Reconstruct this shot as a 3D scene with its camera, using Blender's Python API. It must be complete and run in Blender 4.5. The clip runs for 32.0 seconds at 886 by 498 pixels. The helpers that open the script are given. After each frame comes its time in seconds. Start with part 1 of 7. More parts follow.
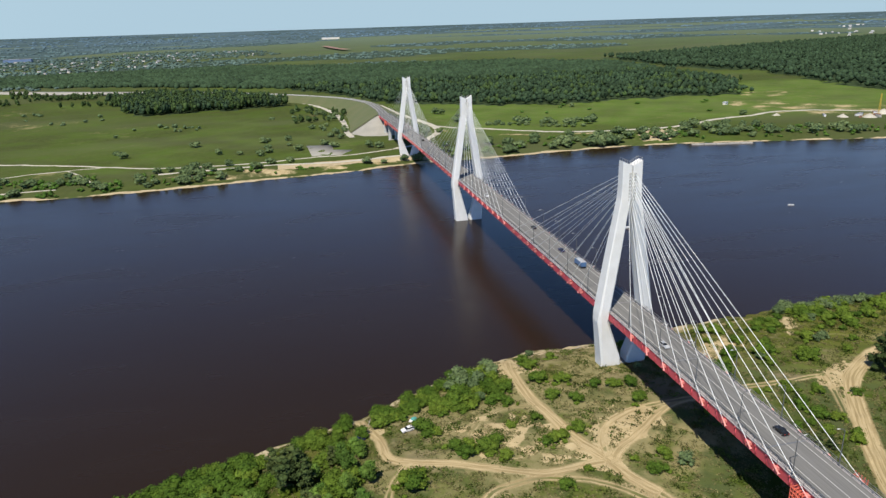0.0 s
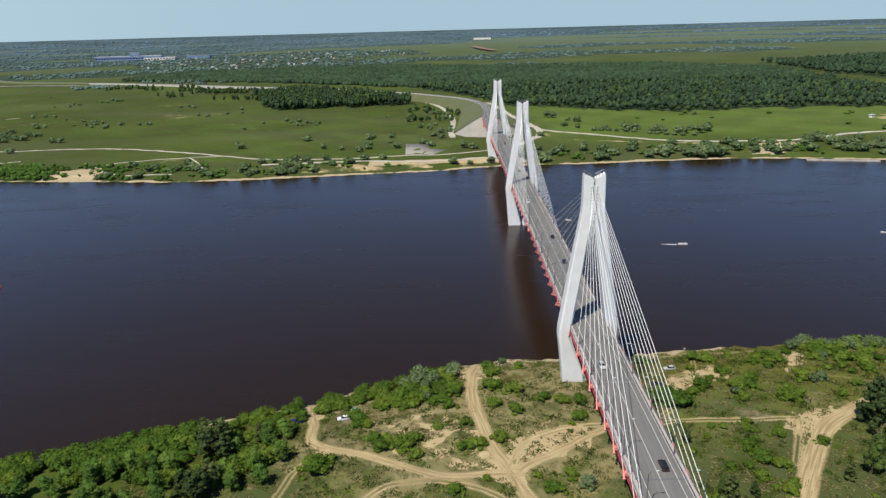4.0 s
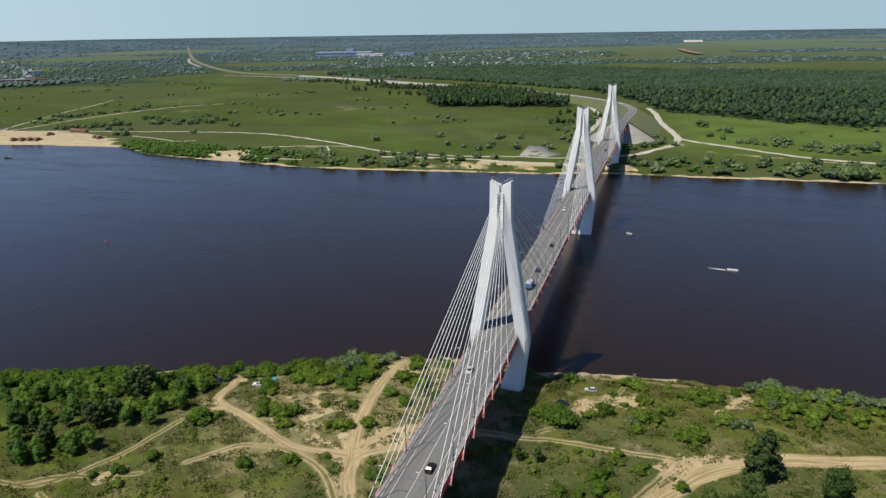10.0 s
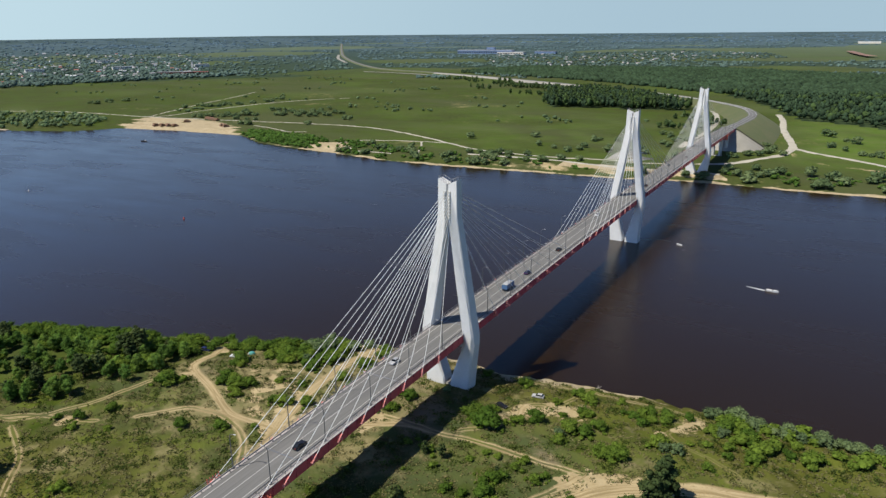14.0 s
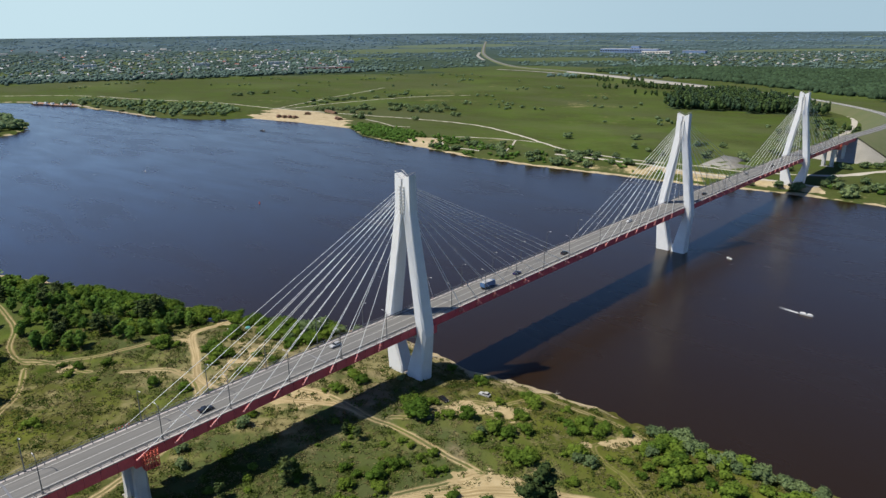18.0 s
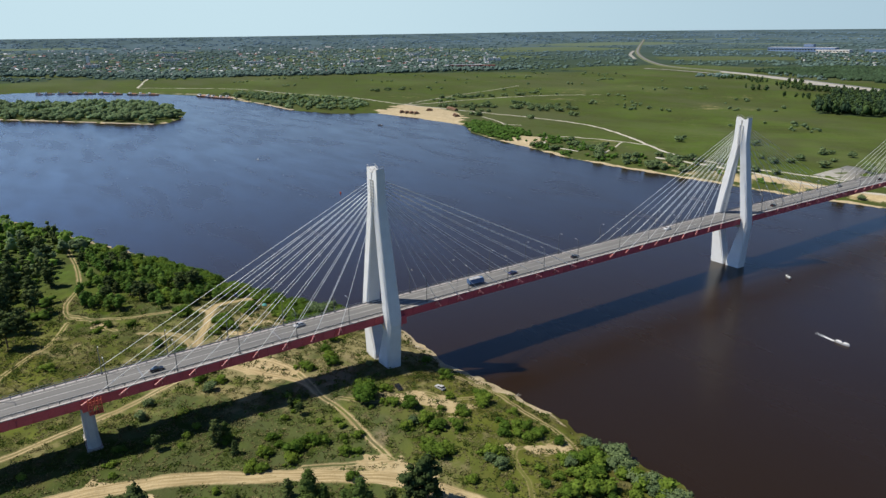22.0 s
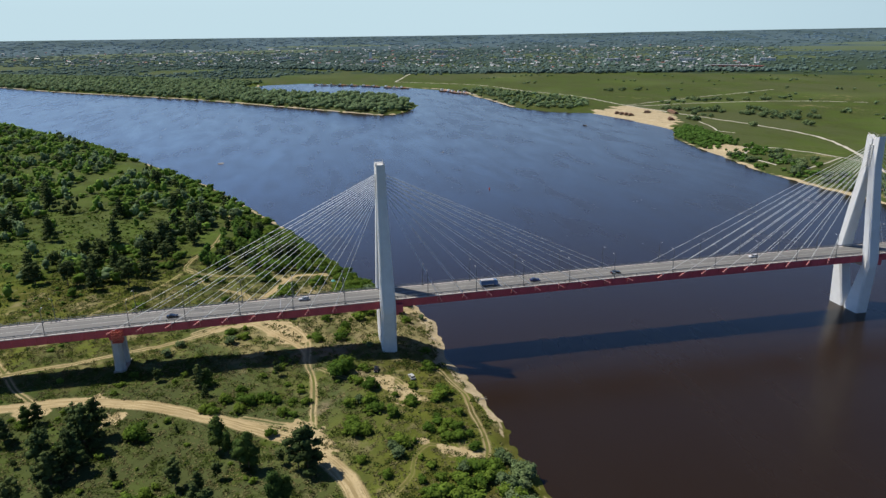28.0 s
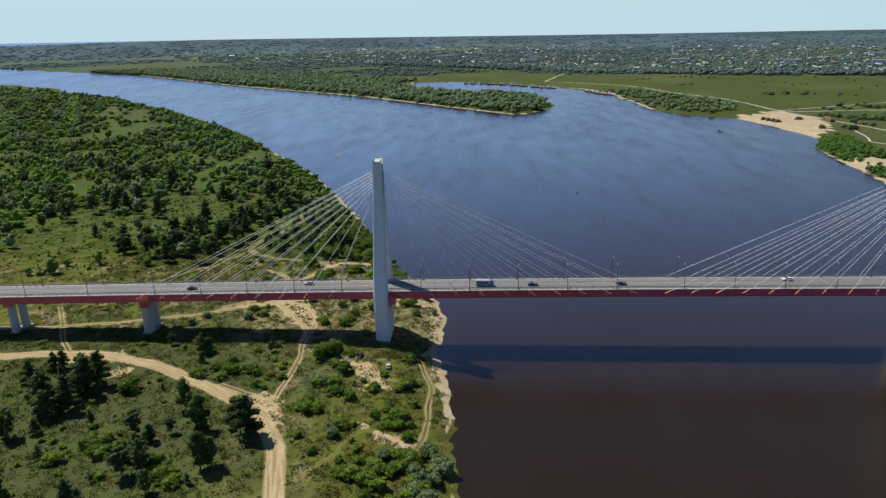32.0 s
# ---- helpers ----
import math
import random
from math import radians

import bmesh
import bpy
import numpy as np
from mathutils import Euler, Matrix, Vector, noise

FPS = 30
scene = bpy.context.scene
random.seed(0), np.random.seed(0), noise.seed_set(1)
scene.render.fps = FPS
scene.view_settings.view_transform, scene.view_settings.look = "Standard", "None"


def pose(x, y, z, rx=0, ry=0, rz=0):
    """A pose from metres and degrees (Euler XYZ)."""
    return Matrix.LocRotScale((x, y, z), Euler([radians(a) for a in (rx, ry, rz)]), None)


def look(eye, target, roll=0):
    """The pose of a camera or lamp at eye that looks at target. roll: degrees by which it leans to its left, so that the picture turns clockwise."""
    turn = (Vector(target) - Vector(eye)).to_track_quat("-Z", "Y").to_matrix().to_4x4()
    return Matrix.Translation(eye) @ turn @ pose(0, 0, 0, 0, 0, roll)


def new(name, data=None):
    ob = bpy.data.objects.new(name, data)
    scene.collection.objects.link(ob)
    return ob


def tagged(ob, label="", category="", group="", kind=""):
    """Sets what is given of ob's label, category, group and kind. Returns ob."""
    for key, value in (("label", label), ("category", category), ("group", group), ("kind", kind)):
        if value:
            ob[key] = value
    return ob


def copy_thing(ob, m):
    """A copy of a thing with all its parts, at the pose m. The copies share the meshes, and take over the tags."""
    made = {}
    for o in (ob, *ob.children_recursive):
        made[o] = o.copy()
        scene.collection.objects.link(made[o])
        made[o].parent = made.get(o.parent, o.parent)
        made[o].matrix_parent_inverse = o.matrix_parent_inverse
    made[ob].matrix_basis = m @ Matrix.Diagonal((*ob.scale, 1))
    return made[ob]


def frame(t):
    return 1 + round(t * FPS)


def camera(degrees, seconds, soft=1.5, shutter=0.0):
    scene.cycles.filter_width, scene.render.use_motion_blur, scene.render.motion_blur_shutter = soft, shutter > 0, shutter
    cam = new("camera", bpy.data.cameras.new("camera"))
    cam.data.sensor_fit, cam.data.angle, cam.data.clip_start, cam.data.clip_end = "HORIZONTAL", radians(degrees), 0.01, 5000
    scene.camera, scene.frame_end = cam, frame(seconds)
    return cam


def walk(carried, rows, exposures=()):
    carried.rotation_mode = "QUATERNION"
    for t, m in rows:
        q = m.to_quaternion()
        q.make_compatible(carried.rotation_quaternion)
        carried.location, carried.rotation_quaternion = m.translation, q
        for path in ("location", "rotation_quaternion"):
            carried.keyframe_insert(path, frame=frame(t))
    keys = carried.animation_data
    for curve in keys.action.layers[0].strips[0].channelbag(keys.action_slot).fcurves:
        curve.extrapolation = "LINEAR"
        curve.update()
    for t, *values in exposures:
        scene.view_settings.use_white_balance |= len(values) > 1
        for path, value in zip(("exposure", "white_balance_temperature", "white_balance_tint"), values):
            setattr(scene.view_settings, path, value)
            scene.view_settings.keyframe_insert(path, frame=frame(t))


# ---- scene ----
cam = camera(65.6, 32.0, soft=1.4)
# seconds, place in metres, then yaw, pitch and roll in degrees; the bridge runs along y, its first pylon at the origin
PATH = [
    (0.0, -117.41, -220.40, 133.03, -12.887, -18.383, 1.667),
    (0.5, -109.36, -223.07, 133.18, -10.771, -18.304, 1.644),
    (1.0, -101.74, -225.27, 133.31, -8.827, -18.246, 1.608),
    (1.5, -93.18, -227.44, 133.43, -6.725, -18.180, 1.579),
    (2.0, -84.78, -229.26, 133.47, -4.793, -18.095, 1.537),
    (2.5, -76.28, -230.76, 133.67, -3.293, -18.061, 1.512),
    (3.0, -67.67, -231.97, 133.85, -2.064, -18.038, 1.486),
    (3.5, -58.97, -232.97, 133.97, -0.946, -18.035, 1.478),
    (5.5, -24.13, -235.52, 134.23, 3.772, -17.951, 1.372),
    (6.0, -15.39, -235.67, 134.24, 5.078, -17.900, 1.358),
    (6.5, -6.71, -235.51, 134.25, 6.415, -17.870, 1.314),
    (7.0, 1.97, -235.18, 134.25, 7.761, -17.840, 1.269),
    (7.5, 10.53, -234.58, 134.18, 9.147, -17.810, 1.204),
    (8.0, 18.98, -233.73, 134.11, 10.844, -17.769, 1.140),
    (8.5, 27.49, -232.66, 134.10, 12.702, -17.739, 1.055),
    (9.0, 35.97, -231.24, 134.02, 14.560, -17.717, 1.001),
    (9.5, 44.47, -229.48, 133.99, 16.318, -17.696, 0.927),
    (10.0, 52.90, -227.59, 133.96, 17.867, -17.684, 0.864),
    (10.5, 61.17, -225.44, 134.03, 19.417, -17.661, 0.802),
    (11.0, 69.49, -223.07, 133.94, 20.988, -17.648, 0.791),
    (11.5, 77.65, -220.49, 133.85, 22.580, -17.634, 0.730),
    (12.0, 85.88, -217.64, 133.75, 24.143, -17.630, 0.701),
    (12.5, 93.99, -214.59, 133.65, 25.688, -17.604, 0.652),
    (13.0, 101.99, -211.35, 133.66, 27.243, -17.608, 0.625),
    (13.5, 109.81, -207.96, 133.45, 28.800, -17.611, 0.589),
    (14.0, 117.59, -204.27, 133.46, 30.378, -17.643, 0.574),
    (14.5, 125.21, -200.37, 133.25, 31.947, -17.644, 0.531),
    (16.5, 155.06, -183.24, 133.50, 38.200, -17.638, 0.490),
    (17.0, 162.10, -178.64, 133.45, 39.737, -17.664, 0.483),
    (17.5, 169.06, -173.91, 133.57, 41.296, -17.688, 0.497),
    (18.0, 175.89, -169.04, 133.58, 42.837, -17.702, 0.483),
    (18.5, 182.64, -163.86, 133.69, 44.369, -17.714, 0.499),
    (19.0, 189.01, -158.60, 133.76, 45.844, -17.726, 0.517),
    (19.5, 195.45, -152.84, 133.66, 47.450, -17.726, 0.566),
    (20.0, 201.78, -146.83, 133.67, 49.087, -17.735, 0.596),
    (20.5, 208.04, -140.45, 133.57, 50.707, -17.723, 0.647),
    (21.0, 214.12, -133.81, 133.47, 52.328, -17.721, 0.699),
    (21.5, 219.96, -127.28, 133.37, 54.171, -17.727, 0.701),
    (22.0, 225.53, -120.45, 133.32, 56.076, -17.722, 0.714),
    (22.5, 230.94, -113.57, 133.22, 58.003, -17.716, 0.717),
    (23.0, 236.09, -106.57, 133.18, 60.062, -17.719, 0.731),
    (23.5, 240.89, -99.37, 133.13, 62.142, -17.731, 0.764),
    (24.0, 245.49, -92.27, 133.19, 64.164, -17.733, 0.758),
    (24.5, 249.89, -85.01, 133.36, 66.218, -17.743, 0.792),
    (25.0, 253.74, -77.61, 133.36, 68.234, -17.733, 0.785),
    (25.5, 257.37, -69.69, 133.26, 70.211, -17.722, 0.787),
    (27.5, 270.78, -36.57, 134.33, 77.017, -17.643, 0.968),
    (28.0, 273.50, -28.01, 134.53, 78.632, -17.599, 0.985),
    (28.5, 275.96, -19.42, 134.68, 80.229, -17.565, 1.009),
    (29.0, 278.07, -10.78, 134.76, 81.827, -17.531, 1.022),
    (29.5, 279.89, -1.99, 134.73, 83.467, -17.527, 1.062),
    (30.0, 281.46, 6.83, 134.69, 85.287, -17.513, 1.079),
    (30.5, 282.96, 15.76, 134.81, 87.199, -17.519, 1.093),
    (31.0, 284.07, 24.69, 134.81, 89.092, -17.465, 1.084),
    (31.5, 284.78, 33.75, 134.75, 90.966, -17.442, 1.111),
    (32.0, 285.18, 42.70, 134.68, 92.831, -17.448, 1.094),
]
walk(cam, [(t, pose(x, y, z, 90 + pitch, roll, yaw)) for t, x, y, z, yaw, pitch, roll in PATH],
     exposures=((0.0, 0.45), (3.0, 0.36), (8.0, 0.25), (13.0, 0.29), (19.0, 0.37), (25.0, 0.34), (32.0, 0.27)))

# ---------------------------------------------------------------- light
TO_SUN = Vector((-30.0, -46.5, 84.0)).normalized()
SUN_UP = math.asin(TO_SUN.z)
world = bpy.data.worlds.new("summer_sky")
scene.world = world
world.use_nodes = True
wn = world.node_tree
wn.nodes.clear()
sky = wn.nodes.new("ShaderNodeTexSky")
sky.sky_type = "NISHITA"
sky.sun_disc = False
sky.sun_elevation = SUN_UP
sky.sun_rotation = math.atan2(TO_SUN.x, TO_SUN.y)
sky.altitude = 100
sky.air_density = 0.92
sky.dust_density = 0.03
sky.ozone_density = 2.5
sky_out = wn.nodes.new("ShaderNodeOutputWorld")
sky_bg = wn.nodes.new("ShaderNodeBackground")
sky_bg.inputs["Strength"].default_value = 0.075
sky_tint = wn.nodes.new("ShaderNodeMix")
sky_tint.data_type, sky_tint.blend_type = "RGBA", "MULTIPLY"
sky_tint.inputs[0].default_value = 1.0
sky_tint.inputs[7].default_value = (0.66, 0.82, 1.07, 1)
wn.links.new(sky.outputs[0], sky_tint.inputs[6])
# summer haze: towards the horizon the sky pales into one grey blue
sky_way = wn.nodes.new("ShaderNodeTexCoord")
sky_part = wn.nodes.new("ShaderNodeSeparateXYZ")
wn.links.new(sky_way.outputs["Generated"], sky_part.inputs[0])
sky_haze = wn.nodes.new("ShaderNodeMapRange")
sky_haze.interpolation_type = "SMOOTHSTEP"
sky_haze.inputs["From Min"].default_value = 0.03
sky_haze.inputs["From Max"].default_value = 0.22
sky_haze.inputs["To Min"].default_value = 1.0
sky_haze.inputs["To Max"].default_value = 0.0
wn.links.new(sky_part.outputs["Z"], sky_haze.inputs["Value"])
sky_mix = wn.nodes.new("ShaderNodeMix")
sky_mix.data_type = "RGBA"
haze_tone = wn.nodes.new("ShaderNodeMix")
haze_tone.data_type = "RGBA"
haze_tone.inputs[6].default_value = (4.22, 5.87, 7.0, 1)
haze_tone.inputs[7].default_value = (5.9, 7.85, 8.75, 1)
sunward = wn.nodes.new("ShaderNodeVectorMath")
sunward.operation = "DOT_PRODUCT"
sunward.inputs[1].default_value = (TO_SUN.x / 0.55, TO_SUN.y / 0.55, 0)
wn.links.new(sky_way.outputs["Generated"], sunward.inputs[0])
brighter = wn.nodes.new("ShaderNodeMapRange")
brighter.interpolation_type = "SMOOTHSTEP"
brighter.inputs["From Min"].default_value = -0.8
brighter.inputs["From Max"].default_value = 0.3
wn.links.new(sunward.outputs["Value"], brighter.inputs["Value"])
wn.links.new(brighter.outputs[0], haze_tone.inputs[0])
wn.links.new(haze_tone.outputs[2], sky_mix.inputs[7])
wn.links.new(sky_haze.outputs[0], sky_mix.inputs[0])
# overhead it is deeper than low down
sky_deep = wn.nodes.new("ShaderNodeMapRange")
sky_deep.interpolation_type = "SMOOTHSTEP"
sky_deep.inputs["From Min"].default_value = 0.08
sky_deep.inputs["From Max"].default_value = 0.62
sky_deep.inputs["To Min"].default_value = 1.45
sky_deep.inputs["To Max"].default_value = 0.78
low_glow = wn.nodes.new("ShaderNodeMapRange")
low_glow.interpolation_type = "SMOOTHSTEP"
low_glow.inputs["From Min"].default_value = -0.6
low_glow.inputs["From Max"].default_value = 0.9
low_glow.inputs["To Min"].default_value = 1.42
low_glow.inputs["To Max"].default_value = 2.9
wn.links.new(sunward.outputs["Value"], low_glow.inputs["Value"])
wn.links.new(low_glow.outputs[0], sky_deep.inputs["To Min"])
wn.links.new(sky_part.outputs["Z"], sky_deep.inputs["Value"])
sky_scale = wn.nodes.new("ShaderNodeVectorMath")
sky_scale.operation = "SCALE"
wn.links.new(sky_tint.outputs[2], sky_scale.inputs[0])
wn.links.new(sky_deep.outputs[0], sky_scale.inputs["Scale"])
wn.links.new(sky_scale.outputs[0], sky_mix.inputs[6])
wn.links.new(sky_mix.outputs[2], sky_bg.inputs[0])
wn.links.new(sky_bg.outputs[0], sky_out.inputs[0])

sun_data = bpy.data.lights.new("sun", "SUN")
sun_data.energy = 5.0
sun_data.angle = radians(0.53)
sun_data.color = (1.0, 0.92, 0.79)
sun = new("sun", sun_data)
sun.matrix_world = look(TO_SUN * 400, (0, 0, 0))


# ---------------------------------------------------------------- materials
def material(name, colour, rough=0.8, metal=0.0, vary=0.25, scale=1.0, fine=8.0, bump=0.0, second=None, random_tint=0.0, spec=0.5, island=0.0, glow_through=0.0, drawn=None):
    """A Principled material in world coordinates: two scales of noise move the colour, the finer one gives relief."""
    m = bpy.data.materials.new(name)
    m.use_nodes = True
    nt = m.node_tree
    b = nt.nodes["Principled BSDF"]
    b.inputs["Roughness"].default_value = rough
    b.inputs["Metallic"].default_value = metal
    b.inputs["Specular IOR Level"].default_value = spec
    geo = nt.nodes.new("ShaderNodeNewGeometry")
    n1 = nt.nodes.new("ShaderNodeTexNoise")
    n1.inputs["Scale"].default_value = scale
    n1.inputs["Detail"].default_value = 4
    n2 = nt.nodes.new("ShaderNodeTexNoise")
    n2.inputs["Scale"].default_value = scale * fine
    n2.inputs["Detail"].default_value = 3
    where = geo.outputs["Position"]
    if drawn:
        mapping = nt.nodes.new("ShaderNodeMapping")
        mapping.inputs["Scale"].default_value = drawn
        nt.links.new(where, mapping.inputs["Vector"])
        where = mapping.outputs[0]
    for n in (n1, n2):
        nt.links.new(where, n.inputs["Vector"])
    add = nt.nodes.new("ShaderNodeMath")
    add.operation = "MULTIPLY_ADD"
    add.inputs[1].default_value = 0.6
    nt.links.new(n2.outputs["Fac"], add.inputs[0])
    half = nt.nodes.new("ShaderNodeMath")
    half.operation = "MULTIPLY"
    half.inputs[1].default_value = 0.8
    nt.links.new(n1.outputs["Fac"], half.inputs[0])
    nt.links.new(half.outputs[0], add.inputs[2])
    ramp = nt.nodes.new("ShaderNodeMapRange")
    ramp.inputs["From Min"].default_value = 0.45
    ramp.inputs["From Max"].default_value = 0.95
    nt.links.new(add.outputs[0], ramp.inputs["Value"])
    mix = nt.nodes.new("ShaderNodeMix")
    mix.data_type = "RGBA"
    lo = second or tuple(c * (1 - vary) for c in colour)
    hi = colour if second else tuple(min(1, c * (1 + vary)) for c in colour)
    mix.inputs[6].default_value = (*lo, 1)
    mix.inputs[7].default_value = (*hi, 1)
    nt.links.new(ramp.outputs[0], mix.inputs[0])
    out = mix.outputs[2]
    if random_tint or island:
        hsv = nt.nodes.new("ShaderNodeHueSaturation")
        info = nt.nodes.new("ShaderNodeObjectInfo")
        val = nt.nodes.new("ShaderNodeMapRange")
        val.inputs["To Min"].default_value = 1 - random_tint
        val.inputs["To Max"].default_value = 1 + random_tint
        nt.links.new(info.outputs["Random"], val.inputs["Value"])
        value = val.outputs[0]
        if island:
            isl = nt.nodes.new("ShaderNodeMapRange")
            isl.inputs["To Min"].default_value = 1 - island
            isl.inputs["To Max"].default_value = 1 + island
            nt.links.new(geo.outputs["Random Per Island"], isl.inputs["Value"])
            mul = nt.nodes.new("ShaderNodeMath")
            mul.operation = "MULTIPLY"
            nt.links.new(val.outputs[0], mul.inputs[0])
            nt.links.new(isl.outputs[0], mul.inputs[1])
            value = mul.outputs[0]
        nt.links.new(value, hsv.inputs["Value"])
        hue = nt.nodes.new("ShaderNodeMapRange")
        hue.inputs["To Min"].default_value = 0.5 + 0.06 * random_tint
        hue.inputs["To Max"].default_value = 0.5 - 0.06 * random_tint
        nt.links.new(info.outputs["Random"], hue.inputs["Value"])
        nt.links.new(hue.outputs[0], hsv.inputs["Hue"])
        nt.links.new(out, hsv.inputs["Color"])
        out = hsv.outputs[0]
    nt.links.new(out, b.inputs["Base Color"])
    if glow_through:
        thin = nt.nodes.new("ShaderNodeBsdfTranslucent")
        nt.links.new(out, thin.inputs["Color"])
        both = nt.nodes.new("ShaderNodeMixShader")
        both.inputs[0].default_value = glow_through
        nt.links.new(b.outputs[0], both.inputs[1])
        nt.links.new(thin.outputs[0], both.inputs[2])
        nt.links.new(both.outputs[0], nt.nodes["Material Output"].inputs["Surface"])
    if bump:
        bp = nt.nodes.new("ShaderNodeBump")
        bp.inputs["Strength"].default_value = 0.6
        bp.inputs["Distance"].default_value = bump
        nt.links.new(n2.outputs["Fac"], bp.inputs["Height"])
        nt.links.new(bp.outputs[0], b.inputs["Normal"])
    return m


WHITE_PAINT = material("white_painted_concrete", (0.575, 0.585, 0.58), 0.6, vary=0.08, scale=0.25, fine=9, bump=0.02)
CONCRETE = material("pale_concrete", (0.3848, 0.3848, 0.3626), 0.85, vary=0.16, scale=0.3, fine=10, bump=0.03)
OLD_CONCRETE = material("stained_concrete", (0.3108, 0.296, 0.2664), 0.9, vary=0.22, scale=0.2, fine=8, bump=0.03)
ASPHALT = material("worn_asphalt", (0.1258, 0.1258, 0.1221), 0.9, vary=0.2, scale=0.9, fine=4, bump=0.01, drawn=(1, 0.02, 1))
WALKWAY = material("walkway_concrete", (0.333, 0.3108, 0.3034), 0.85, vary=0.14, scale=0.4, fine=7)
LINE_PAINT = material("road_line_paint", (0.38, 0.38, 0.37), 0.7, vary=0.14, scale=1.0)
GIRDER_RED = material("dark_red_steel", (0.50, 0.074, 0.094), 0.5, vary=0.14, scale=0.3, fine=6)
BRACKET_RED = material("salmon_red_steel", (0.62, 0.22, 0.20), 0.55, vary=0.12, scale=0.5)
CAGE_ORANGE = material("orange_cage_steel", (0.527, 0.108, 0.068), 0.55, vary=0.12, scale=0.5)
CABLE_WHITE = material("white_cable_sheath", (0.62, 0.64, 0.64), 0.45, vary=0.05, scale=0.5)
RAIL_GREY = material("galvanised_rail", (0.222, 0.2294, 0.2368), 0.5, 0.6, vary=0.15, scale=1.5)
LAMP_GREY = material("lamp_post_steel", (0.1184, 0.1258, 0.1332), 0.5, 0.4, vary=0.12, scale=1.5)
LAMP_HEAD = material("lamp_head_shell", (0.46, 0.465, 0.47), 0.4, vary=0.05, scale=2)
RUBBER = material("tyre_rubber", (0.02, 0.02, 0.02), 0.85, vary=0.1, scale=3)
GLASS_DARK = material("tinted_car_glass", (0.015, 0.018, 0.02), 0.08, vary=0.05, scale=1, spec=0.8)
RIM = material("wheel_rim", (0.37, 0.37, 0.3848), 0.35, 0.8, vary=0.06, scale=2)
CAR_PAINTS = {
    "white": material("white_car_paint", (0.5772, 0.5846, 0.592), 0.25, vary=0.03, scale=1),
    "black": material("black_car_paint", (0.0133, 0.0133, 0.0148), 0.22, vary=0.05, scale=1),
    "dark_blue": material("dark_blue_car_paint", (0.0185, 0.0259, 0.0888), 0.25, vary=0.05, scale=1),
    "grey": material("grey_car_paint", (0.2072, 0.2146, 0.222), 0.28, vary=0.05, scale=1),
    "silver": material("silver_car_paint", (0.37, 0.3774, 0.3848), 0.28, vary=0.04, scale=1),
    "blue": material("blue_truck_paint", (0.0592, 0.1258, 0.2516), 0.35, vary=0.06, scale=1),
}
BARK = material("rough_bark", (0.111, 0.0777, 0.0518), 0.95, vary=0.25, scale=1.2)
LEAF_BRIGHT = material("bright_willow_leaves", (0.100, 0.163, 0.024), 0.75, vary=0.3, scale=0.35, fine=5, random_tint=0.28, island=0.25, spec=0.06, glow_through=0.4)
LEAF_THICKET = material("thicket_leaves", (0.119, 0.204, 0.036), 0.75, vary=0.4, scale=0.05, fine=8, island=0.35, spec=0.06, glow_through=0.55)
WEED_LEAVES = material("meadow_weed_leaves", (0.078, 0.108, 0.024), 0.8, vary=0.4, scale=0.05, fine=8, island=0.35, spec=0.06, glow_through=0.4)
LEAF_SILVER = material("silvery_willow_leaves", (0.12, 0.17, 0.075), 0.7, vary=0.25, scale=0.35, fine=5, random_tint=0.22, island=0.3, spec=0.06, glow_through=0.35)
LEAF_OAK = material("deciduous_leaves", (0.130, 0.230, 0.047), 0.75, vary=0.4, scale=0.06, fine=8, random_tint=0.25, island=0.25, spec=0.06, glow_through=0.55)
LEAF_ASPEN = material("aspen_leaves", (0.060, 0.096, 0.024), 0.75, vary=0.35, scale=0.3, fine=6, random_tint=0.22, island=0.3, spec=0.06, glow_through=0.35)
LEAF_PINE = material("pine_needles", (0.050, 0.072, 0.024), 0.8, vary=0.3, scale=0.4, fine=6, random_tint=0.22, island=0.35, spec=0.06, glow_through=0.15)
FAR_WILLOW = material("far_willow_leaves", (0.158, 0.226, 0.112), 0.75, vary=0.3, scale=0.05, fine=7, island=0.35, spec=0.06, glow_through=0.5)
FAR_LEAVES = material("sunlit_far_leaves", (0.040, 0.066, 0.022), 0.8, vary=0.35, scale=0.05, fine=7, island=0.35, spec=0.06)
WOOD_CANOPY = material("forest_canopy", (0.0290, 0.0510, 0.0260), 0.8, vary=0.35, scale=0.012, fine=9, island=0.3, spec=0.06)
# distance haze is put into the base colours of these three far canopies
BLUE_HAZED_CANOPY = material("blue_hazed_woods", (0.090, 0.138, 0.142), 0.9, vary=0.15, scale=0.004, fine=9, island=0.10, spec=0.06)
PALE_HAZED_CANOPY = material("pale_hazed_woods", (0.106, 0.168, 0.214), 0.9, vary=0.15, scale=0.004, fine=9, island=0.12, spec=0.06)
HAZED_CANOPY = material("hazed_forest_canopy", (0.079, 0.121, 0.103), 0.85, vary=0.3, scale=0.006, fine=9, island=0.22, spec=0.06)
GRAVEL = material("pale_gravel_road", (0.36, 0.34, 0.285), 0.95, vary=0.18, scale=0.08, fine=10)
SLOPE_SLABS = material("slope_paving_concrete", (0.235, 0.228, 0.20), 0.9, vary=0.15, scale=0.1, fine=9)
EARTH_BANK = material("grassy_embankment", (0.062, 0.086, 0.026), 0.95, second=(0.098, 0.100, 0.044), scale=0.05, fine=8)
RUST = material("rusty_steel", (0.1924, 0.0888, 0.0518), 0.8, vary=0.3, scale=0.3)
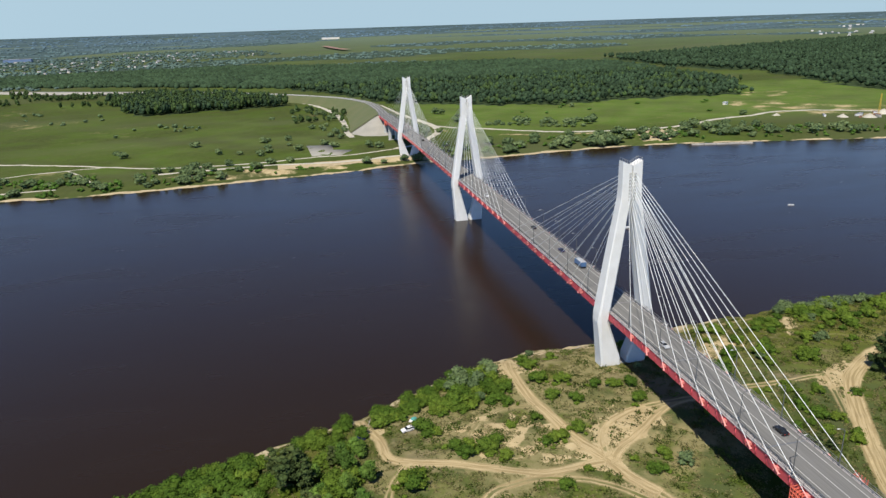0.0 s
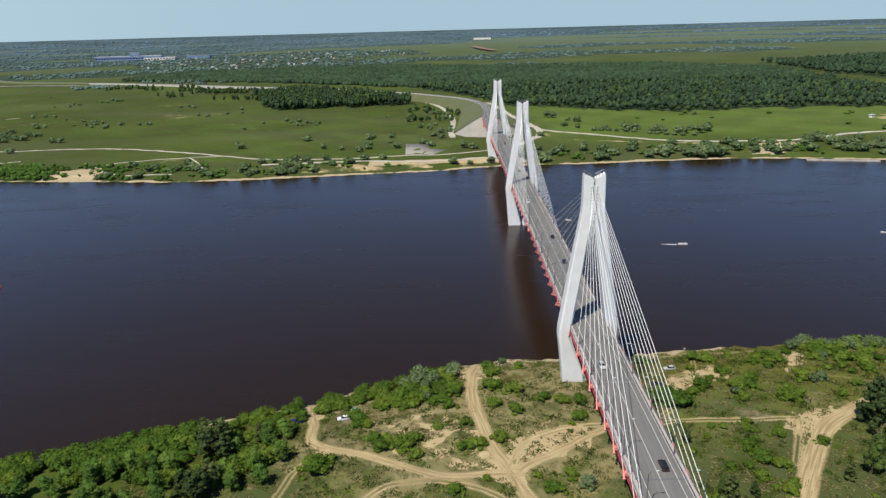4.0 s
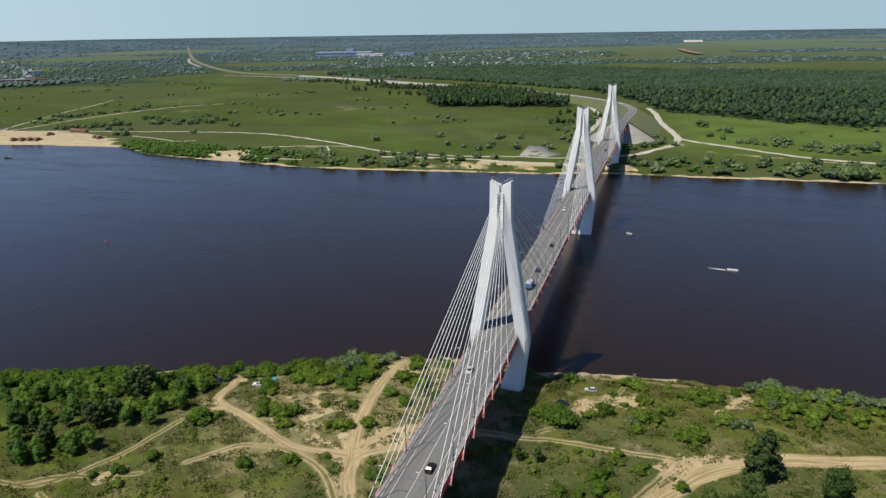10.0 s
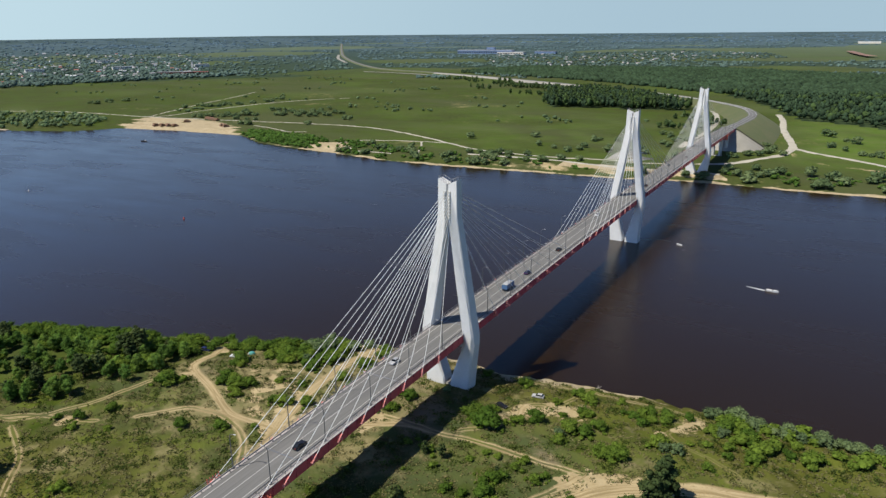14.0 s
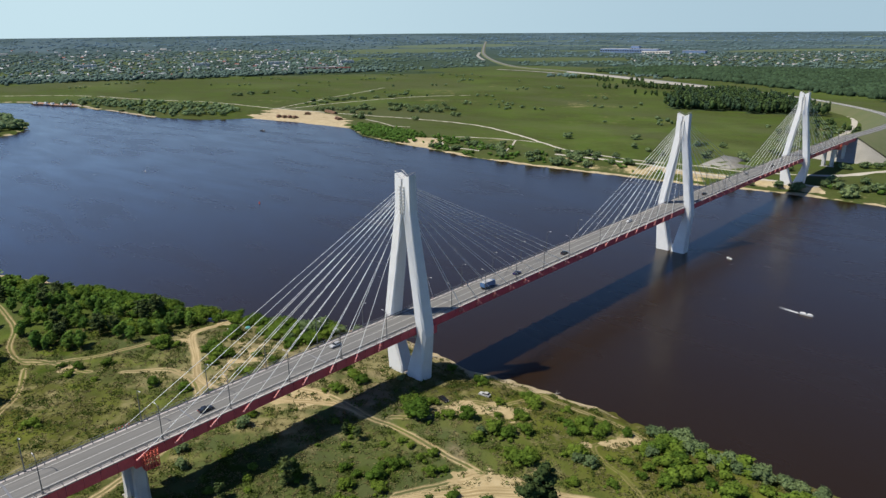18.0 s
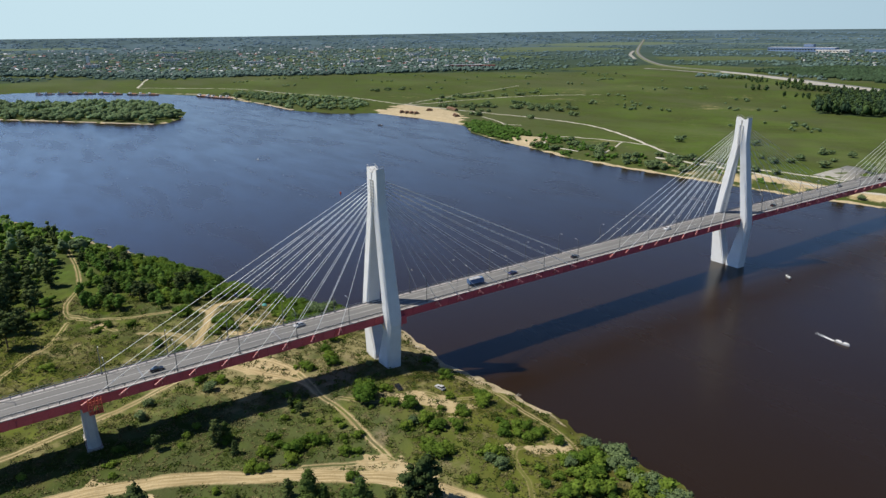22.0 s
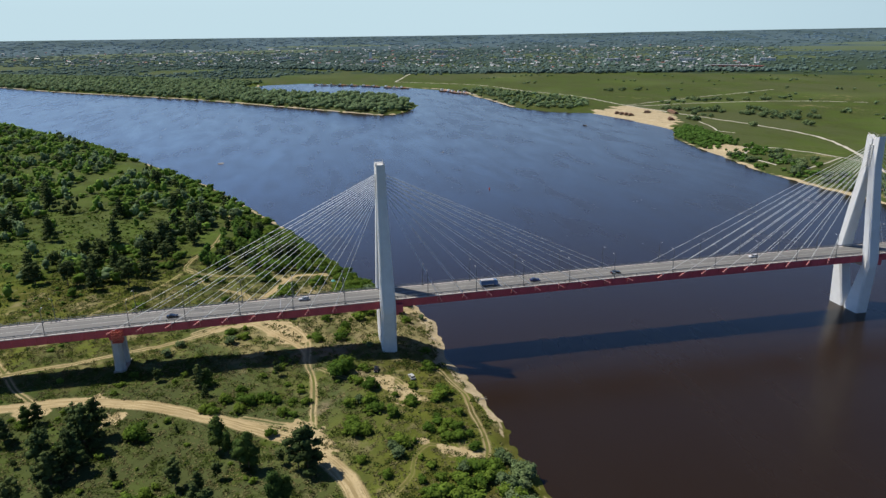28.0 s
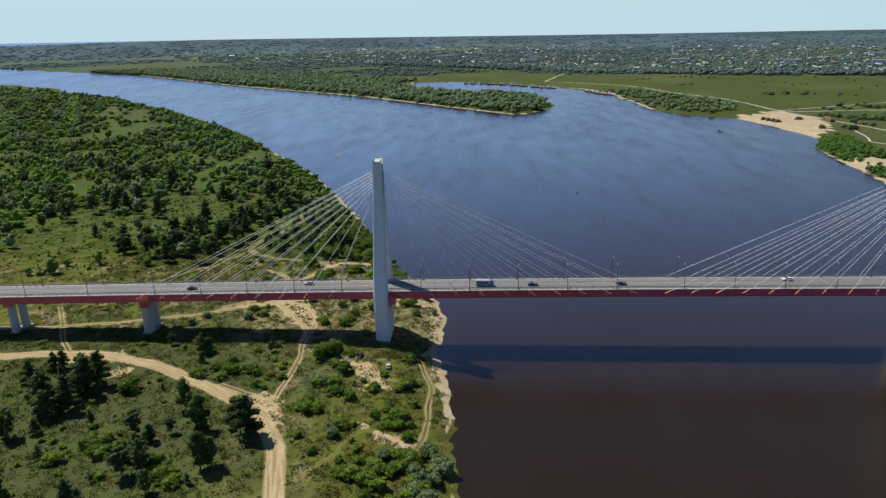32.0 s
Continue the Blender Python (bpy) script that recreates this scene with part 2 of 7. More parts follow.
LOG_WOOD = material("felled_logs", (0.1628, 0.0962, 0.0592), 0.9, vary=0.25, scale=0.4, random_tint=0.2)
ROOF_WHITE = material("pale_metal_roof", (0.42, 0.43, 0.45), 0.5, vary=0.06, scale=0.05)
ROOF_GREY = material("slate_roof", (0.222, 0.222, 0.2294), 0.7, vary=0.12, scale=0.05)
ROOF_RED = material("red_roof", (0.2516, 0.074, 0.0518), 0.7, vary=0.15, scale=0.05)
HOUSE_WALL = material("plastered_house_walls", (0.50, 0.47, 0.42), 0.85, vary=0.22, scale=0.02, island=0.3)
BRICK_DARK = material("dark_red_brick", (0.1776, 0.0666, 0.0481), 0.85, vary=0.15, scale=0.1)
BLUE_CLADDING = material("blue_wall_cladding", (0.12, 0.18, 0.29), 0.5, vary=0.08, scale=0.05)
BUOY_RED = material("red_buoy_paint", (0.407, 0.037, 0.0222), 0.45, vary=0.1, scale=1)
BOAT_WHITE = material("white_boat_hull", (0.555, 0.555, 0.5476), 0.35, vary=0.05, scale=1)
BOAT_DARK = material("dark_boat_hull", (0.037, 0.0407, 0.0444), 0.5, vary=0.1, scale=1)
CRANE_YELLOW = material("yellow_crane_paint", (0.444, 0.3108, 0.0444), 0.5, vary=0.1, scale=0.5)
FOAM = material("white_foam", (0.555, 0.5698, 0.5772), 0.8, vary=0.2, scale=0.6)


def water_material():
    m = bpy.data.materials.new("brown_river_water")
    m.use_nodes = True
    nt = m.node_tree
    b = nt.nodes["Principled BSDF"]
    geo = nt.nodes.new("ShaderNodeNewGeometry")
    big = nt.nodes.new("ShaderNodeTexNoise")
    big.inputs["Scale"].default_value = 0.006
    big.inputs["Detail"].default_value = 3
    stretch = nt.nodes.new("ShaderNodeMapping")
    stretch.inputs["Rotation"].default_value = (0, 0, radians(-20))
    stretch.inputs["Scale"].default_value = (0.45, 1.6, 1)
    nt.links.new(geo.outputs["Position"], stretch.inputs["Vector"])
    nt.links.new(stretch.outputs[0], big.inputs["Vector"])
    mix = nt.nodes.new("ShaderNodeMix")
    mix.data_type = "RGBA"
    mix.inputs[6].default_value = (0.0150, 0.0086, 0.0034, 1)
    mix.inputs[7].default_value = (0.0172, 0.0100, 0.0040, 1)
    nt.links.new(big.outputs["Fac"], mix.inputs[0])
    nt.links.new(mix.outputs[2], b.inputs["Base Color"])
    b.inputs["IOR"].default_value = 1.33
    b.inputs["Specular IOR Level"].default_value = 0.5
    gusts = nt.nodes.new("ShaderNodeTexNoise")
    gusts.inputs["Scale"].default_value = 0.03
    gusts.inputs["Detail"].default_value = 5
    nt.links.new(stretch.outputs[0], gusts.inputs["Vector"])
    both = nt.nodes.new("ShaderNodeMath")
    both.operation = "MULTIPLY_ADD"
    both.inputs[1].default_value = 0.6
    nt.links.new(gusts.outputs["Fac"], both.inputs[0])
    half = nt.nodes.new("ShaderNodeMath")
    half.operation = "MULTIPLY"
    half.inputs[1].default_value = 0.4
    nt.links.new(big.outputs["Fac"], half.inputs[0])
    nt.links.new(half.outputs[0], both.inputs[2])
    rough = nt.nodes.new("ShaderNodeMapRange")
    rough.inputs["From Min"].default_value = 0.38
    rough.inputs["From Max"].default_value = 0.62
    rough.inputs["To Min"].default_value = 0.22
    rough.inputs["To Max"].default_value = 0.29
    nt.links.new(both.outputs[0], rough.inputs["Value"])
    nt.links.new(rough.outputs[0], b.inputs["Roughness"])
    waves = nt.nodes.new("ShaderNodeTexNoise")
    waves.inputs["Scale"].default_value = 0.8
    waves.inputs["Detail"].default_value = 4
    nt.links.new(geo.outputs["Position"], waves.inputs["Vector"])
    bp = nt.nodes.new("ShaderNodeBump")
    bp.inputs["Strength"].default_value = 0.06
    bp.inputs["Distance"].default_value = 0.2
    nt.links.new(waves.outputs["Fac"], bp.inputs["Height"])
    swell = nt.nodes.new("ShaderNodeTexNoise")
    swell.inputs["Scale"].default_value = 0.16
    swell.inputs["Detail"].default_value = 2
    nt.links.new(geo.outputs["Position"], swell.inputs["Vector"])
    long = nt.nodes.new("ShaderNodeBump")
    long.inputs["Strength"].default_value = 0.13
    long.inputs["Distance"].default_value = 0.5
    nt.links.new(swell.outputs["Fac"], long.inputs["Height"])
    nt.links.new(bp.outputs[0], long.inputs["Normal"])
    nt.links.new(long.outputs[0], b.inputs["Normal"])
    return m


def ground_material():
    """Grass in several tones; the mesh's layer 'cover' says where earth, sand, dry grass and darkened forest floor lie.
    """
    m = bpy.data.materials.new("river_meadow_ground")
    m.use_nodes = True
    nt = m.node_tree
    b = nt.nodes["Principled BSDF"]
    b.inputs["Roughness"].default_value = 0.95
    b.inputs["Specular IOR Level"].default_value = 0.04
    geo = nt.nodes.new("ShaderNodeNewGeometry")
    cover = nt.nodes.new("ShaderNodeAttribute")
    cover.attribute_name = "cover"
    split = nt.nodes.new("ShaderNodeSeparateColor")
    nt.links.new(cover.outputs["Color"], split.inputs[0])

    def tex(scale, detail=5, rough=0.6, stretch=(1, 1, 1)):
        n = nt.nodes.new("ShaderNodeTexNoise")
        n.inputs["Scale"].default_value = scale
        n.inputs["Detail"].default_value = detail
        n.inputs["Roughness"].default_value = rough
        mp = nt.nodes.new("ShaderNodeMapping")
        mp.inputs["Scale"].default_value = stretch
        nt.links.new(geo.outputs["Position"], mp.inputs["Vector"])
        nt.links.new(mp.outputs[0], n.inputs["Vector"])
        return n.outputs["Fac"]

    def curve(value, lo, hi):
        n = nt.nodes.new("ShaderNodeMapRange")
        n.interpolation_type = "SMOOTHSTEP"
        n.inputs["From Min"].default_value = lo
        n.inputs["From Max"].default_value = hi
        nt.links.new(value, n.inputs["Value"])
        return n.outputs[0]

    def blend(fac, a, c):
        n = nt.nodes.new("ShaderNodeMix")
        n.data_type = "RGBA"
        nt.links.new(fac, n.inputs[0])
        for slot, v in ((6, a), (7, c)):
            if isinstance(v, tuple):
                n.inputs[slot].default_value = (*v, 1)
            else:
                nt.links.new(v, n.inputs[slot])
        return n.outputs[2]

    def plus(a, c, amount):
        """a + (c - 0.5) * amount"""
        n = nt.nodes.new("ShaderNodeMath")
        n.operation = "MULTIPLY_ADD"
        n.inputs[1].default_value = amount
        nt.links.new(c, n.inputs[0])
        off = nt.nodes.new("ShaderNodeMath")
        off.operation = "SUBTRACT"
        off.inputs[1].default_value = amount / 2
        nt.links.new(a, off.inputs[0])
        nt.links.new(off.outputs[0], n.inputs[2])
        return n.outputs[0]

    fine, mid, patch, wide, vast = tex(1.1), tex(0.2), tex(0.06, 4), tex(0.022, 4), tex(0.004, 4, 0.55, (0.6, 1.5, 1))
    grass = blend(curve(mid, 0.35, 0.65), (0.0560, 0.0580, 0.0125), (0.0800, 0.0780, 0.0205))
    grass = blend(curve(wide, 0.42, 0.62), grass, (0.0680, 0.0810, 0.0140))
    grass = blend(curve(vast, 0.45, 0.62), grass, (0.0600, 0.0770, 0.0285))
    grass = blend(curve(fine, 0.55, 0.85), grass, (0.0360, 0.0450, 0.0130))
    lush = blend(curve(mid, 0.35, 0.65), (0.029, 0.047, 0.0065), (0.043, 0.064, 0.0095))
    lush = blend(curve(patch, 0.52, 0.70), lush, (0.068, 0.060, 0.024))
    lush = blend(curve(fine, 0.55, 0.8), lush, (0.026, 0.042, 0.01))
    grass = blend(curve(split.outputs["Blue"], 0.0, 0.14), lush, grass)
    dry = blend(curve(fine, 0.4, 0.85), (0.190, 0.172, 0.084), (0.136, 0.124, 0.054))
    dry = blend(curve(wide, 0.5, 0.62), dry, (0.150, 0.128, 0.080))
    dry = blend(curve(mid, 0.54, 0.76), dry, (0.25, 0.21, 0.108))
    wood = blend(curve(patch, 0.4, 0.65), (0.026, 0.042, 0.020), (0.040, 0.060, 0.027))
    tone = nt.nodes.new("ShaderNodeAttribute")
    tone.attribute_name = "tone"
    kinds = nt.nodes.new("ShaderNodeSeparateColor")
    nt.links.new(tone.outputs["Color"], kinds.inputs[0])
    # the far meadows are mown and greener than the dry near bank
    mown = blend(curve(mid, 0.35, 0.65), (0.0390, 0.0530, 0.0140), (0.0570, 0.0700, 0.0210))
    mown = blend(curve(wide, 0.42, 0.62), mown, (0.0500, 0.0740, 0.0150))
    mown = blend(curve(vast, 0.45, 0.62), mown, (0.0600, 0.0720, 0.0285))
    grass = blend(kinds.outputs["Blue"], grass, mown)
    warm_hay = blend(curve(patch, 0.4, 0.6), (0.112, 0.138, 0.022), (0.132, 0.140, 0.036))
    mown_hay = blend(curve(patch, 0.4, 0.6), (0.078, 0.126, 0.022), (0.094, 0.130, 0.034))
    grass = blend(kinds.outputs["Green"], grass, blend(kinds.outputs["Blue"], warm_hay, mown_hay))
    # red grows with distance: haze painted into the grass and wood colours
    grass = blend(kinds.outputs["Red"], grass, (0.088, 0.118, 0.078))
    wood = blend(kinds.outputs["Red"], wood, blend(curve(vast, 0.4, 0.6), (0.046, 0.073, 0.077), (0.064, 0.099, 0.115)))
    sand = blend(curve(mid, 0.35, 0.7), (0.31, 0.256, 0.160), (0.40, 0.338, 0.225))
    sand = blend(curve(fine, 0.55, 0.75), sand, (0.2322, 0.172, 0.1075))
    earth = blend(curve(mid, 0.3, 0.7), (0.31, 0.248, 0.135), (0.40, 0.328, 0.195))
    earth = blend(curve(fine, 0.56, 0.85), earth, (0.235, 0.184, 0.10))
    # wheel tracks: streaks that follow the way, grass in the middle of the narrow ones
    ruts = nt.nodes.new("ShaderNodeAttribute")
    ruts.attribute_name = "rut"
    lane = nt.nodes.new("ShaderNodeAttribute")
    lane.attribute_name = "lane"
    lane_parts = nt.nodes.new("ShaderNodeSeparateXYZ")
    nt.links.new(lane.outputs["Vector"], lane_parts.inputs[0])

    def calc(op, a, c):
        n = nt.nodes.new("ShaderNodeMath")
        n.operation = op
        for k, v in enumerate((a, c)):
            if isinstance(v, float):
                n.inputs[k].default_value = v
            else:
                nt.links.new(v, n.inputs[k])
        return n.outputs[0]

    drawn = nt.nodes.new("ShaderNodeMapping")
    drawn.inputs["Scale"].default_value = (1.0, 0.045, 0)
    nt.links.new(lane.outputs["Vector"], drawn.inputs["Vector"])
    lines = nt.nodes.new("ShaderNodeTexNoise")
    lines.inputs["Scale"].default_value = 1.25
    lines.inputs["Detail"].default_value = 3
    nt.links.new(drawn.outputs[0], lines.inputs["Vector"])
    off = calc("ABSOLUTE", lane_parts.outputs["X"], 0.0)
    over = calc("SUBTRACT", off, lane_parts.outputs["Z"])
    over = plus(plus(plus(over, mid, 1.6), lines.outputs["Fac"], 1.4), fine, 0.7)
    on_track = calc("SUBTRACT", 1.0, curve(over, -0.55, 0.75))
    narrow = calc("SUBTRACT", 1.0, curve(lane_parts.outputs["Z"], 1.25, 1.6))
    middle = calc("SUBTRACT", 1.0, curve(plus(off, mid, 0.5), 0.25, 0.75))
    grassy = calc("MULTIPLY", calc("MULTIPLY", narrow, middle), 0.9)
    on_track = calc("MULTIPLY", calc("MULTIPLY", on_track, calc("SUBTRACT", 1.0, grassy)), ruts.outputs["Fac"])
    trodden = blend(curve(lines.outputs["Fac"], 0.34, 0.66), (0.245, 0.192, 0.100), (0.40, 0.325, 0.190))
    trodden = blend(curve(plus(lines.outputs["Fac"], fine, 0.3), 0.60, 0.74), trodden, (0.165, 0.135, 0.062))
    # dry grass, darkened forest floor, sand and bare earth break into the meadow with ragged edges
    c = blend(curve(plus(plus(plus(split.outputs["Blue"], mid, 0.7), patch, 0.9), fine, 0.25), 0.36, 0.72), grass, dry)
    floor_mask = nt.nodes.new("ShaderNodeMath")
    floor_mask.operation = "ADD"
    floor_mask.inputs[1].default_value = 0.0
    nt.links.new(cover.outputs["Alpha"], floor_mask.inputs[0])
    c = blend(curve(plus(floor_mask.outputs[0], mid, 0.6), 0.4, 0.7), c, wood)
    c = blend(curve(plus(split.outputs["Green"], mid, 0.5), 0.4, 0.6), c, sand)
    c = blend(curve(plus(plus(split.outputs["Red"], mid, 0.35), fine, 0.35), 0.38, 0.62), c, earth)
    c = blend(on_track, c, trodden)
    nt.links.new(c, b.inputs["Base Color"])
    bp = nt.nodes.new("ShaderNodeBump")
    bp.inputs["Strength"].default_value = 1.0
    bp.inputs["Distance"].default_value = 0.3
    nt.links.new(fine, bp.inputs["Height"])
    nt.links.new(bp.outputs[0], b.inputs["Normal"])
    return m


WATER = water_material()
GROUND = ground_material()


# ---------------------------------------------------------------- building helpers
def mesh_of(name, bm, mat, smooth=False):
    me = bpy.data.meshes.new(name)
    bm.normal_update()
    bm.to_mesh(me)
    bm.free()
    me.materials.append(mat)
    if smooth:
        me.polygons.foreach_set("use_smooth", [True] * len(me.polygons))
    return me


def part(name, bm, mat, parent=None, label="", smooth=False):
    ob = new(name, mesh_of(name, bm, mat, smooth))
    if parent is not None:
        ob.parent = parent
    if label:
        tagged(ob, label)
    return ob


def base(name, place, label, category, group="", kind="", turn=0.0):
    ob = new(name)
    ob.matrix_basis = pose(*place, 0, 0, turn)
    return tagged(ob, label, category, group, kind)


def box(bm, centre, size, m=None):
    """A block with its middle at centre, added to bm."""
    t = Matrix.Translation(centre) @ Matrix.Diagonal((*size, 1))
    bmesh.ops.create_cube(bm, size=1.0, matrix=(m @ t) if m else t)
    return bm


def blocks(*items):
    bm = bmesh.new()
    for centre, size in items:
        box(bm, centre, size)
    return bm


def rod(bm, a, b, r, r2=None, sides=6):
    a, b = Vector(a), Vector(b)
    m = Matrix.Translation((a + b) / 2) @ (b - a).to_track_quat("Z", "Y").to_matrix().to_4x4()
    bmesh.ops.create_cone(bm, cap_ends=True, segments=sides, radius1=r, radius2=r if r2 is None else r2, depth=(b - a).length, matrix=m)
    return bm


def loft(bm, rings):
    """Joins rings of equally many points into a closed skin with ends."""
    rows = [[bm.verts.new(p) for p in ring] for ring in rings]
    n = len(rows[0])
    for a, b in zip(rows, rows[1:]):
        for i in range(n):
            bm.faces.new((a[i], a[(i + 1) % n], b[(i + 1) % n], b[i]))
    bm.faces.new(rows[0][::-1])
    bm.faces.new(rows[-1])
    bmesh.ops.recalc_face_normals(bm, faces=bm.faces)
    return bm


def mesh_np(name, verts, faces, mat, smooth=False):
    """A mesh from arrays of points and of triangles or quads."""
    me = bpy.data.meshes.new(name)
    verts = np.asarray(verts, np.float32)
    faces = np.asarray(faces, np.int32)
    k = faces.shape[1]
    me.vertices.add(len(verts))
    me.vertices.foreach_set("co", verts.ravel())
    me.loops.add(faces.size)
    me.loops.foreach_set("vertex_index", faces.ravel())
    me.polygons.add(len(faces))
    me.polygons.foreach_set("loop_start", np.arange(0, faces.size, k, dtype=np.int32))
    if smooth:
        me.polygons.foreach_set("use_smooth", np.ones(len(faces), bool))
    me.update(calc_edges=True)
    me.materials.append(mat)
    return me


# ---------------------------------------------------------------- the lie of the land
# Beyond R0 the land draws together towards a rim and rises with it, so that its flat fields end at the horizon.
HUB, SIGHT, R0, RIM_R = np.array((90.0, -130.0)), 126.0, 1800.0, 4700.0


def land(x, y, z=0.0):
    """Arrays of true x, y, z to places in the scene, and the scale of things there."""
    x, y, z = (np.asarray(v, float) for v in (x, y, z))
    dx, dy = x - HUB[0], y - HUB[1]
    r = np.hypot(dx, dy) + 1e-6
    over = np.maximum(r - R0, 0)
    d = np.where(r > R0, R0 + over / (1 + over / (RIM_R - R0)), r)
    s = d / r
    # the rim is raised towards the town upstream to fit the horizon in the camera's view
    turn = np.clip((np.arctan2(-dx, dy) - 1.15) / 0.9, 0, 1)
    rim = SIGHT + 20 * turn * turn * (3 - 2 * turn)
    return HUB[0] + dx * s, HUB[1] + dy * s, z * s + rim * (1 - s), s


NEAR_SHORE = [(-9000, -9600), (-3000, -2800), (-2100, -1720), (-1760, -1270), (-1700, -1165), (-1560, -1110), (-1299, -792), (-959, -500), (-689, -296), (-394, -124),
              (-225, -50), (-140, -20), (-104, -6), (-75, 9), (-50, 21), (-25, 26), (0, 25), (15, 24), (30, 29), (60, 32), (106, 36), (160, 36), (420, 30), (900, -70), (3000, -600), (9000, -2500), (30000, -9000)]
FAR_SHORE = [(-12000, -9800), (-3108, -2321), (-2608, -1608), (-2351, -1242), (-2017, -928), (-1735, -676), (-1463, -394), (-1291, -222), (-1115, -79), (-964, 45), (-900, 98), (-905, 125),
             (-960, 160), (-1040, 188), (-1221, 165), (-1300, 100), (-1345, -20), (-1460, -108), (-1640, -190), (-1700, -130), (-1752, -32), (-1620, 115), (-1500, 215), (-1330, 316),
             (-1145, 335), (-945, 342), (-845, 385), (-815, 438), (-720, 456), (-594, 465), (-530, 430), (-480, 420), (-387, 411), (-312, 399), (-230, 403), (-148, 413)]
FAR_SHORE_EAST = [(-70, 421), (0, 439), (98, 441), (162, 447), (227, 449), (290, 443), (349, 430), (436, 408), (500, 392), (800, 325), (1500, 130), (3500, -380), (9000, -2100), (30000, -8000)]
SOUTH_LAND = np.array(NEAR_SHORE + [(40000, -40000), (-40000, -40000)], float)
NORTH_LAND = np.array(FAR_SHORE + FAR_SHORE_EAST + [(40000, 40000), (-40000, 40000), (-40000, -10000)], float)


def away(x, y, line, closed=False):
    """Distance of points from a line of straight stretches."""
    line = np.asarray(line, float)
    best = np.full(np.shape(x), 1e9)
    pairs = zip(line, np.roll(line, -1, 0)) if closed else zip(line[:-1], line[1:])
    for a, b in pairs:
        ab = b - a
        t = np.clip(((x - a[0]) * ab[0] + (y - a[1]) * ab[1]) / (ab @ ab + 1e-9), 0, 1)
        best = np.minimum(best, np.hypot(x - a[0] - t * ab[0], y - a[1] - t * ab[1]))
    return best


def inside(x, y, ring):
    ring = np.asarray(ring, float)
    hit = np.zeros(np.shape(x), bool)
    for a, b in zip(ring, np.roll(ring, -1, 0)):
        if a[1] != b[1]:
            hit ^= ((a[1] > y) != (b[1] > y)) & (x < (b[0] - a[0]) * (y - a[1]) / (b[1] - a[1]) + a[0])
    return hit


def ripple(x, y, size, seed=0):
    """A cheap smooth noise, about -1 to 1."""
    k = 6.283 / size
    return (np.sin(k * (x * 0.93 + y * 0.37) + seed * 1.7 + 1.3 * np.sin(k * 0.61 * y + seed)) + np.sin(k * 1.31 * (y * 0.88 - x * 0.47) + seed * 2.9 + 1.1 * np.sin(k * 0.83 * x + 2 * seed))
            + 0.6 * np.sin(k * 2.3 * (x * 0.5 + y * 0.86) + seed * 0.7 + np.sin(k * 1.7 * x))) / 2.6


def shore_distance(x, y):
    """Metres inland from the water's edge, less than 0 in the river, and whether the north land is the nearer."""
    south = away(x, y, NEAR_SHORE)
    north = away(x, y, FAR_SHORE + FAR_SHORE_EAST)
    land_s, land_n = inside(x, y, SOUTH_LAND), inside(x, y, NORTH_LAND)
    d = np.where(land_s, south, np.where(land_n, north, -np.minimum(south, north)))
    d = d + 1.6 * ripple(x, y, 23, 3) + 0.8 * ripple(x, y, 9, 5)
    return d, land_n | (~land_s & (north < south))


def height(x, y, d=None, north=None):
    if d is None:
        d, north = shore_distance(x, y)
    hs = np.interp(d, (-30, -8, 0, 5, 16, 45, 90), (-4, -1.8, 0.05, 1.4, 4.3, 6.3, 6.6))
    hn = np.interp(d, (-30, -8, 0, 10, 18, 60, 120), (-4, -1.8, 0.05, 0.9, 2.9, 4.0, 4.2))
    h = np.where(north, hn, hs)
    return h + np.clip(d / 40, 0, 1) * (0.35 * ripple(x, y, 37, 1) + 0.15 * ripple(x, y, 11, 2))


def height_at(x, y):
    return float(height(np.array([float(x)]), np.array([float(y)]))[0])


# earth roads and tracks of the near bank: width, then the way
TRACKS_WEST = [
    (2.2, [(-41, 16), (-43, 8), (-43.5, -4), (-43.5, -14), (-42, -27), (-40, -38), (-37, -50), (-33, -60), (-30.5, -69), (-27, -76)]),
    (1.35, [(-29, -72), (-22, -86), (-15, -103), (-8, -128), (-2, -160), (0, -220), (0, -330)]),
    (1.7, [(-34, -59.5), (-42, -59.5), (-49, -60.2), (-56, -59.6), (-67, -54.5), (-76, -50), (-90, -44.2), (-97, -40), (-98, -34), (-98.5, -28), (-101, -21), (-103, -10)]),
    (1.0, [(-90, -44.2), (-94.5, -48.3), (-99.1, -56.2), (-101.2, -65.3), (-103.5, -74.6), (-106.6, -83.6), (-111.7, -94.1), (-117.8, -100.7), (-127, -102), (-142, -100), (-163, -92), (-203, -88.4), (-253, -87.8), (-275, -80)]),
    (1.0, [(-113, -103), (-92.7, -111.9), (-76, -126.4), (-57.7, -138), (-46, -148), (-30, -170)]),
    (0.9, [(-123, -101.5), (-112, -94), (-101, -90.7), (-92, -86)]),
    (1.3, [(-81.6, -77.6), (-74.2, -67.5), (-68.4, -63.5), (-56.6, -62.3), (-47.1, -64.8), (-38.8, -69.3), (-32.6, -75.9), (-27, -84)]),
]
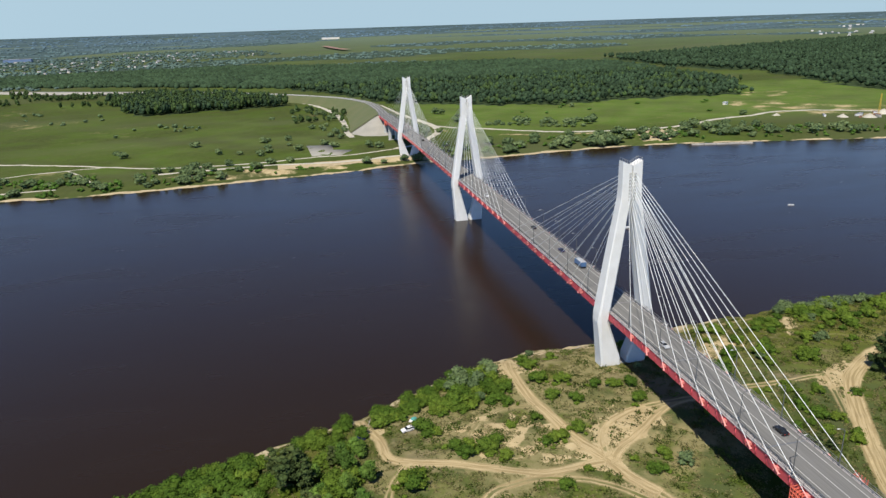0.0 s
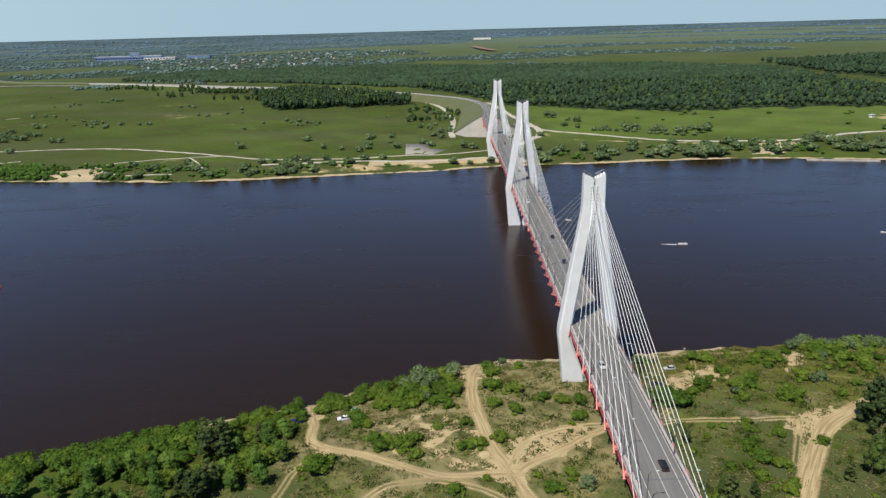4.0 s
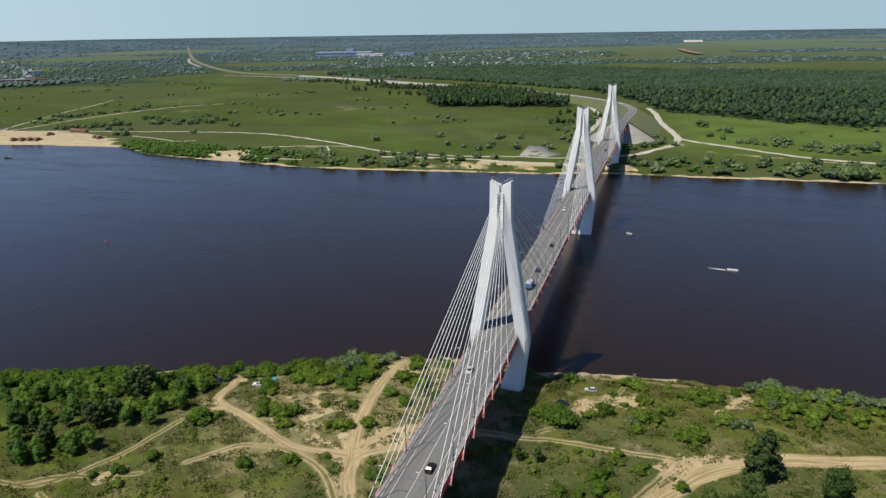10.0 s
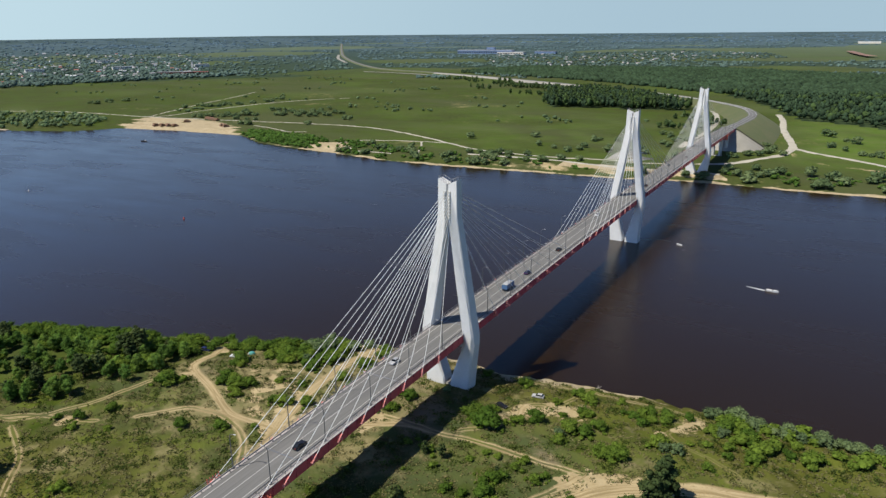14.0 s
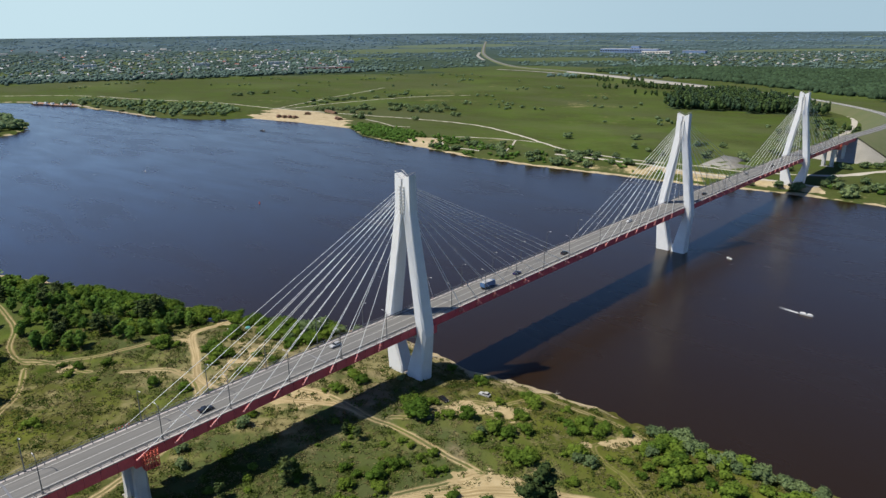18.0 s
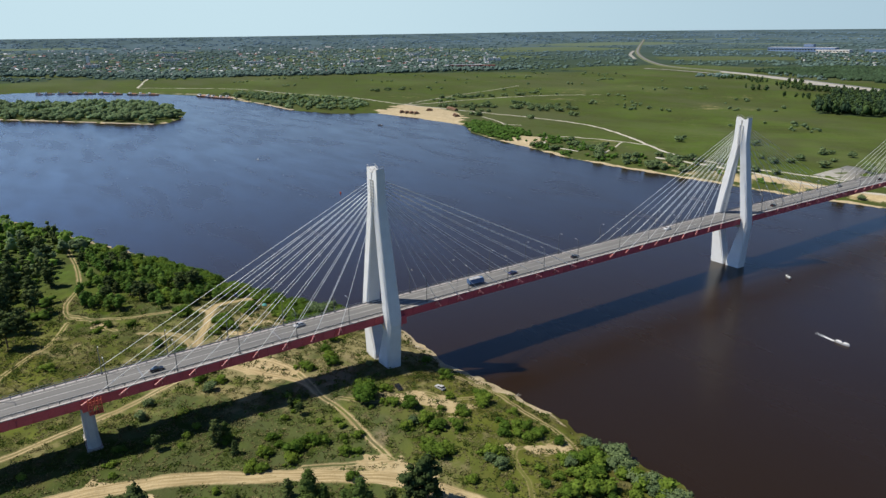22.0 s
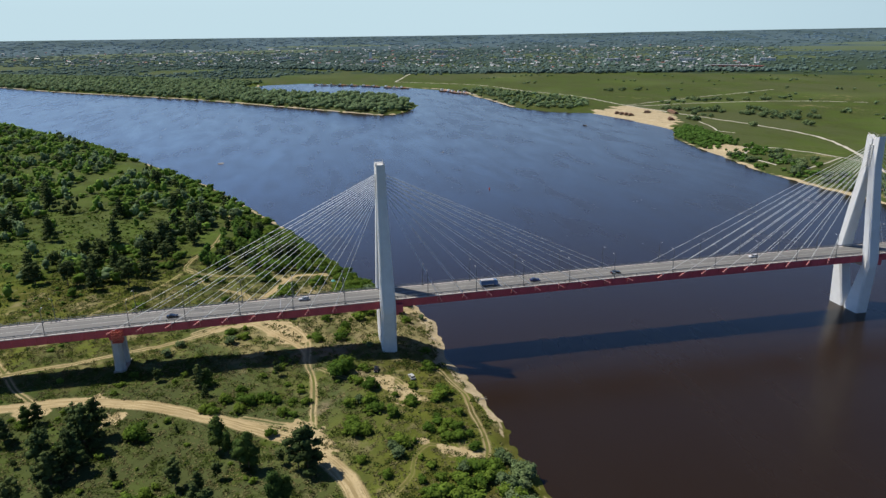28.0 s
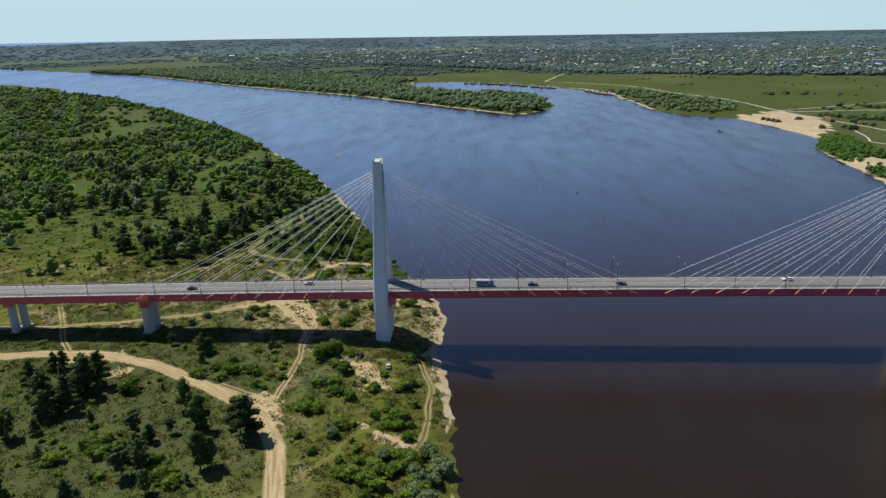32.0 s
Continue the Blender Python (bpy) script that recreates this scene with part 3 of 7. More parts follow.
TRACKS_EAST = [
    (1.2, [(-33, -57), (-30, -48), (-25, -41.5), (-12, -35), (1, -34), (15, -34.5), (28, -32.5), (42, -32.5), (52, -33), (62, -33)]),
    (1.5, [(-32, -60), (-27, -55), (-17, -48.5), (-5, -39), (4, -35), (12, -35)]),
    (3.1, [(62, -336), (50, -290), (38, -240), (30, -185), (29, -160), (26, -138), (26.5, -120), (34, -95.5), (46, -74), (59, -54), (70.3, -38.8), (81.3, -30.6), (95, -23.6), (109, -20), (124, -16.3), (150, -11), (200, -6), (330, -2)]),
    (1.0, [(52, -57), (58, -46), (62, -38), (64, -33)]),
    (1.2, [(-26, -168), (-14, -160), (-2.6, -152.8), (12, -144), (24, -134)]),
    (0.45, [(104, -10), (95, -4), (87, -2), (80, 4), (83, 10), (87, 19)]),
    (1.1, [(22, 17), (33, 20), (46, 24), (59, 23.5), (71, 24), (83, 23), (89, 21)]),
    (0.8, [(20, -30), (30, -20), (33.5, -12.5), (32, -2), (42, 4), (46, 16)]),
    (0.7, [(-70, -35), (-62, -25), (-52, -22), (-44, -24)]),
]
TRACKS = TRACKS_WEST + TRACKS_EAST
# bare patches of the near bank: middle, radius, strength
BARE_WEST = [(-24, -46, 8, .7), (-14, -42, 7, .6), (-8, -38, 6, .6), (-62, -36, 9, .5), (-74, -30, 8, .45), (-52, -33, 7, .55), (-66, -60, 6, .4), (-38, -54, 6, .9), (-42, 16, 7, .9), (-36, 22, 6, .8), (-100, -22, 7, .6), (-92, -46, 5, .6), (-60, -90, 9, .35), (-30, -44, 6, .6), (-42, 6, 8, 1.0), (-42, 12, 8, 1.0), (-36, 4, 6, .9), (-100, -91, 5, .9), (-20, -43, 9, .9), (-12, -39, 7, .8), (-28, -50, 7, .9), (-34, -60, 7, .95)]
BARE_EAST = [(33, -8, 8, .8), (44, 0, 7, .75), (38, -4, 6, .7), (28, -16, 6, .5), (58, -8, 5, .45), (50, 8, 5, .5), (86, 13, 5, .8), (83, 9, 4, .9), (87, 17, 4.5, .95), (78, 2, 3.5, .8), (48, -14, 5, .45), (54, -18, 4, .4), (33, -4, 5, .7), (40, 1, 5, .75), (66, 5, 5, .3), (74, -8, 6, .35), (92, -8, 5, .3), (70, -35, 9, .95), (62, -38, 6, .9), (76, -31, 7, .9), (30, -132, 9, .9), (28, -112, 8, .8), (42, -103, 7, .7), (48, 1, 8, .7)]
BARE = BARE_WEST + BARE_EAST
# larger worn clearings
WORN = [[(-75, -26), (-66, -24), (-56, -22), (-50, -32), (-40, -36), (-38, -46), (-46, -57), (-58, -52), (-72, -48), (-70, -36)], [(-30, -36), (-20, -30), (-8, -34), (-6, -46), (-20, -56), (-30, -50)]]

# roads of the far bank: width, surface, name, label, and the way (true places)
FAR_TRACKS = [
    (4.2, GRAVEL, "gravel_road", "pale gravel track along the far river meadow", [(-8, 507), (-51, 491), (-94, 489), (-160, 479), (-241, 486), (-294, 511), (-380, 555), (-465, 582), (-562, 580), (-663, 562), (-761, 546), (-868, 527), (-998, 521), (-1100, 505), (-1230, 455), (-1376, 425), (-1462, 386), (-1521, 336), (-1639, 221)]),
    (3.6, GRAVEL, "gravel_road", "narrow pale track crossing the far meadow", [(-868, 527), (-852, 552), (-859, 650), (-847, 773), (-816, 864), (-766, 927)]),
    (3.0, GRAVEL, "gravel_road", "faint pale track leading to the town", [(-868, 527), (-896, 583), (-927, 650), (-965, 735), (-999, 826), (-1054, 953)]),
    (6.0, GRAVEL, "gravel_road", "pale path from the lagoon to the town", [(-1639, 221), (-1770, 258), (-1902, 292), (-2062, 349)]),
    (2.6, GRAVEL, "sandy_path", "sandy path from the beach clearing to the meadow track", [(-420, 452), (-399, 484), (-366, 498), (-332, 508), (-294, 511)]),
    (2.2, GRAVEL, "sandy_path", "sandy path across the river meadow", [(-332, 508), (-310, 472), (-293, 437)]),
    (2.4, GRAVEL, "sandy_path", "sandy path along the river bank", [(-400, 446), (-376, 428), (-358, 424), (-319, 424)]),
    (2.4, GRAVEL, "sandy_path", "sandy path through the scrub above the beach", [(-633, 528), (-577, 514), (-540, 500), (-518, 510)]),
]
FAR_ROADS = FAR_TRACKS + [
    (5.5, GRAVEL, "gravel_road", "broad sandy track above the river beach", [(-240, 458), (-136, 464), (-74, 458), (-10, 470), (20, 468)]),
    (8.5, GRAVEL, "gravel_road", "broad pale road leading down beside the embankment", [(20, 985), (34, 900), (44, 800), (62, 690), (66, 650), (60, 600), (40, 560), (20, 525), (-8, 507)]),
    (8.0, GRAVEL, "gravel_road", "broad pale gravel road through the far meadow", [(66, 650), (96, 622), (137, 590), (184, 552), (230, 534), (281, 527), (330, 526), (370, 540), (406, 558), (436, 567), (470, 572), (520, 590), (580, 580), (640, 540)]),
    (7.5, GRAVEL, "gravel_road", "pale slip road beside the wood", [(-150, 1130), (-122, 1085), (-72, 970), (-48, 851), (-42, 740), (-46, 660), (-44, 600)]),
]
WOODS = [
    [(-345, 944), (-210, 968), (-105, 985), (-170, 1080), (-260, 1170), (-350, 1240), (-430, 1200)],
    [(45, 940), (111, 896), (191, 838), (306, 796), (491, 814), (608, 788), (736, 988), (759, 1229), (823, 1633), (596, 1968), (60, 2060), (-194, 1782), (-480, 1580), (-130, 1340), (-10, 1120)],
    [(-1000, 1800), (-480, 1580), (-194, 1782), (60, 2060), (-300, 2250), (-900, 2150)],
    [(850, 1436), (932, 1207), (845, 830), (850, 700), (1500, 520), (3000, 1200), (2600, 2600), (900, 1900)],
]
GROVE = [(-232, -40), (-200, -37), (-160, -24), (-122, -8), (-106, -30), (-104, -52), (-112, -78), (-128, -94), (-160, -96), (-235, -80)]
BEACH = [(-803, 415), (-740, 428), (-690, 436), (-620, 440), (-566, 432), (-600, 466), (-638, 496), (-662, 517), (-722, 536), (-782, 541), (-868, 532), (-856, 494)]
SANDS = [[(-448, 400), (-446, 448), (-428, 460), (-406, 464), (-396, 440), (-388, 402), (-410, 398)], [(-130, 440), (-60, 446), (30, 452), (20, 468), (-60, 466), (-130, 462)], [(274, 506), (300, 516), (329, 518), (314, 482), (284, 457), (258, 460)]]
EARTHS = [[(500, 600), (505, 680), (640, 655), (720, 560), (590, 500), (540, 540)], [(62, 640), (84, 585), (120, 545), (95, 560), (70, 590)], [(120, 560), (240, 520), (240, 512), (120, 548)], [(546, 737), (625, 700), (590, 640), (513, 680)], [(601, 778), (650, 735), (720, 810), (646, 825)], [(-240, 416), (-150, 422), (-70, 433), (-10, 447), (-10, 464), (-70, 454), (-150, 454), (-240, 444)]]
BROWN_WEST = [(-900, 760), (-500, 820), (-380, 1000), (-700, 1150), (-1100, 1000)]


def ragged(x, y, ring, amount):
    """Inside a ring whose outline wanders in and out."""
    return inside(x + amount * (ripple(x, y, 75, 51) + 0.5 * ripple(x, y, 31, 52)), y + amount * (ripple(x, y, 82, 53) + 0.5 * ripple(x, y, 28, 54)), ring)


def dense(way, step):
    """Points every few metres on a soft curve through the stops of a way."""
    p = [Vector(q) for q in way]
    p = [p[0] * 2 - p[1], *p, p[-1] * 2 - p[-2]]
    out = []
    for a, b, c, d in zip(p, p[1:], p[2:], p[3:]):
        n = max(1, int((c - b).length / step))
        for i in range(n):
            t = i / n
            out.append(0.5 * (2 * b + (c - a) * t + (2 * a - 5 * b + 4 * c - d) * t * t + (3 * b - a - 3 * c + d) * t ** 3))
    out.append(p[-2])
    return out


def steps(stops):
    """Grid lines: a list of (from, to, first step, growth)."""
    out = []
    for a, b, s, g in stops:
        v = a
        while (v < b) if b > a else (v > b):
            out.append(v)
            v += s if b > a else -s
            s *= g
    return np.array(sorted(set(round(v, 3) for v in out)))


gx = steps([(-104, 126, 1.0, 1), (126, 700, 1.6, 1.05), (700, 26000, 22, 1.07), (-105, -270, 1.25, 1), (-271, -700, 1.7, 1.05), (-700, -26000, 18, 1.06)])
gy = steps([(-125, 40, 1.0, 1), (40, 380, 2, 1.08), (380, 480, 3, 1), (480, 700, 4, 1.02), (700, 26000, 9, 1.045), (-126, -26000, 1.5, 1.06)])
GX, GY = np.meshgrid(gx, gy)
SD, NORTH = shore_distance(GX, GY)
GZ = height(GX, GY, SD, NORTH)


def ramp(v, lo, hi):
    return np.clip((v - lo) / (hi - lo), 0, 1)


dirt = np.zeros_like(GX)
near_box = (np.abs(GX) < 420) & (GY < 60) & (GY > -340)
bx, by = GX[near_box], GY[near_box]
acc = np.zeros_like(bx)
streak = np.zeros_like(bx)
lane = np.full(bx.shape, 1e9)
side_of, along = np.full(bx.shape, 50.0), np.zeros_like(bx)
half_wide = np.ones_like(bx)
for w, way in TRACKS:
    soft_way = [tuple(q) for q in dense(way, 3.0)]
    run = 0.0
    for (ax, ay), (ex, ey) in zip(soft_way, soft_way[1:]):
        long = math.hypot(ex - ax, ey - ay) + 1e-6
        ux, uy = (ex - ax) / long, (ey - ay) / long
        close = (np.abs(bx - ax) < 16) & (np.abs(by - ay) < 16)
        qx, qy = bx[close] - ax, by[close] - ay
        t = np.clip(qx * ux + qy * uy, 0, long)
        dist = np.hypot(qx - t * ux, qy - t * uy)
        better = dist - w < lane[close]
        at = np.flatnonzero(close)[better]
        lane[at] = (dist - w)[better]
        side_of[at] = np.where(ux * qy - uy * qx > 0, dist, -dist)[better]
        along[at] = (run + t)[better]
        half_wide[at] = w
        run += long
streak = ramp(1.3 - lane, 0, 0.8)
for px_, py_, pr, ps in BARE:
    acc = np.maximum(acc, ps * ramp(1 - np.hypot(bx - px_, by - py_) / pr + 0.35 * ripple(bx, by, 6, px_), 0, 0.55))
for ring in WORN:
    acc = np.maximum(acc, (0.44 + 0.6 * ripple(bx, by, 11, 5)) * inside(bx + 2 * ripple(bx, by, 9, 1), by + 2 * ripple(bx, by, 8, 2), ring))
dirt[near_box] = acc
for ring in EARTHS:
    dirt = np.maximum(dirt, (0.42 + 0.25 * ripple(GX, GY, 60, 3)) * inside(GX, GY, ring))
on_south = (SD > -3) & ~NORTH
sand = np.where(on_south, ramp(3.4 - 2.2 * ramp(GX, 18, 45) + 1.8 * ripple(GX, GY, 31, 7) + 2.2 * (np.abs(GX - 5) < 60) - np.abs(SD - 1.8), 0, 3) * 0.9, 0)
sand = np.where(NORTH & (SD > -3), ramp(3.6 + 3.4 * ripple(GX, GY, 60, 4) + 2.4 * (np.abs(GX - 60) < 460) - np.abs(SD - 2), 0, 5) * 0.85, sand)
sand = np.maximum(sand, (0.74 + 0.3 * ripple(GX, GY, 27, 43) + 0.14 * ripple(GX, GY, 11, 44)) * ragged(GX, GY, BEACH, 4) * (SD > -2))
for ring in SANDS:
    sand = np.maximum(sand, 0.85 * inside(GX, GY, ring))
dry = np.where(NORTH, 0.12 + 0.22 * ripple(GX, GY, 310, 2) + 0.14 * ripple(GX, GY, 90, 6), 0.44 + 0.24 * ripple(GX, GY, 38, 9) + 0.14 * ripple(GX, GY, 15, 10))
near = ~NORTH
dry += near * 0.24 * ramp(GX, -110, -85) * ramp(20 - GX, 0, 10) * ramp(GY, -80, -55)
dry += near * (-0.55 * ramp(-GX, 92, 135) - ramp(GX, -6, 10) * (0.24 - 0.10 * ramp(GY, -45, -25) + 0.28 * ramp(-GY, 55, 80)))
dry += near * -0.06 * ramp(-GY, 60, 80) * (np.abs(GX) < 101) + 0.08 * inside(GX, GY, BROWN_WEST) + NORTH * 0.02 * ramp(-GX, 100, 400)
# ground inside the woods is coloured dark so gaps between crowns read dark
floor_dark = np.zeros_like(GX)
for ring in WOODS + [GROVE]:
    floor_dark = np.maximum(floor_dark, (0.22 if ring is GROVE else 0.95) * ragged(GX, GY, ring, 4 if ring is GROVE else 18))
# the far country is mostly woods
far_r, far_a = np.hypot(GX - HUB[0], GY - HUB[1]), np.arctan2(-(GX - HUB[0]), GY - HUB[1])
FAR_EDGE = 1900.0


def wood_band(r, a):
    """Where the woods of the far country lie: above nothing; bands square to the line of sight."""
    return np.sin(np.log(r) * 19 + 1.6 * np.sin(a * 3.1) + 0.8) + 0.9 * np.sin(a * 7 + np.log(r) * 5) + 0.5 * np.sin(a * 23 + r / 900) + np.where(r > 6000, 1.4, 0.35) - 1.1 * np.clip((0.35 - a) / 0.4, 0, 1) * (r < 12000)


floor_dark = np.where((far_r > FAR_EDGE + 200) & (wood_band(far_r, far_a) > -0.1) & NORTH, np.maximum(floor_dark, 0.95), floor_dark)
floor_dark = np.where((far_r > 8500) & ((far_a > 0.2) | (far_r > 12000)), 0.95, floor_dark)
dry = np.where(far_r > 2300, 0.16 + 0.2 * ripple(GX, GY, 1100, 17), dry)
PX, PY, PZ, _ = land(GX, GY, GZ)
ny, nx = GX.shape
ids = np.arange(nx * ny).reshape(ny, nx)
quads = np.stack((ids[:-1, :-1], ids[:-1, 1:], ids[1:, 1:], ids[1:, :-1]), -1).reshape(-1, 4)
quads = quads[(SD.ravel()[quads] > -14).any(1)]
ground_mesh = mesh_np("ground", np.stack((PX, PY, PZ), -1).reshape(-1, 3), quads, GROUND, True)
layer = ground_mesh.color_attributes.new("cover", "FLOAT_COLOR", "POINT")
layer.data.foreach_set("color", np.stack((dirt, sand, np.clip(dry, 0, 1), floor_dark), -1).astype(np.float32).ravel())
# lime green hay meadow right of the bridge, and haze put into the far ground's colour
hay = ramp(GX, 20, 90) * ramp(GY, 520, 600) * ramp(1000 - GY, 0, 60) * NORTH * (0.75 + 0.35 * ripple(GX, GY, 120, 19))
hay = np.maximum(hay, 0.28 * ramp(ripple(GX, GY, 420, 20), 0.1, 0.7) * NORTH)
hay = np.maximum(hay, 0.6 * ramp(ripple(GX, GY, 34, 24) + 0.6 * ripple(GX, GY, 13, 25), -0.45, 0.8) * ~NORTH * ramp(-GX, -4, 8) * ramp(GX, -260, -200))
hay = np.maximum(hay, 0.26 * ramp(ripple(GX, GY, 41, 26) + 0.5 * ripple(GX, GY, 15, 27), -0.2 - 0.5 * ramp(GY, -50, -25), 0.9) * ~NORTH * ramp(GX, 8, 20) * (1 + 1.7 * ramp(GY, -50, -25)))
hay = np.maximum(hay, (0.20 + 0.30 * ripple(GX, GY, 44, 22)) * ~NORTH * ramp(-GX, 112, 150))
hay = np.maximum(hay, 0.36 * ramp(ripple(GX, GY, 150, 28) + 0.5 * ripple(GX, GY, 52, 29), -0.5, 0.6) * NORTH * ramp(GX, -480, -330) * ramp(GY, 455, 480) * ramp(930 - GY, 0, 140) * ramp(-GX, 12, 30))
shades = ground_mesh.color_attributes.new("tone", "FLOAT_COLOR", "POINT")
# red: haze tint by distance; green: hay; blue: mown grass
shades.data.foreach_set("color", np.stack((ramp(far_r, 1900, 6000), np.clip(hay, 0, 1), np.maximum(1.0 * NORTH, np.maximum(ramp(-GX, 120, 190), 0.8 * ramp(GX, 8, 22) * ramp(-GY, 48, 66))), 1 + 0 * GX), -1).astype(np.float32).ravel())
rut_field = np.zeros_like(GX)
rut_field[near_box] = streak
ground_mesh.attributes.new("rut", "FLOAT", "POINT").data.foreach_set("value", rut_field.astype(np.float32).ravel())
# beside each track: metres from its middle, metres along it, half its width
lanes = np.zeros((*GX.shape, 3), np.float32)
lanes[..., 0] = 50
lanes[near_box] = np.stack((side_of, along, half_wide), -1)
ground_mesh.attributes.new("lane", "FLOAT_VECTOR", "POINT").data.foreach_set("vector", lanes.ravel())
tagged(new("ground", ground_mesh), "green river meadows with sandy tracks and dry grass", "ground", kind="structure")

# the river: one sheet at the water's level, ending under the banks
wx = steps([(-900, 900, 30, 1), (900, 26000, 40, 1.15), (-900, -26000, 40, 1.1)])
wy = steps([(-900, 600, 30, 1), (600, 1000, 60, 1.2), (-900, -26000, 40, 1.12)])
WX, WY = np.meshgrid(wx, wy)
qx, qy, qz, _ = land(WX, WY, np.zeros_like(WX))
wet = shore_distance(WX, WY)[0] < 90
ids = np.arange(WX.size).reshape(WX.shape)
quads = np.stack((ids[:-1, :-1], ids[:-1, 1:], ids[1:, 1:], ids[1:, :-1]), -1).reshape(-1, 4)
quads = quads[wet.ravel()[quads].any(1)]
river_mesh = mesh_np("river", np.stack((qx, qy, qz), -1).reshape(-1, 3), quads, WATER, True)
tagged(new("river", river_mesh), "wide dark brown river with faint ripples", "water", kind="structure")


def ribbon(way, width, lift, step=6.0, zs=None):
    """Left and right edge of a road on the land."""
    pts = dense(way, step)
    v, f = [], []
    for i, q in enumerate(pts):
        a, b = pts[max(i - 1, 0)], pts[min(i + 1, len(pts) - 1)]
        t = (b - a).normalized()
        side = Vector((-t.y, t.x))
        w = width / 2 * (1 + 0.12 * math.sin(i * 1.7) + 0.08 * math.sin(i * 0.6 + 1))
        for k in (1, 0.45, -0.45, -1):
            e = q.xy + side * (w * k)
            z = (zs(q) if zs else height_at(e.x, e.y)) + lift - (0.25 if abs(k) == 1 else 0)
            X, Y, Z, _ = land(e.x, e.y, z)
            v.append((float(X), float(Y), float(Z)))
        if i:
            o = 4 * i
            f += [(o - 4 + k, o - 3 + k, o + 1 + k, o + k) for k in range(3)]
    return v, f


for w, mat, name, label, way in FAR_ROADS:
    v, f = ribbon(way, w, 0.3)
    tagged(new(name, mesh_np(name, v, f, mat, True)), label, "road", kind="structure")


SAND = material("pale_river_sand", (0.27, 0.23, 0.165), 0.95, vary=0.2, scale=0.05, fine=9)
for way, w in ((FAR_SHORE[3:11], 7), (FAR_SHORE[22:26], 7)):
    v, f = ribbon([(x - 3, y + 5) for x, y in way], w, 0.25, 12)
    tagged(new("sandy_shore", mesh_np("sandy_shore", v, f, SAND, True)), "narrow pale sandy strip at the water's edge", "shore", kind="structure")


# ---------------------------------------------------------------- the bridge
PYLONS = [(0.0, 4.2, 0.0), (231.0, -2.0, 0.8), (462.0, 1.5, -2.3)]      # y, foot, lift of the upper parts
DECK_S, DECK_N = -430.0, 632.0
STAY = 10.75


def deck_z(y):
    """Height of the road."""
    u = y / 100
    z = 28.0 + 1.19 * u - 0.25 * u * u
    return z if y > -150 else 28.0 - 1.19 * 1.5 - 0.25 * 2.25 + (y + 150) * 0.0194


def sweep(bm, section, y0, y1, n=1):
    """A section of (x, z) points drawn along the deck."""
    loft(bm, [[(x, y, deck_z(y) + z) for x, z in section] for y in [y0 + (y1 - y0) * i / n for i in range(n + 1)]])
    return bm


def rect(x0, x1, z0, z1):
    return [(x0, z0), (x1, z0), (x1, z1), (x0, z1)]


deck = base("bridge_deck", (0, 0, 0), "long straight dark red steel bridge deck with grey asphalt", "bridge deck")
edges = [DECK_S + i * STAY * 2 for i in range(int((DECK_N - DECK_S) / (STAY * 2)) + 1)] + [DECK_N]
for a, b in zip(edges, edges[1:]):
    part("girder", sweep(bmesh.new(), [(-6.9, -0.45), (-6.75, -3.75), (-4.9, -3.95), (-4.9, -3.4), (4.9, -3.4), (4.9, -3.95), (6.75, -3.75), (6.9, -0.45)], a + 0.03, b - 0.03), GIRDER_RED, deck, "dark red steel box girder")
    part("slab", sweep(bmesh.new(), [(-7.2, -0.42), (7.2, -0.42), (7.3, -0.05), (6.1, 0.0), (-6.1, 0.0), (-7.3, -0.05)], a, b), WALKWAY, deck, "pale concrete deck slab")
    part("road_surface", sweep(bmesh.new(), rect(-5.85, 5.85, 0.004, 0.06), a, b), ASPHALT, deck, "worn grey asphalt")
    for s in (-1, 1):
        bm = sweep(bmesh.new(), rect(s * 6.02 - 0.06, s * 6.02 + 0.06, 0.55, 0.9), a, b)
        bm2 = bm
        n = int((b - a) / 3)
        for i in range(n):
            y = a + (i + 0.5) * (b - a) / n
            box(bm2, (s * 6.1, y, deck_z(y) + 0.42), (0.16, 0.2, 0.85))
        part("crash_barrier", bm2, RAIL_GREY, deck, "grey steel crash barrier")
        bm = sweep(bmesh.new(), rect(s * 7.2 - 0.04, s * 7.2 + 0.04, 1.0, 1.1), a, b)
        sweep(bm, rect(s * 7.2 - 0.03, s * 7.2 + 0.03, 0.45, 0.52), a, b)
        for i in range(n):
            y = a + (i + 0.5) * (b - a) / n
            box(bm, (s * 7.2, y, deck_z(y) + 0.5), (0.09, 0.09, 1.1))
        part("handrail", bm, RAIL_GREY, deck, "grey steel handrail")
        part("edge_line", sweep(bmesh.new(), rect(s * 4.25 - 0.1, s * 4.25 + 0.1, 0.058, 0.068), a, b), LINE_PAINT, deck, "white edge line")
    part("centre_line", sweep(bmesh.new(), rect(-0.1, 0.1, 0.058, 0.068), a, b), LINE_PAINT, deck, "white centre line")
v, f = [], []
for y in np.arange(DECK_S + 2, DECK_N, 4.3):
    for side in (-1, 1):
        for x0, x1, z0, z1, w in ((6.7, 7.28, -1.25, -0.44, 0.13), (6.75, 6.95, -3.6, -1.25, 0.10)):
            o = len(v)
            v += [(side * x, y + w * q, deck_z(y) + z) for x in (x0, x1) for q in (-1, 1) for z in (z0, z1)]
            f += [(o + p, o + q, o + r, o + t) for p, q, r, t in ((0, 1, 3, 2), (4, 6, 7, 5), (0, 4, 5, 1), (2, 3, 7, 6), (0, 2, 6, 4), (1, 5, 7, 3))]
ribs = new("rib", mesh_np("rib", v, f, GIRDER_RED))
ribs.parent = deck
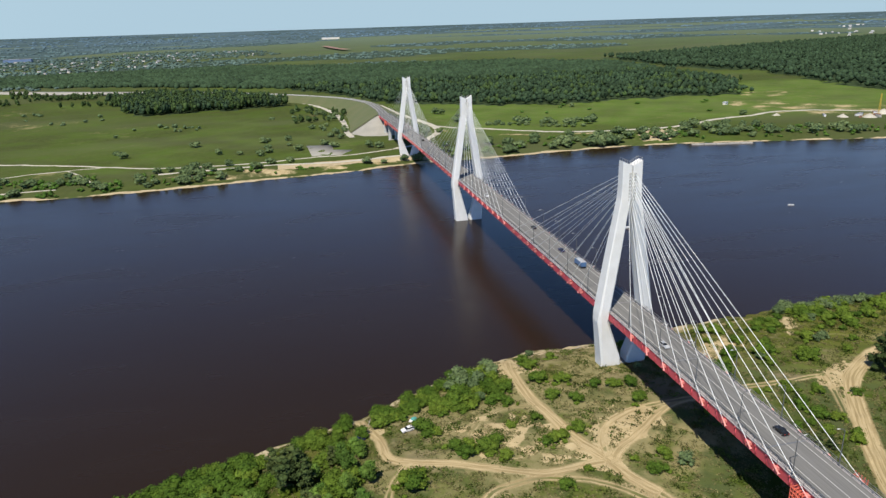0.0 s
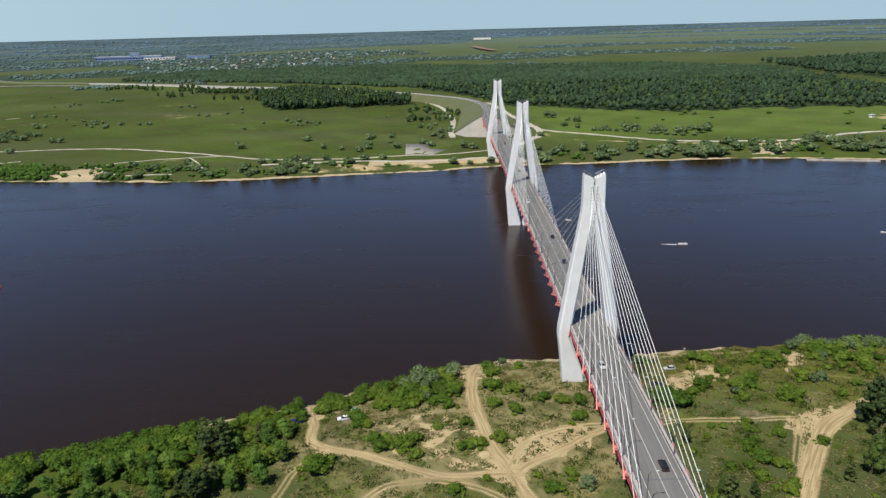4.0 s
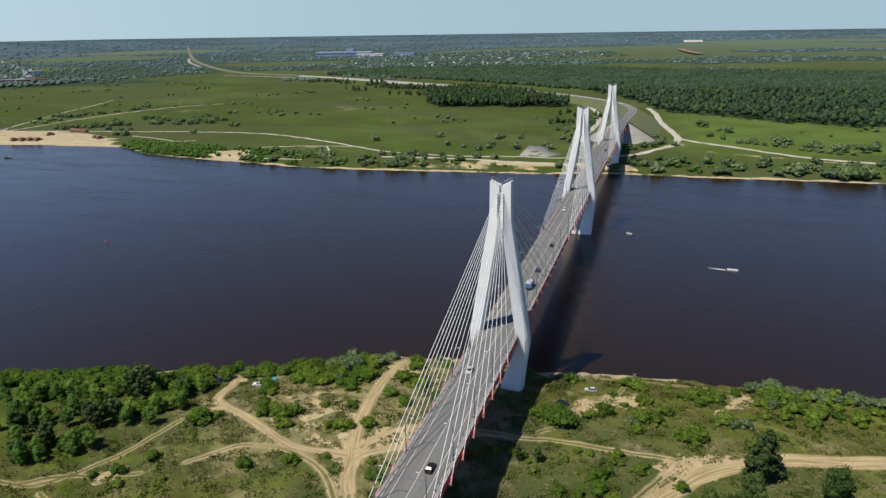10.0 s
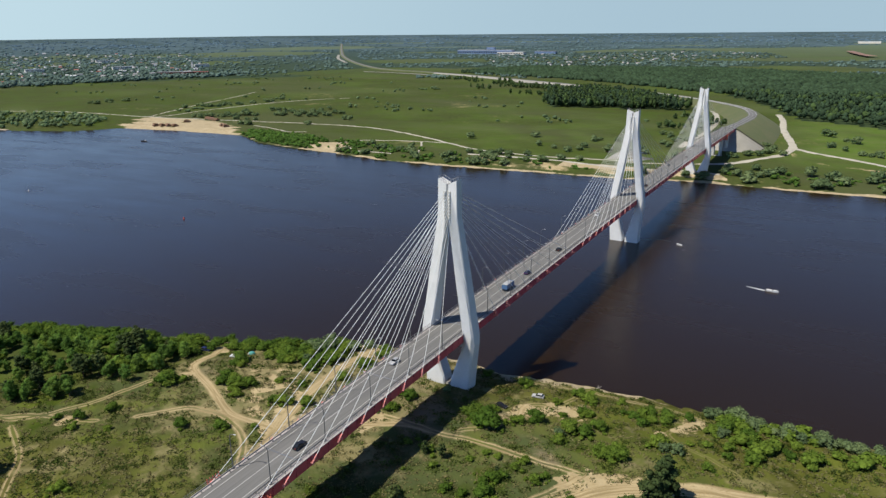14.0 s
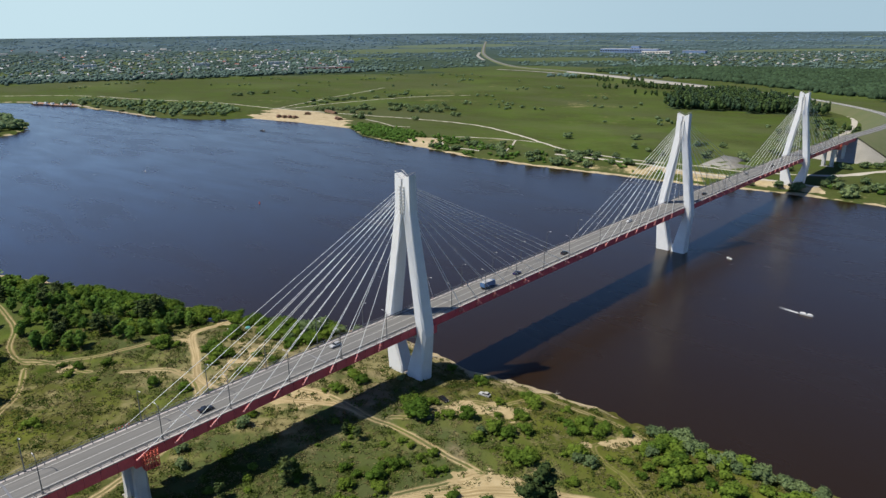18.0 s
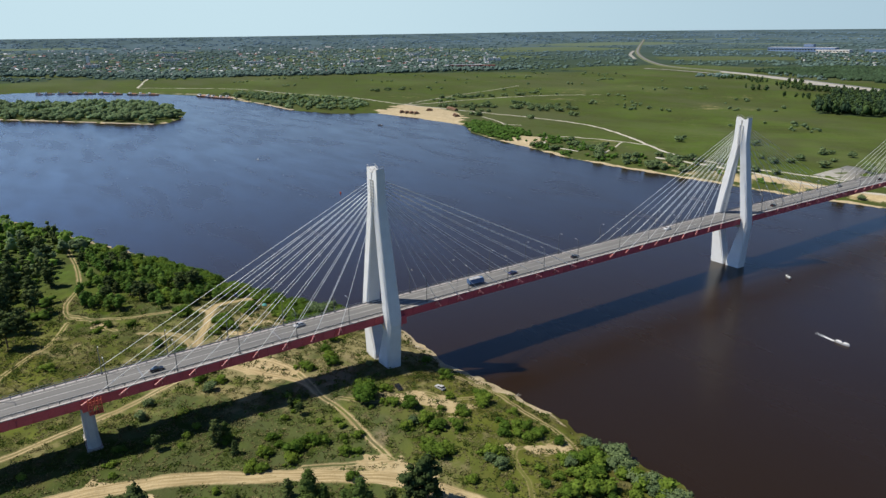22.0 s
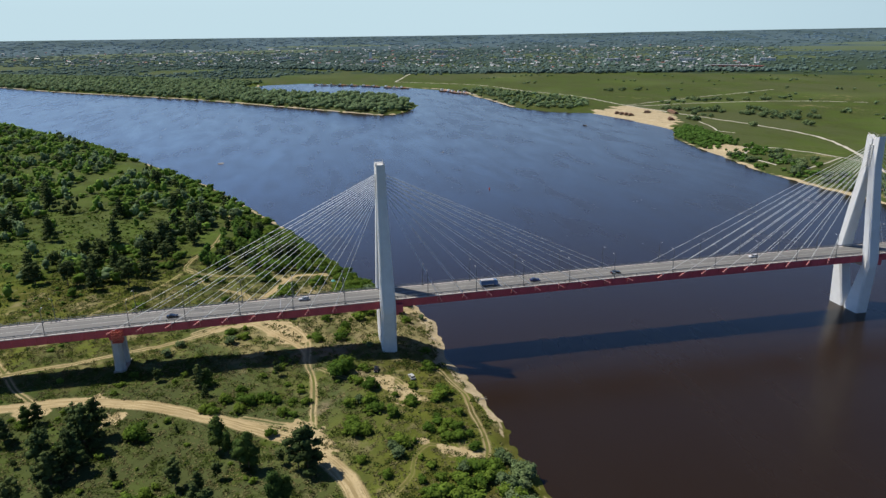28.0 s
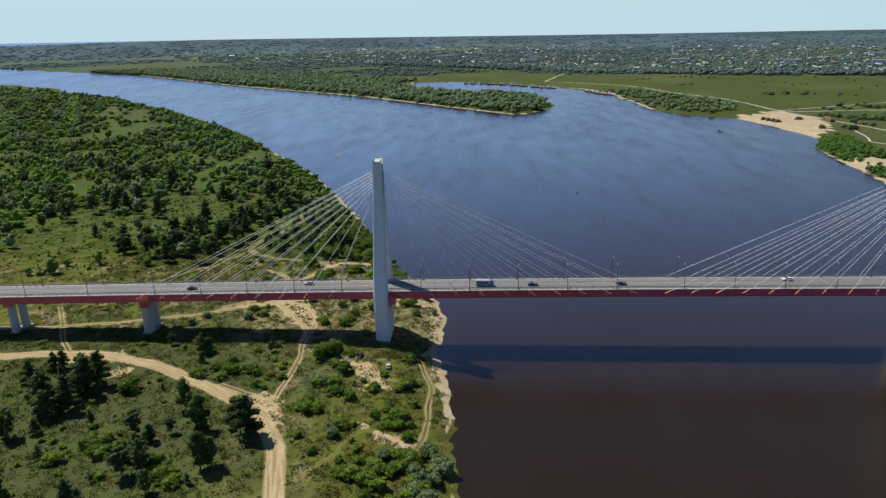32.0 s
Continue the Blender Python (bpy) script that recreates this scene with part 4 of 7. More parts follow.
tagged(ribs, "dark red steel stiffener ribs", kind="stuff")
for a, b in zip(range(-420, 620, 47), range(-417, 623, 47)):
    part("expansion_joint", sweep(bmesh.new(), rect(-5.8, 5.8, 0.055, 0.066), a, a + 0.5), RAIL_GREY, deck, "dark steel expansion joint")


def leg_rings(side, foot, lift):
    """Outline of one pylon leg from the footing to the top: height, inner and outer x, half depth, chamfer."""
    k = 27.8 + lift
    base_in = 0.35 if foot < 4 else 0.9
    levels = [(foot - 2, base_in, 9.0, 3.1, 0.5), (foot + 4, base_in + 0.5, 9.3, 3.1, 0.5), (k - 7.5, 5.6, 10.7, 3.15, 0.9), (k - 4.2, 6.5, 11.15, 3.2, 1.2), (k - 1.0, 6.45, 10.9, 3.15, 0.7),
              (k + 20, 3.35, 7.7, 2.6, 0.4), (70.6 + lift, 0.35, 4.0, 2.0, 0.22), (74 + lift, 0.32, 3.85, 1.9, 0.15)]
    rings = []
    for z, xi, xo, hy, c in levels:
        rings.append([(side * x, y, z) for x, y in ((xi, -hy + c), (xi + c, -hy), (xo - c, -hy), (xo, -hy + c), (xo, hy - c), (xo - c, hy), (xi + c, hy), (xi, hy - c))])
    top = lambda x: 82.5 + lift + 1.7 * (x - 0.3) / 3.4
    xi, xo, hy, c = 0.3, 3.75, 1.8, 0.15
    rings.append([(side * x, y, top(x)) for x, y in ((xi, -hy + c), (xi + c, -hy), (xo - c, -hy), (xo, -hy + c), (xo, hy - c), (xo - c, hy), (xi + c, hy), (xi, hy - c))])
    return rings


def pylon(y, foot, lift):
    root = base("bridge_pylon", (0, y, 0), "tall white concrete bridge pylon with two leaning legs and stay cables", "pylon", "pylons of the bridge")
    for side in (-1, 1):
        part("leg", loft(bmesh.new(), leg_rings(side, foot, lift)), WHITE_PAINT, root)
        # red steel bearing box on the leg, under the deck's edge
        z = deck_z(y) - 4.2
        part("bearing_box", blocks(((side * 7.6, 4.6, z + 0.6), (2.6, 3.4, 3.4)), ((side * 7.6, 3.6, z - 1.6), (1.6, 1.6, 1.4))), GIRDER_RED, root, "dark red steel bearing box")
        # top platform with its rail
        bm = bmesh.new()
        for yy in (-1.6, 1.6):
            rod(bm, (side * 0.5, yy, 83.7 + lift), (side * 3.5, yy, 85.2 + lift), 0.06, sides=4)
            for i in range(4):
                x = 0.5 + i
                rod(bm, (side * x, yy, 82.3 + lift + x * 0.5), (side * x, yy, 83.45 + lift + x * 0.5), 0.06, sides=4)
        rod(bm, (side * 3.5, -1.6, 85.2 + lift), (side * 3.5, 1.6, 85.2 + lift), 0.06, sides=4)
        part("platform_rail", bm, RAIL_GREY, root, "thin steel rail on the top")
    low = -1.4 if foot < 0 else -0.6
    part("footing", blocks(((0, 0, foot + low), (12 if foot < 0 else 15, 4.6, 4.4))), OLD_CONCRETE, root, "stained concrete footing")
    part("cross_beam", blocks(((0, 0, deck_z(y) - 5.1), (13.4, 3.4, 2.0))), CONCRETE, root)
    part("anchor_wall", loft(bmesh.new(), [[(-0.45, -1.5, z), (0.45, -1.5, z), (0.45, 1.5, z), (-0.45, 1.5, z)] for z in (70.2 + lift, 80.4 + lift)]), CONCRETE, root)
    for end in (-1, 1):
        for side in (-1, 1):
            for i in range(9):
                reach = 22.2 + STAY * i
                ya = y + end * reach
                za = deck_z(ya) - 1.1
                top = (side * 0.95, end * 1.75, 70.2 + lift + 1.18 * i)
                foot_at = (side * 8.0, end * reach, za)
                part("stay_cable", rod(bmesh.new(), top, foot_at, 0.085, sides=6), CABLE_WHITE, root)
                part("anchor_socket", blocks(((side * 0.95, end * 1.75, top[2]), (0.7, 0.9, 0.7))), CONCRETE, root, "pale anchor socket")
                # salmon red anchor bracket on the deck's edge
                d = (Vector(top) - Vector(foot_at)).normalized()
                bm = bmesh.new()
                a = Vector((side * 8.0, ya, za))
                rod(bm, a - d * 1.4, a + d * 1.2, 0.26, 0.23, 8)
                rod(bm, a - d * 1.6, a - d * 1.3, 0.4, 0.4, 8)
                box(bm, (side * 7.45, ya - end * 0.1, za - 0.3), (1.1, 0.2, 0.9))
                box(bm, (side * 7.45, ya - end * 0.9, za - 0.8), (1.1, 0.2, 0.8))
                box(bm, (side * 7.5, ya - end * 0.5, za + 0.12), (1.1, 0.9, 0.14))
                part("cable_bracket", bm, BRACKET_RED, deck, "salmon red cable bracket")
    return root


for p in PYLONS:
    pylon(*p)


def pier(y, ground, twin):
    root = base("bridge_pier", (0, y, 0), "pale concrete bridge pier with two tapering columns", "pier", "piers of the bridge")
    top = deck_z(y) - 4.9
    for side in (-1, 1):
        bm = bmesh.new()
        w = 1.35 if twin else 1.7
        rings = [[(side * x, yy * k, z) for x, yy in ((2.0, -w * .6), (2.6, -w), (4.6, -w), (5.3, -w * .5), (5.3, w * .5), (4.6, w), (2.6, w), (2.0, w * .6))] for z, k in ((ground - 2, 1.15), (ground + 0.8, 1.12), (top - 1.5, 0.95), (top, 1.1))]
        part("column", loft(bm, rings), CONCRETE, root)
    part("cap_beam", blocks(((0, 0, top + 0.45), (12.6, 3.0, 0.9))), CONCRETE, root)
    part("footing", blocks(((0, 0, ground - 0.2), (11.4, 4.6, 1.1))), OLD_CONCRETE, root, "low concrete footing")
    for side in (-1, 1):
        part("bearing_frame", blocks(((side * 5.6, 0, top + 0.4), (1.6, 3.2, 1.5))), GIRDER_RED, root, "dark red steel bearing frame")
    return root


for y, twin in ((-108, False), (-171, True), (-234, True), (-297, True), (-360, True), (-423, True), (566, False), (604, True)):
    pier(y, height_at(0, y), twin)


def inspection_platform(y, side):
    """A hanging cage of orange tubes beside the last anchor."""
    root = base("inspection_platform", (side * 7.9, y, deck_z(y) - 3.3), "orange tubular inspection cage hanging at the deck's edge", "scaffold", "inspection platforms")
    for k in range(5):
        z = -2.2 + 1.1 * k
        bm = bmesh.new()
        for x in (-1.1, 1.1):
            rod(bm, (x, -1.9, z), (x, 1.9, z), 0.14, sides=5)
        for yy in (-1.9, -0.95, 0, 0.95, 1.9):
            rod(bm, (-1.1, yy, z), (1.1, yy, z), 0.12, sides=5)
        part("frame_ring", bm, CAGE_ORANGE, root)
    for x in (-1.1, 1.1):
        for yy in (-1.9, -0.95, 0, 0.95, 1.9):
            part("upright", rod(bmesh.new(), (x, yy, -2.3), (x, yy, 3.2), 0.13, sides=5), CAGE_ORANGE, root)
        bm = bmesh.new()
        rod(bm, (x, -1.9, -2.2), (x, 0, 1.8), 0.1, sides=5)
        rod(bm, (x, 1.9, -2.2), (x, 0, 1.8), 0.1, sides=5)
        part("brace", bm, CAGE_ORANGE, root)
    part("floor_grate", blocks(((0, 0, -2.25), (2.2, 3.8, 0.08))), CAGE_ORANGE, root)
    return root


for side in (-1, 1):
    inspection_platform(-106, side)
    inspection_platform(568, side)


def lamp_post(y, side):
    root = base("street_lamp", (side * 6.55, y, deck_z(y)), "slim grey steel street lamp on the bridge", "street lamp", "street lamps along the bridge")
    part("foot_plate", blocks(((0, 0, 0.15), (0.55, 0.55, 0.36))), LAMP_GREY, root)
    part("pole", rod(bmesh.new(), (0, 0, 0), (0, 0, 9.8), 0.16, 0.10, 8), LAMP_GREY, root)
    bm = bmesh.new()
    rod(bm, (0, 0, 9.7), (-side * 0.5, 0, 10.3), 0.09, sides=6)
    rod(bm, (-side * 0.5, 0, 10.3), (-side * 1.7, 0, 10.5), 0.08, sides=6)
    part("arm", bm, LAMP_GREY, root)
    bm = loft(bmesh.new(), [[(-side * x, -w, 10.5 + z0), (-side * x, w, 10.5 + z0), (-side * x, w * 0.7, 10.62 + z0), (-side * x, -w * 0.7, 10.62 + z0)] for x, w, z0 in ((1.5, 0.08, -0.03), (1.75, 0.16, 0.0), (2.2, 0.15, 0.03), (2.4, 0.06, 0.05))])
    part("lamp_head", bm, LAMP_HEAD, root, "pale lamp head")
    return root


lamps = []
for yp in (0, 231, 462):
    lamps += [yp + 17.4 + 21 * i for i in range(5)] + [yp - 17.4 - 21 * i for i in range(5)]
lamps += [-132, -161, -190, -219, -248, -277, -306, -335, -364, -393, 590, 618]
for y in sorted(set(round(v, 1) for v in lamps)):
    for side in (-1, 1):
        lamp_post(y, side)

# the northern abutment and the embankment with its curving road
HIGHWAY = [(0, 632), (4, 720), (1, 830), (-30, 950), (-95, 1060), (-200, 1180), (-340, 1300), (-520, 1420), (-880, 1640), (-1080, 1738), (-1430, 1922), (-2140, 2660), (-3040, 3750), (-5000, 6200)]


def highway_z(q):
    return float(np.interp(q.y, (600, 632, 830, 1000, 1300, 1700), (25.6, 25.3, 20.0, 15.0, 10.0, 7.0)))


hw = dense(HIGHWAY, 14)


def bank(points, left, right):
    """The body of the embankment under a stretch of the highway."""
    v, f = [], []
    for i, q in enumerate(points):
        t = (points[min(i + 1, len(points) - 1)] - points[max(i - 1, 0)]).normalized()
        side = Vector((-t.y, t.x))
        z = highway_z(q) - 0.1
        drop = z - 3.4
        for k, h in ((left + drop * 1.7, 3.4), (left, z), (-right, z), (-right - drop * 1.7, 3.4)):
            e = q.xy + side * k
            X, Y, Z, _ = land(e.x, e.y, h)
            v.append((float(X), float(Y), float(Z)))
        if i:
            o = 4 * i
            f += [(o - 4 + k, o - 3 + k, o + 1 + k, o + k) for k in range(3)]
    return v, f


v, f = bank(hw, 8.5, 8.5)
tagged(new("embankment", mesh_np("embankment", v, f, EARTH_BANK)), "grassy embankment carrying the curving road", "embankment", kind="structure")
v, f = bank([q for q in hw if 1290 < q.y < 1720], 8.8, -9.4)
paving = mesh_np("slope_paving", [(x, y, z + 0.35) for x, y, z in v], [q for i, q in enumerate(f) if i % 3 == 0], SLOPE_SLABS)
tagged(new("slope_paving", paving), "pale sandy side slope of the curving road", "slope", kind="structure")
v, f = ribbon(HIGHWAY, 12.5, 0.12, 10, highway_z)
tagged(new("road", mesh_np("road", v, f, ASPHALT, True)), "grey asphalt road curving away from the bridge", "road", kind="structure")
for off in (-4.3, 0.0, 4.3):
    pts = []
    for i, q in enumerate(hw[:60]):
        t = (hw[i + 1] - hw[max(i - 1, 0)]).normalized()
        pts.append((q.x - t.y * off, q.y + t.x * off))
    v, f = ribbon(pts, 0.3, 0.42, 14, highway_z)
    tagged(new("road_marking", mesh_np("road_marking", v, f, LINE_PAINT)), "white painted line on the curving road", "road marking", kind="structure")

# ---------------------------------------------------------------- trees and bushes
rng = np.random.default_rng(7)
ICO_V, ICO_F = None, None
_bm = bmesh.new()
bmesh.ops.create_icosphere(_bm, subdivisions=1, radius=1.0)
ICO_V = np.array([v.co[:] for v in _bm.verts])
ICO_F = np.array([[v.index for v in fa.verts] for fa in _bm.faces])
_bm.free()


def leaf_cloud(g, blobs, leaves, size, core=0.82):
    """Leaf clumps on the skins of several blobs, each with a darker core: points and triangles."""
    vs, fs, n = [], [], 0
    for c, r in blobs:
        w = ICO_V * (np.array(r) * core) * g.uniform(0.86, 1.1, (len(ICO_V), 1)) + np.array(c)
        vs.append(w)
        fs.append(ICO_F + n)
        n += len(w)
    share = np.array([r[0] * r[2] for _, r in blobs])
    pick = g.choice(len(blobs), leaves, p=share / share.sum())
    u = g.normal(size=(leaves, 3))
    u[:, 2] = np.where(u[:, 2] < -0.5, -u[:, 2], u[:, 2])
    u /= np.linalg.norm(u, axis=1, keepdims=True)
    C = np.array([blobs[i][0] for i in pick])
    Rr = np.array([blobs[i][1] for i in pick])
    at = C + u * Rr * g.uniform(0.78, 1.2, (leaves, 1))
    nrm = 0.7 * u + 0.4 * g.normal(size=(leaves, 3)) + (0, 0, 0.35)
    nrm /= np.linalg.norm(nrm, axis=1, keepdims=True)
    t1 = np.cross(nrm, g.normal(size=(leaves, 3)))
    t1 /= np.linalg.norm(t1, axis=1, keepdims=True) + 1e-9
    t2 = np.cross(nrm, t1)
    s = size * g.uniform(0.6, 1.35, (leaves, 1))
    quad = np.stack((at + t1 * s, at + t2 * s * 0.8, at - t1 * s * 0.7 - t2 * s * 0.1, at - t2 * s * 0.75 + t1 * 0.15 * s), 1).reshape(-1, 3)
    k = np.arange(leaves)[:, None] * 4 + n
    vs.append(quad)
    fs.append(np.concatenate((k + np.array([[0, 1, 2]]), k + np.array([[0, 2, 3]]))))
    return np.concatenate(vs), np.concatenate(fs)


def bush_blobs(g, n, wide, tall):
    out = [((0, 0, tall * 0.5), (wide * 0.33, wide * 0.33, tall * 0.44))]
    for _ in range(n):
        a, q = g.uniform(0, 6.283), g.uniform(0.45, 1.0) * wide * 0.36
        r = g.uniform(0.16, 0.28) * wide
        out.append(((math.cos(a) * q, math.sin(a) * q, g.uniform(0.2, 0.66) * tall), (r, r, r * g.uniform(0.7, 1.05) * min(1, tall / wide * 1.2))))
    return out


def tree_blobs(g, n, wide, tall, clear):
    out = [((0, 0, clear + (tall - clear) * 0.5), (wide * 0.33, wide * 0.33, (tall - clear) * 0.42))]
    for i in range(n):
        h = clear + (tall - clear) * (0.12 + 0.8 * (i + 0.5) / n)
        room = math.sin(math.pi * min(1, max(0.12, (h - clear) / (tall - clear) * 0.86 + 0.12)))
        a, q = g.uniform(0, 6.283), g.uniform(0.15, 0.75) * wide * 0.5 * room
        r = wide * g.uniform(0.2, 0.3) * (0.55 + 0.45 * room)
        out.append(((math.cos(a) * q, math.sin(a) * q, h), (r, r, r * g.uniform(0.7, 1.0))))
    return out


def pine_blobs(g, n, wide, tall):
    """Either a loose cone or an open, spreading crown above a bare trunk."""
    spreading = g.uniform() < 0.5
    low = 0.3 if spreading else 0.12
    out = [((0, 0, tall * (0.62 if spreading else 0.45)), (wide * (0.27 if spreading else 0.22), wide * (0.27 if spreading else 0.22), tall * (0.22 if spreading else 0.32)))]
    if not spreading:
        out.append(((g.uniform(-.4, .4), g.uniform(-.4, .4), tall * 0.74), (wide * 0.13, wide * 0.13, tall * 0.22)))
    for i in range(n):
        f = i / (n - 1)
        h = tall * (low + (0.95 - low) * f)
        room = (0.6 + 0.75 * math.sin(math.pi * (0.15 + 0.75 * f))) * 0.8 if spreading else (1 - f) ** 0.55 * 0.85 + 0.24
        a, q = i * 2.4 + g.uniform(-0.6, 0.6), g.uniform(0.3, 0.85) * wide * 0.46 * room
        r = wide * 0.2 * (0.5 + 0.5 * room) * g.uniform(0.75, 1.25)
        out.append(((math.cos(a) * q, math.sin(a) * q, h), (r, r, r * g.uniform(0.45, 0.7))))
    return out


def trunk_mesh(g, tall, thick, limbs):
    bm = bmesh.new()
    rod(bm, (0, 0, -0.6), (0.1, 0.05, tall * 0.55), thick, thick * 0.6, 7)
    rod(bm, (0.1, 0.05, tall * 0.55), (0.05, -0.05, tall * 0.88), thick * 0.6, thick * 0.2, 6)
    for _ in range(limbs):
        a, h = g.uniform(0, 6.283), g.uniform(0.25, 0.7) * tall
        q = g.uniform(0.12, 0.25) * tall
        rod(bm, (0.08, 0, h), (math.cos(a) * q, math.sin(a) * q, h + q * 0.7), thick * 0.4, thick * 0.12, 5)
    return mesh_of("trunk", bm, BARK)


PLANTS = {}


def plant_kind(key, name, count, mat, label, category, group, blobs, tall, thick, limbs, leaves, size):
    """A few models of one kind of plant, each a thing with a trunk and a crown."""
    models = []
    for i in range(count):
        g = np.random.default_rng(hash_of(key) + i)
        v, f = leaf_cloud(g, blobs(g), leaves, size)
        root = new(name)
        tagged(root, label, category, group)
        for nm, me in (("trunk", trunk_mesh(g, tall, thick, limbs)), ("crown", mesh_np("crown", v, f, mat))):
            ob = new(nm, me)
            ob.parent = root
        models.append([root, False])
    PLANTS[key] = models


def hash_of(s):
    return sum(ord(c) * (i + 3) for i, c in enumerate(s))


plant_kind("bush", "willow_bush", 7, LEAF_BRIGHT, "bright green rounded willow bush on the river bank", "bush", "bushes of the near bank", lambda g: bush_blobs(g, 11, 5.0, 3.2), 2.2, 0.1, 4, 600, 0.19)
plant_kind("silver", "silver_willow", 4, LEAF_SILVER, "silvery green spreading willow near the water", "bush", "silver willows", lambda g: bush_blobs(g, 9, 6.0, 4.4), 3.2, 0.15, 4, 240, 0.38)
plant_kind("pine", "pine_tree", 8, LEAF_PINE, "dark green pine tree standing in the meadow", "tree", "pines of the near bank", lambda g: pine_blobs(g, 21, 7.4, 11.0), 9.5, 0.24, 7, 720, 0.30)
plant_kind("aspen", "aspen_tree", 4, LEAF_ASPEN, "tall green aspen tree beside the sandy track", "tree", "leafy trees of the near bank", lambda g: tree_blobs(g, 20, 6.8, 11.5, 0.7), 9.0, 0.22, 6, 900, 0.24)
plant_kind("oak", "deciduous_tree", 5, LEAF_OAK, "dark green leafy tree of the riverside grove", "tree", "trees of the grove", lambda g: tree_blobs(g, 14, 6.5, 8.5, 1.0), 6.5, 0.22, 6, 640, 0.26)
plant_kind("farwillow", "willow_tree", 4, LEAF_SILVER, "grey-green willow on the far river bank", "tree", "willows of the far bank", lambda g: bush_blobs(g, 8, 9.0, 6.5), 5.0, 0.3, 4, 120, 0.72)


def plant(key, x, y, scale=1.0, squash=1.0, sink=0.0):
    g = PLANTS[key]
    pick = g[int(rng.integers(len(g)))]
    m = pose(x, y, height_at(x, y) - sink, 0, 0, float(rng.uniform(0, 360)))
    ob = pick[0]
    if pick[1]:
        ob = copy_thing(pick[0], m)
    else:
        pick[1] = True
        ob.matrix_basis = m
    ob.scale = (scale, scale, scale * squash)
    return ob


def track_free(x, y, room):
    return all(float(away(np.array([x]), np.array([y]), way)[0]) > w + room for w, way in TRACKS)


PINES_EAST = [(60, -106, 1.35), (55, -110, 1.2), (53, -104, 1.0), (72, -106, 1.15), (73, -114, 1.2), (78, -111, .9), (88, -35, 1.15), (86, -38, .9), (63, -66, .5), (87, -74, .7), (91, -67, .55), (86, -62, .45), (107, -62, .8), (110, -67, .7), (102, -66, .7),
              (87, -109, .5), (90, -117, .8), (52, -133, .8), (40, -127, .75), (96, -120, .7), (25, -75, .7), (110, -112, .8), (120, -100, .7), (125, -75, .8), (100, -128, .7)]
ASPENS = [(71, -63, .95), (74, -60, .7), (83, -53, 1.0), (80, -56, .8), (106, -44, 1.1), (104, -41, .8), (41, -130, .7), (66, -112, .6), (24, -72, .55), (118, -56, .8)]
PINES_WEST = [(-128, -185, 1.1), (-97, -144, 1.1), (-98, -127, 1.15), (-151, -162, 1), (-154, -154, .9), (-155, -147, .95), (-186, -154, 1.2), (-144, -172, .8), (-139, -175, .75), (-137, -126, 1), (-159, -124, 1), (-167, -121, 1.1),
              (-152, -218, .7), (-171, -267, .8), (-215, -278, 1), (-223, -206, .9), (-112, -150, 1), (-108, -160, 1), (-178, -132, .9), (-192, -124, 1), (-204, -120, 1.1), (-213, -112, 1), (-230, -110, 1), (-240, -104, .9), (-120, -138, 1), (-126, -150, 1)]
PINES_FAR_WEST = [(-256, -167, 1.1), (-247, -306, 1.1), (-253, -252, 1.1), (-263, -242, 1.1), (-325, -238, 1.2), (-330, -290, 1.1), (-276, -132, 1), (-360, -160, 1.1), (-131, -40, .8), (-127, -42, .9), (-124, -44, .9), (-128, -48, .9), (-122, -50, .8)]
PINES_MEADOW = [(-116, -179, 1.1), (-148, -127, 1), (-134, -114, 1), (-153, -114, 1.1), (-112, -121, .9), (-203, -198, 1.1), (-222, -240, 1.2), (-230, -235, 1.1), (-239, -230, 1.2), (-215, -254, 1.1), (-297, -228, 1.2), (-336, -269, 1.2), (-339, -298, 1.2),
                (-313, -276, 1.2), (-382, -338, 1.2), (-257, -130, 1), (-298, -129, 1), (-219, -103, 1.1), (-172, -104, 1), (-193, -262, 1.1)]
PINES = PINES_EAST + PINES_WEST + PINES_FAR_WEST + PINES_MEADOW
for x, y, s in ASPENS:
    plant("aspen", x, y, 1.05 * s * float(rng.uniform(0.92, 1.08)), float(rng.uniform(0.95, 1.15)))
for x, y, s in PINES:
    plant("pine", x, y, 1.2 * s * float(rng.uniform(0.92, 1.1)), float(rng.uniform(0.9, 1.15)))
SHRUBS = []      # low growth too thick to count: x, y, height
BUSHES_CLEARING = [(-92, -55, 1.5), (-83, -28, 1.3), (-80, -31, .8), (-76, -41, 1.0), (-72, -42, .9), (-67, -44, 1.1), (-63, -42, .9), (-62, -50, .8), (-45, -45, .8), (-42, -45, .9), (-46, -32, .6), (-35, 5, 1.0), (-37, -7, .9), (-28, -10, 1.1), (-115, -49, 1.4), (-110, -50, 1.3), (-116, -36, 1.2)]
BUSHES_EAST = [(57, -91, 1.3), (94, -86, 1.1), (97, -83, 1.0), (91, -82, .8), (98, -75, 1.0), (101, -72, .8), (100, -80, .9), (104, -61, 1.1), (24, -106, .5), (17, -105, .5), (25, -73, 1.0), (44, -71, .7), (39, -64, .8), (37, -59, .6), (40, -51, .6), (31, -42, .5), (55, -93, 1.0), (41, -131, .9), (27, -22, 1.5), (-8, -30, 1.1), (35, -16, .8), 
               (110, -54, 1), (113, -50, .9), (103, -93, 1), (-66, -115, .95), (-83, -88, .5), (-104, -92, .6), (12, -93, .6), (11, -101, .5), (24, -21, 1.3), (53, -43, .8), (46, -35, .7), (51, -20, .8), (46, 15, 1.0), (80, -5, 1.1), (-92, -57, 1.3)]
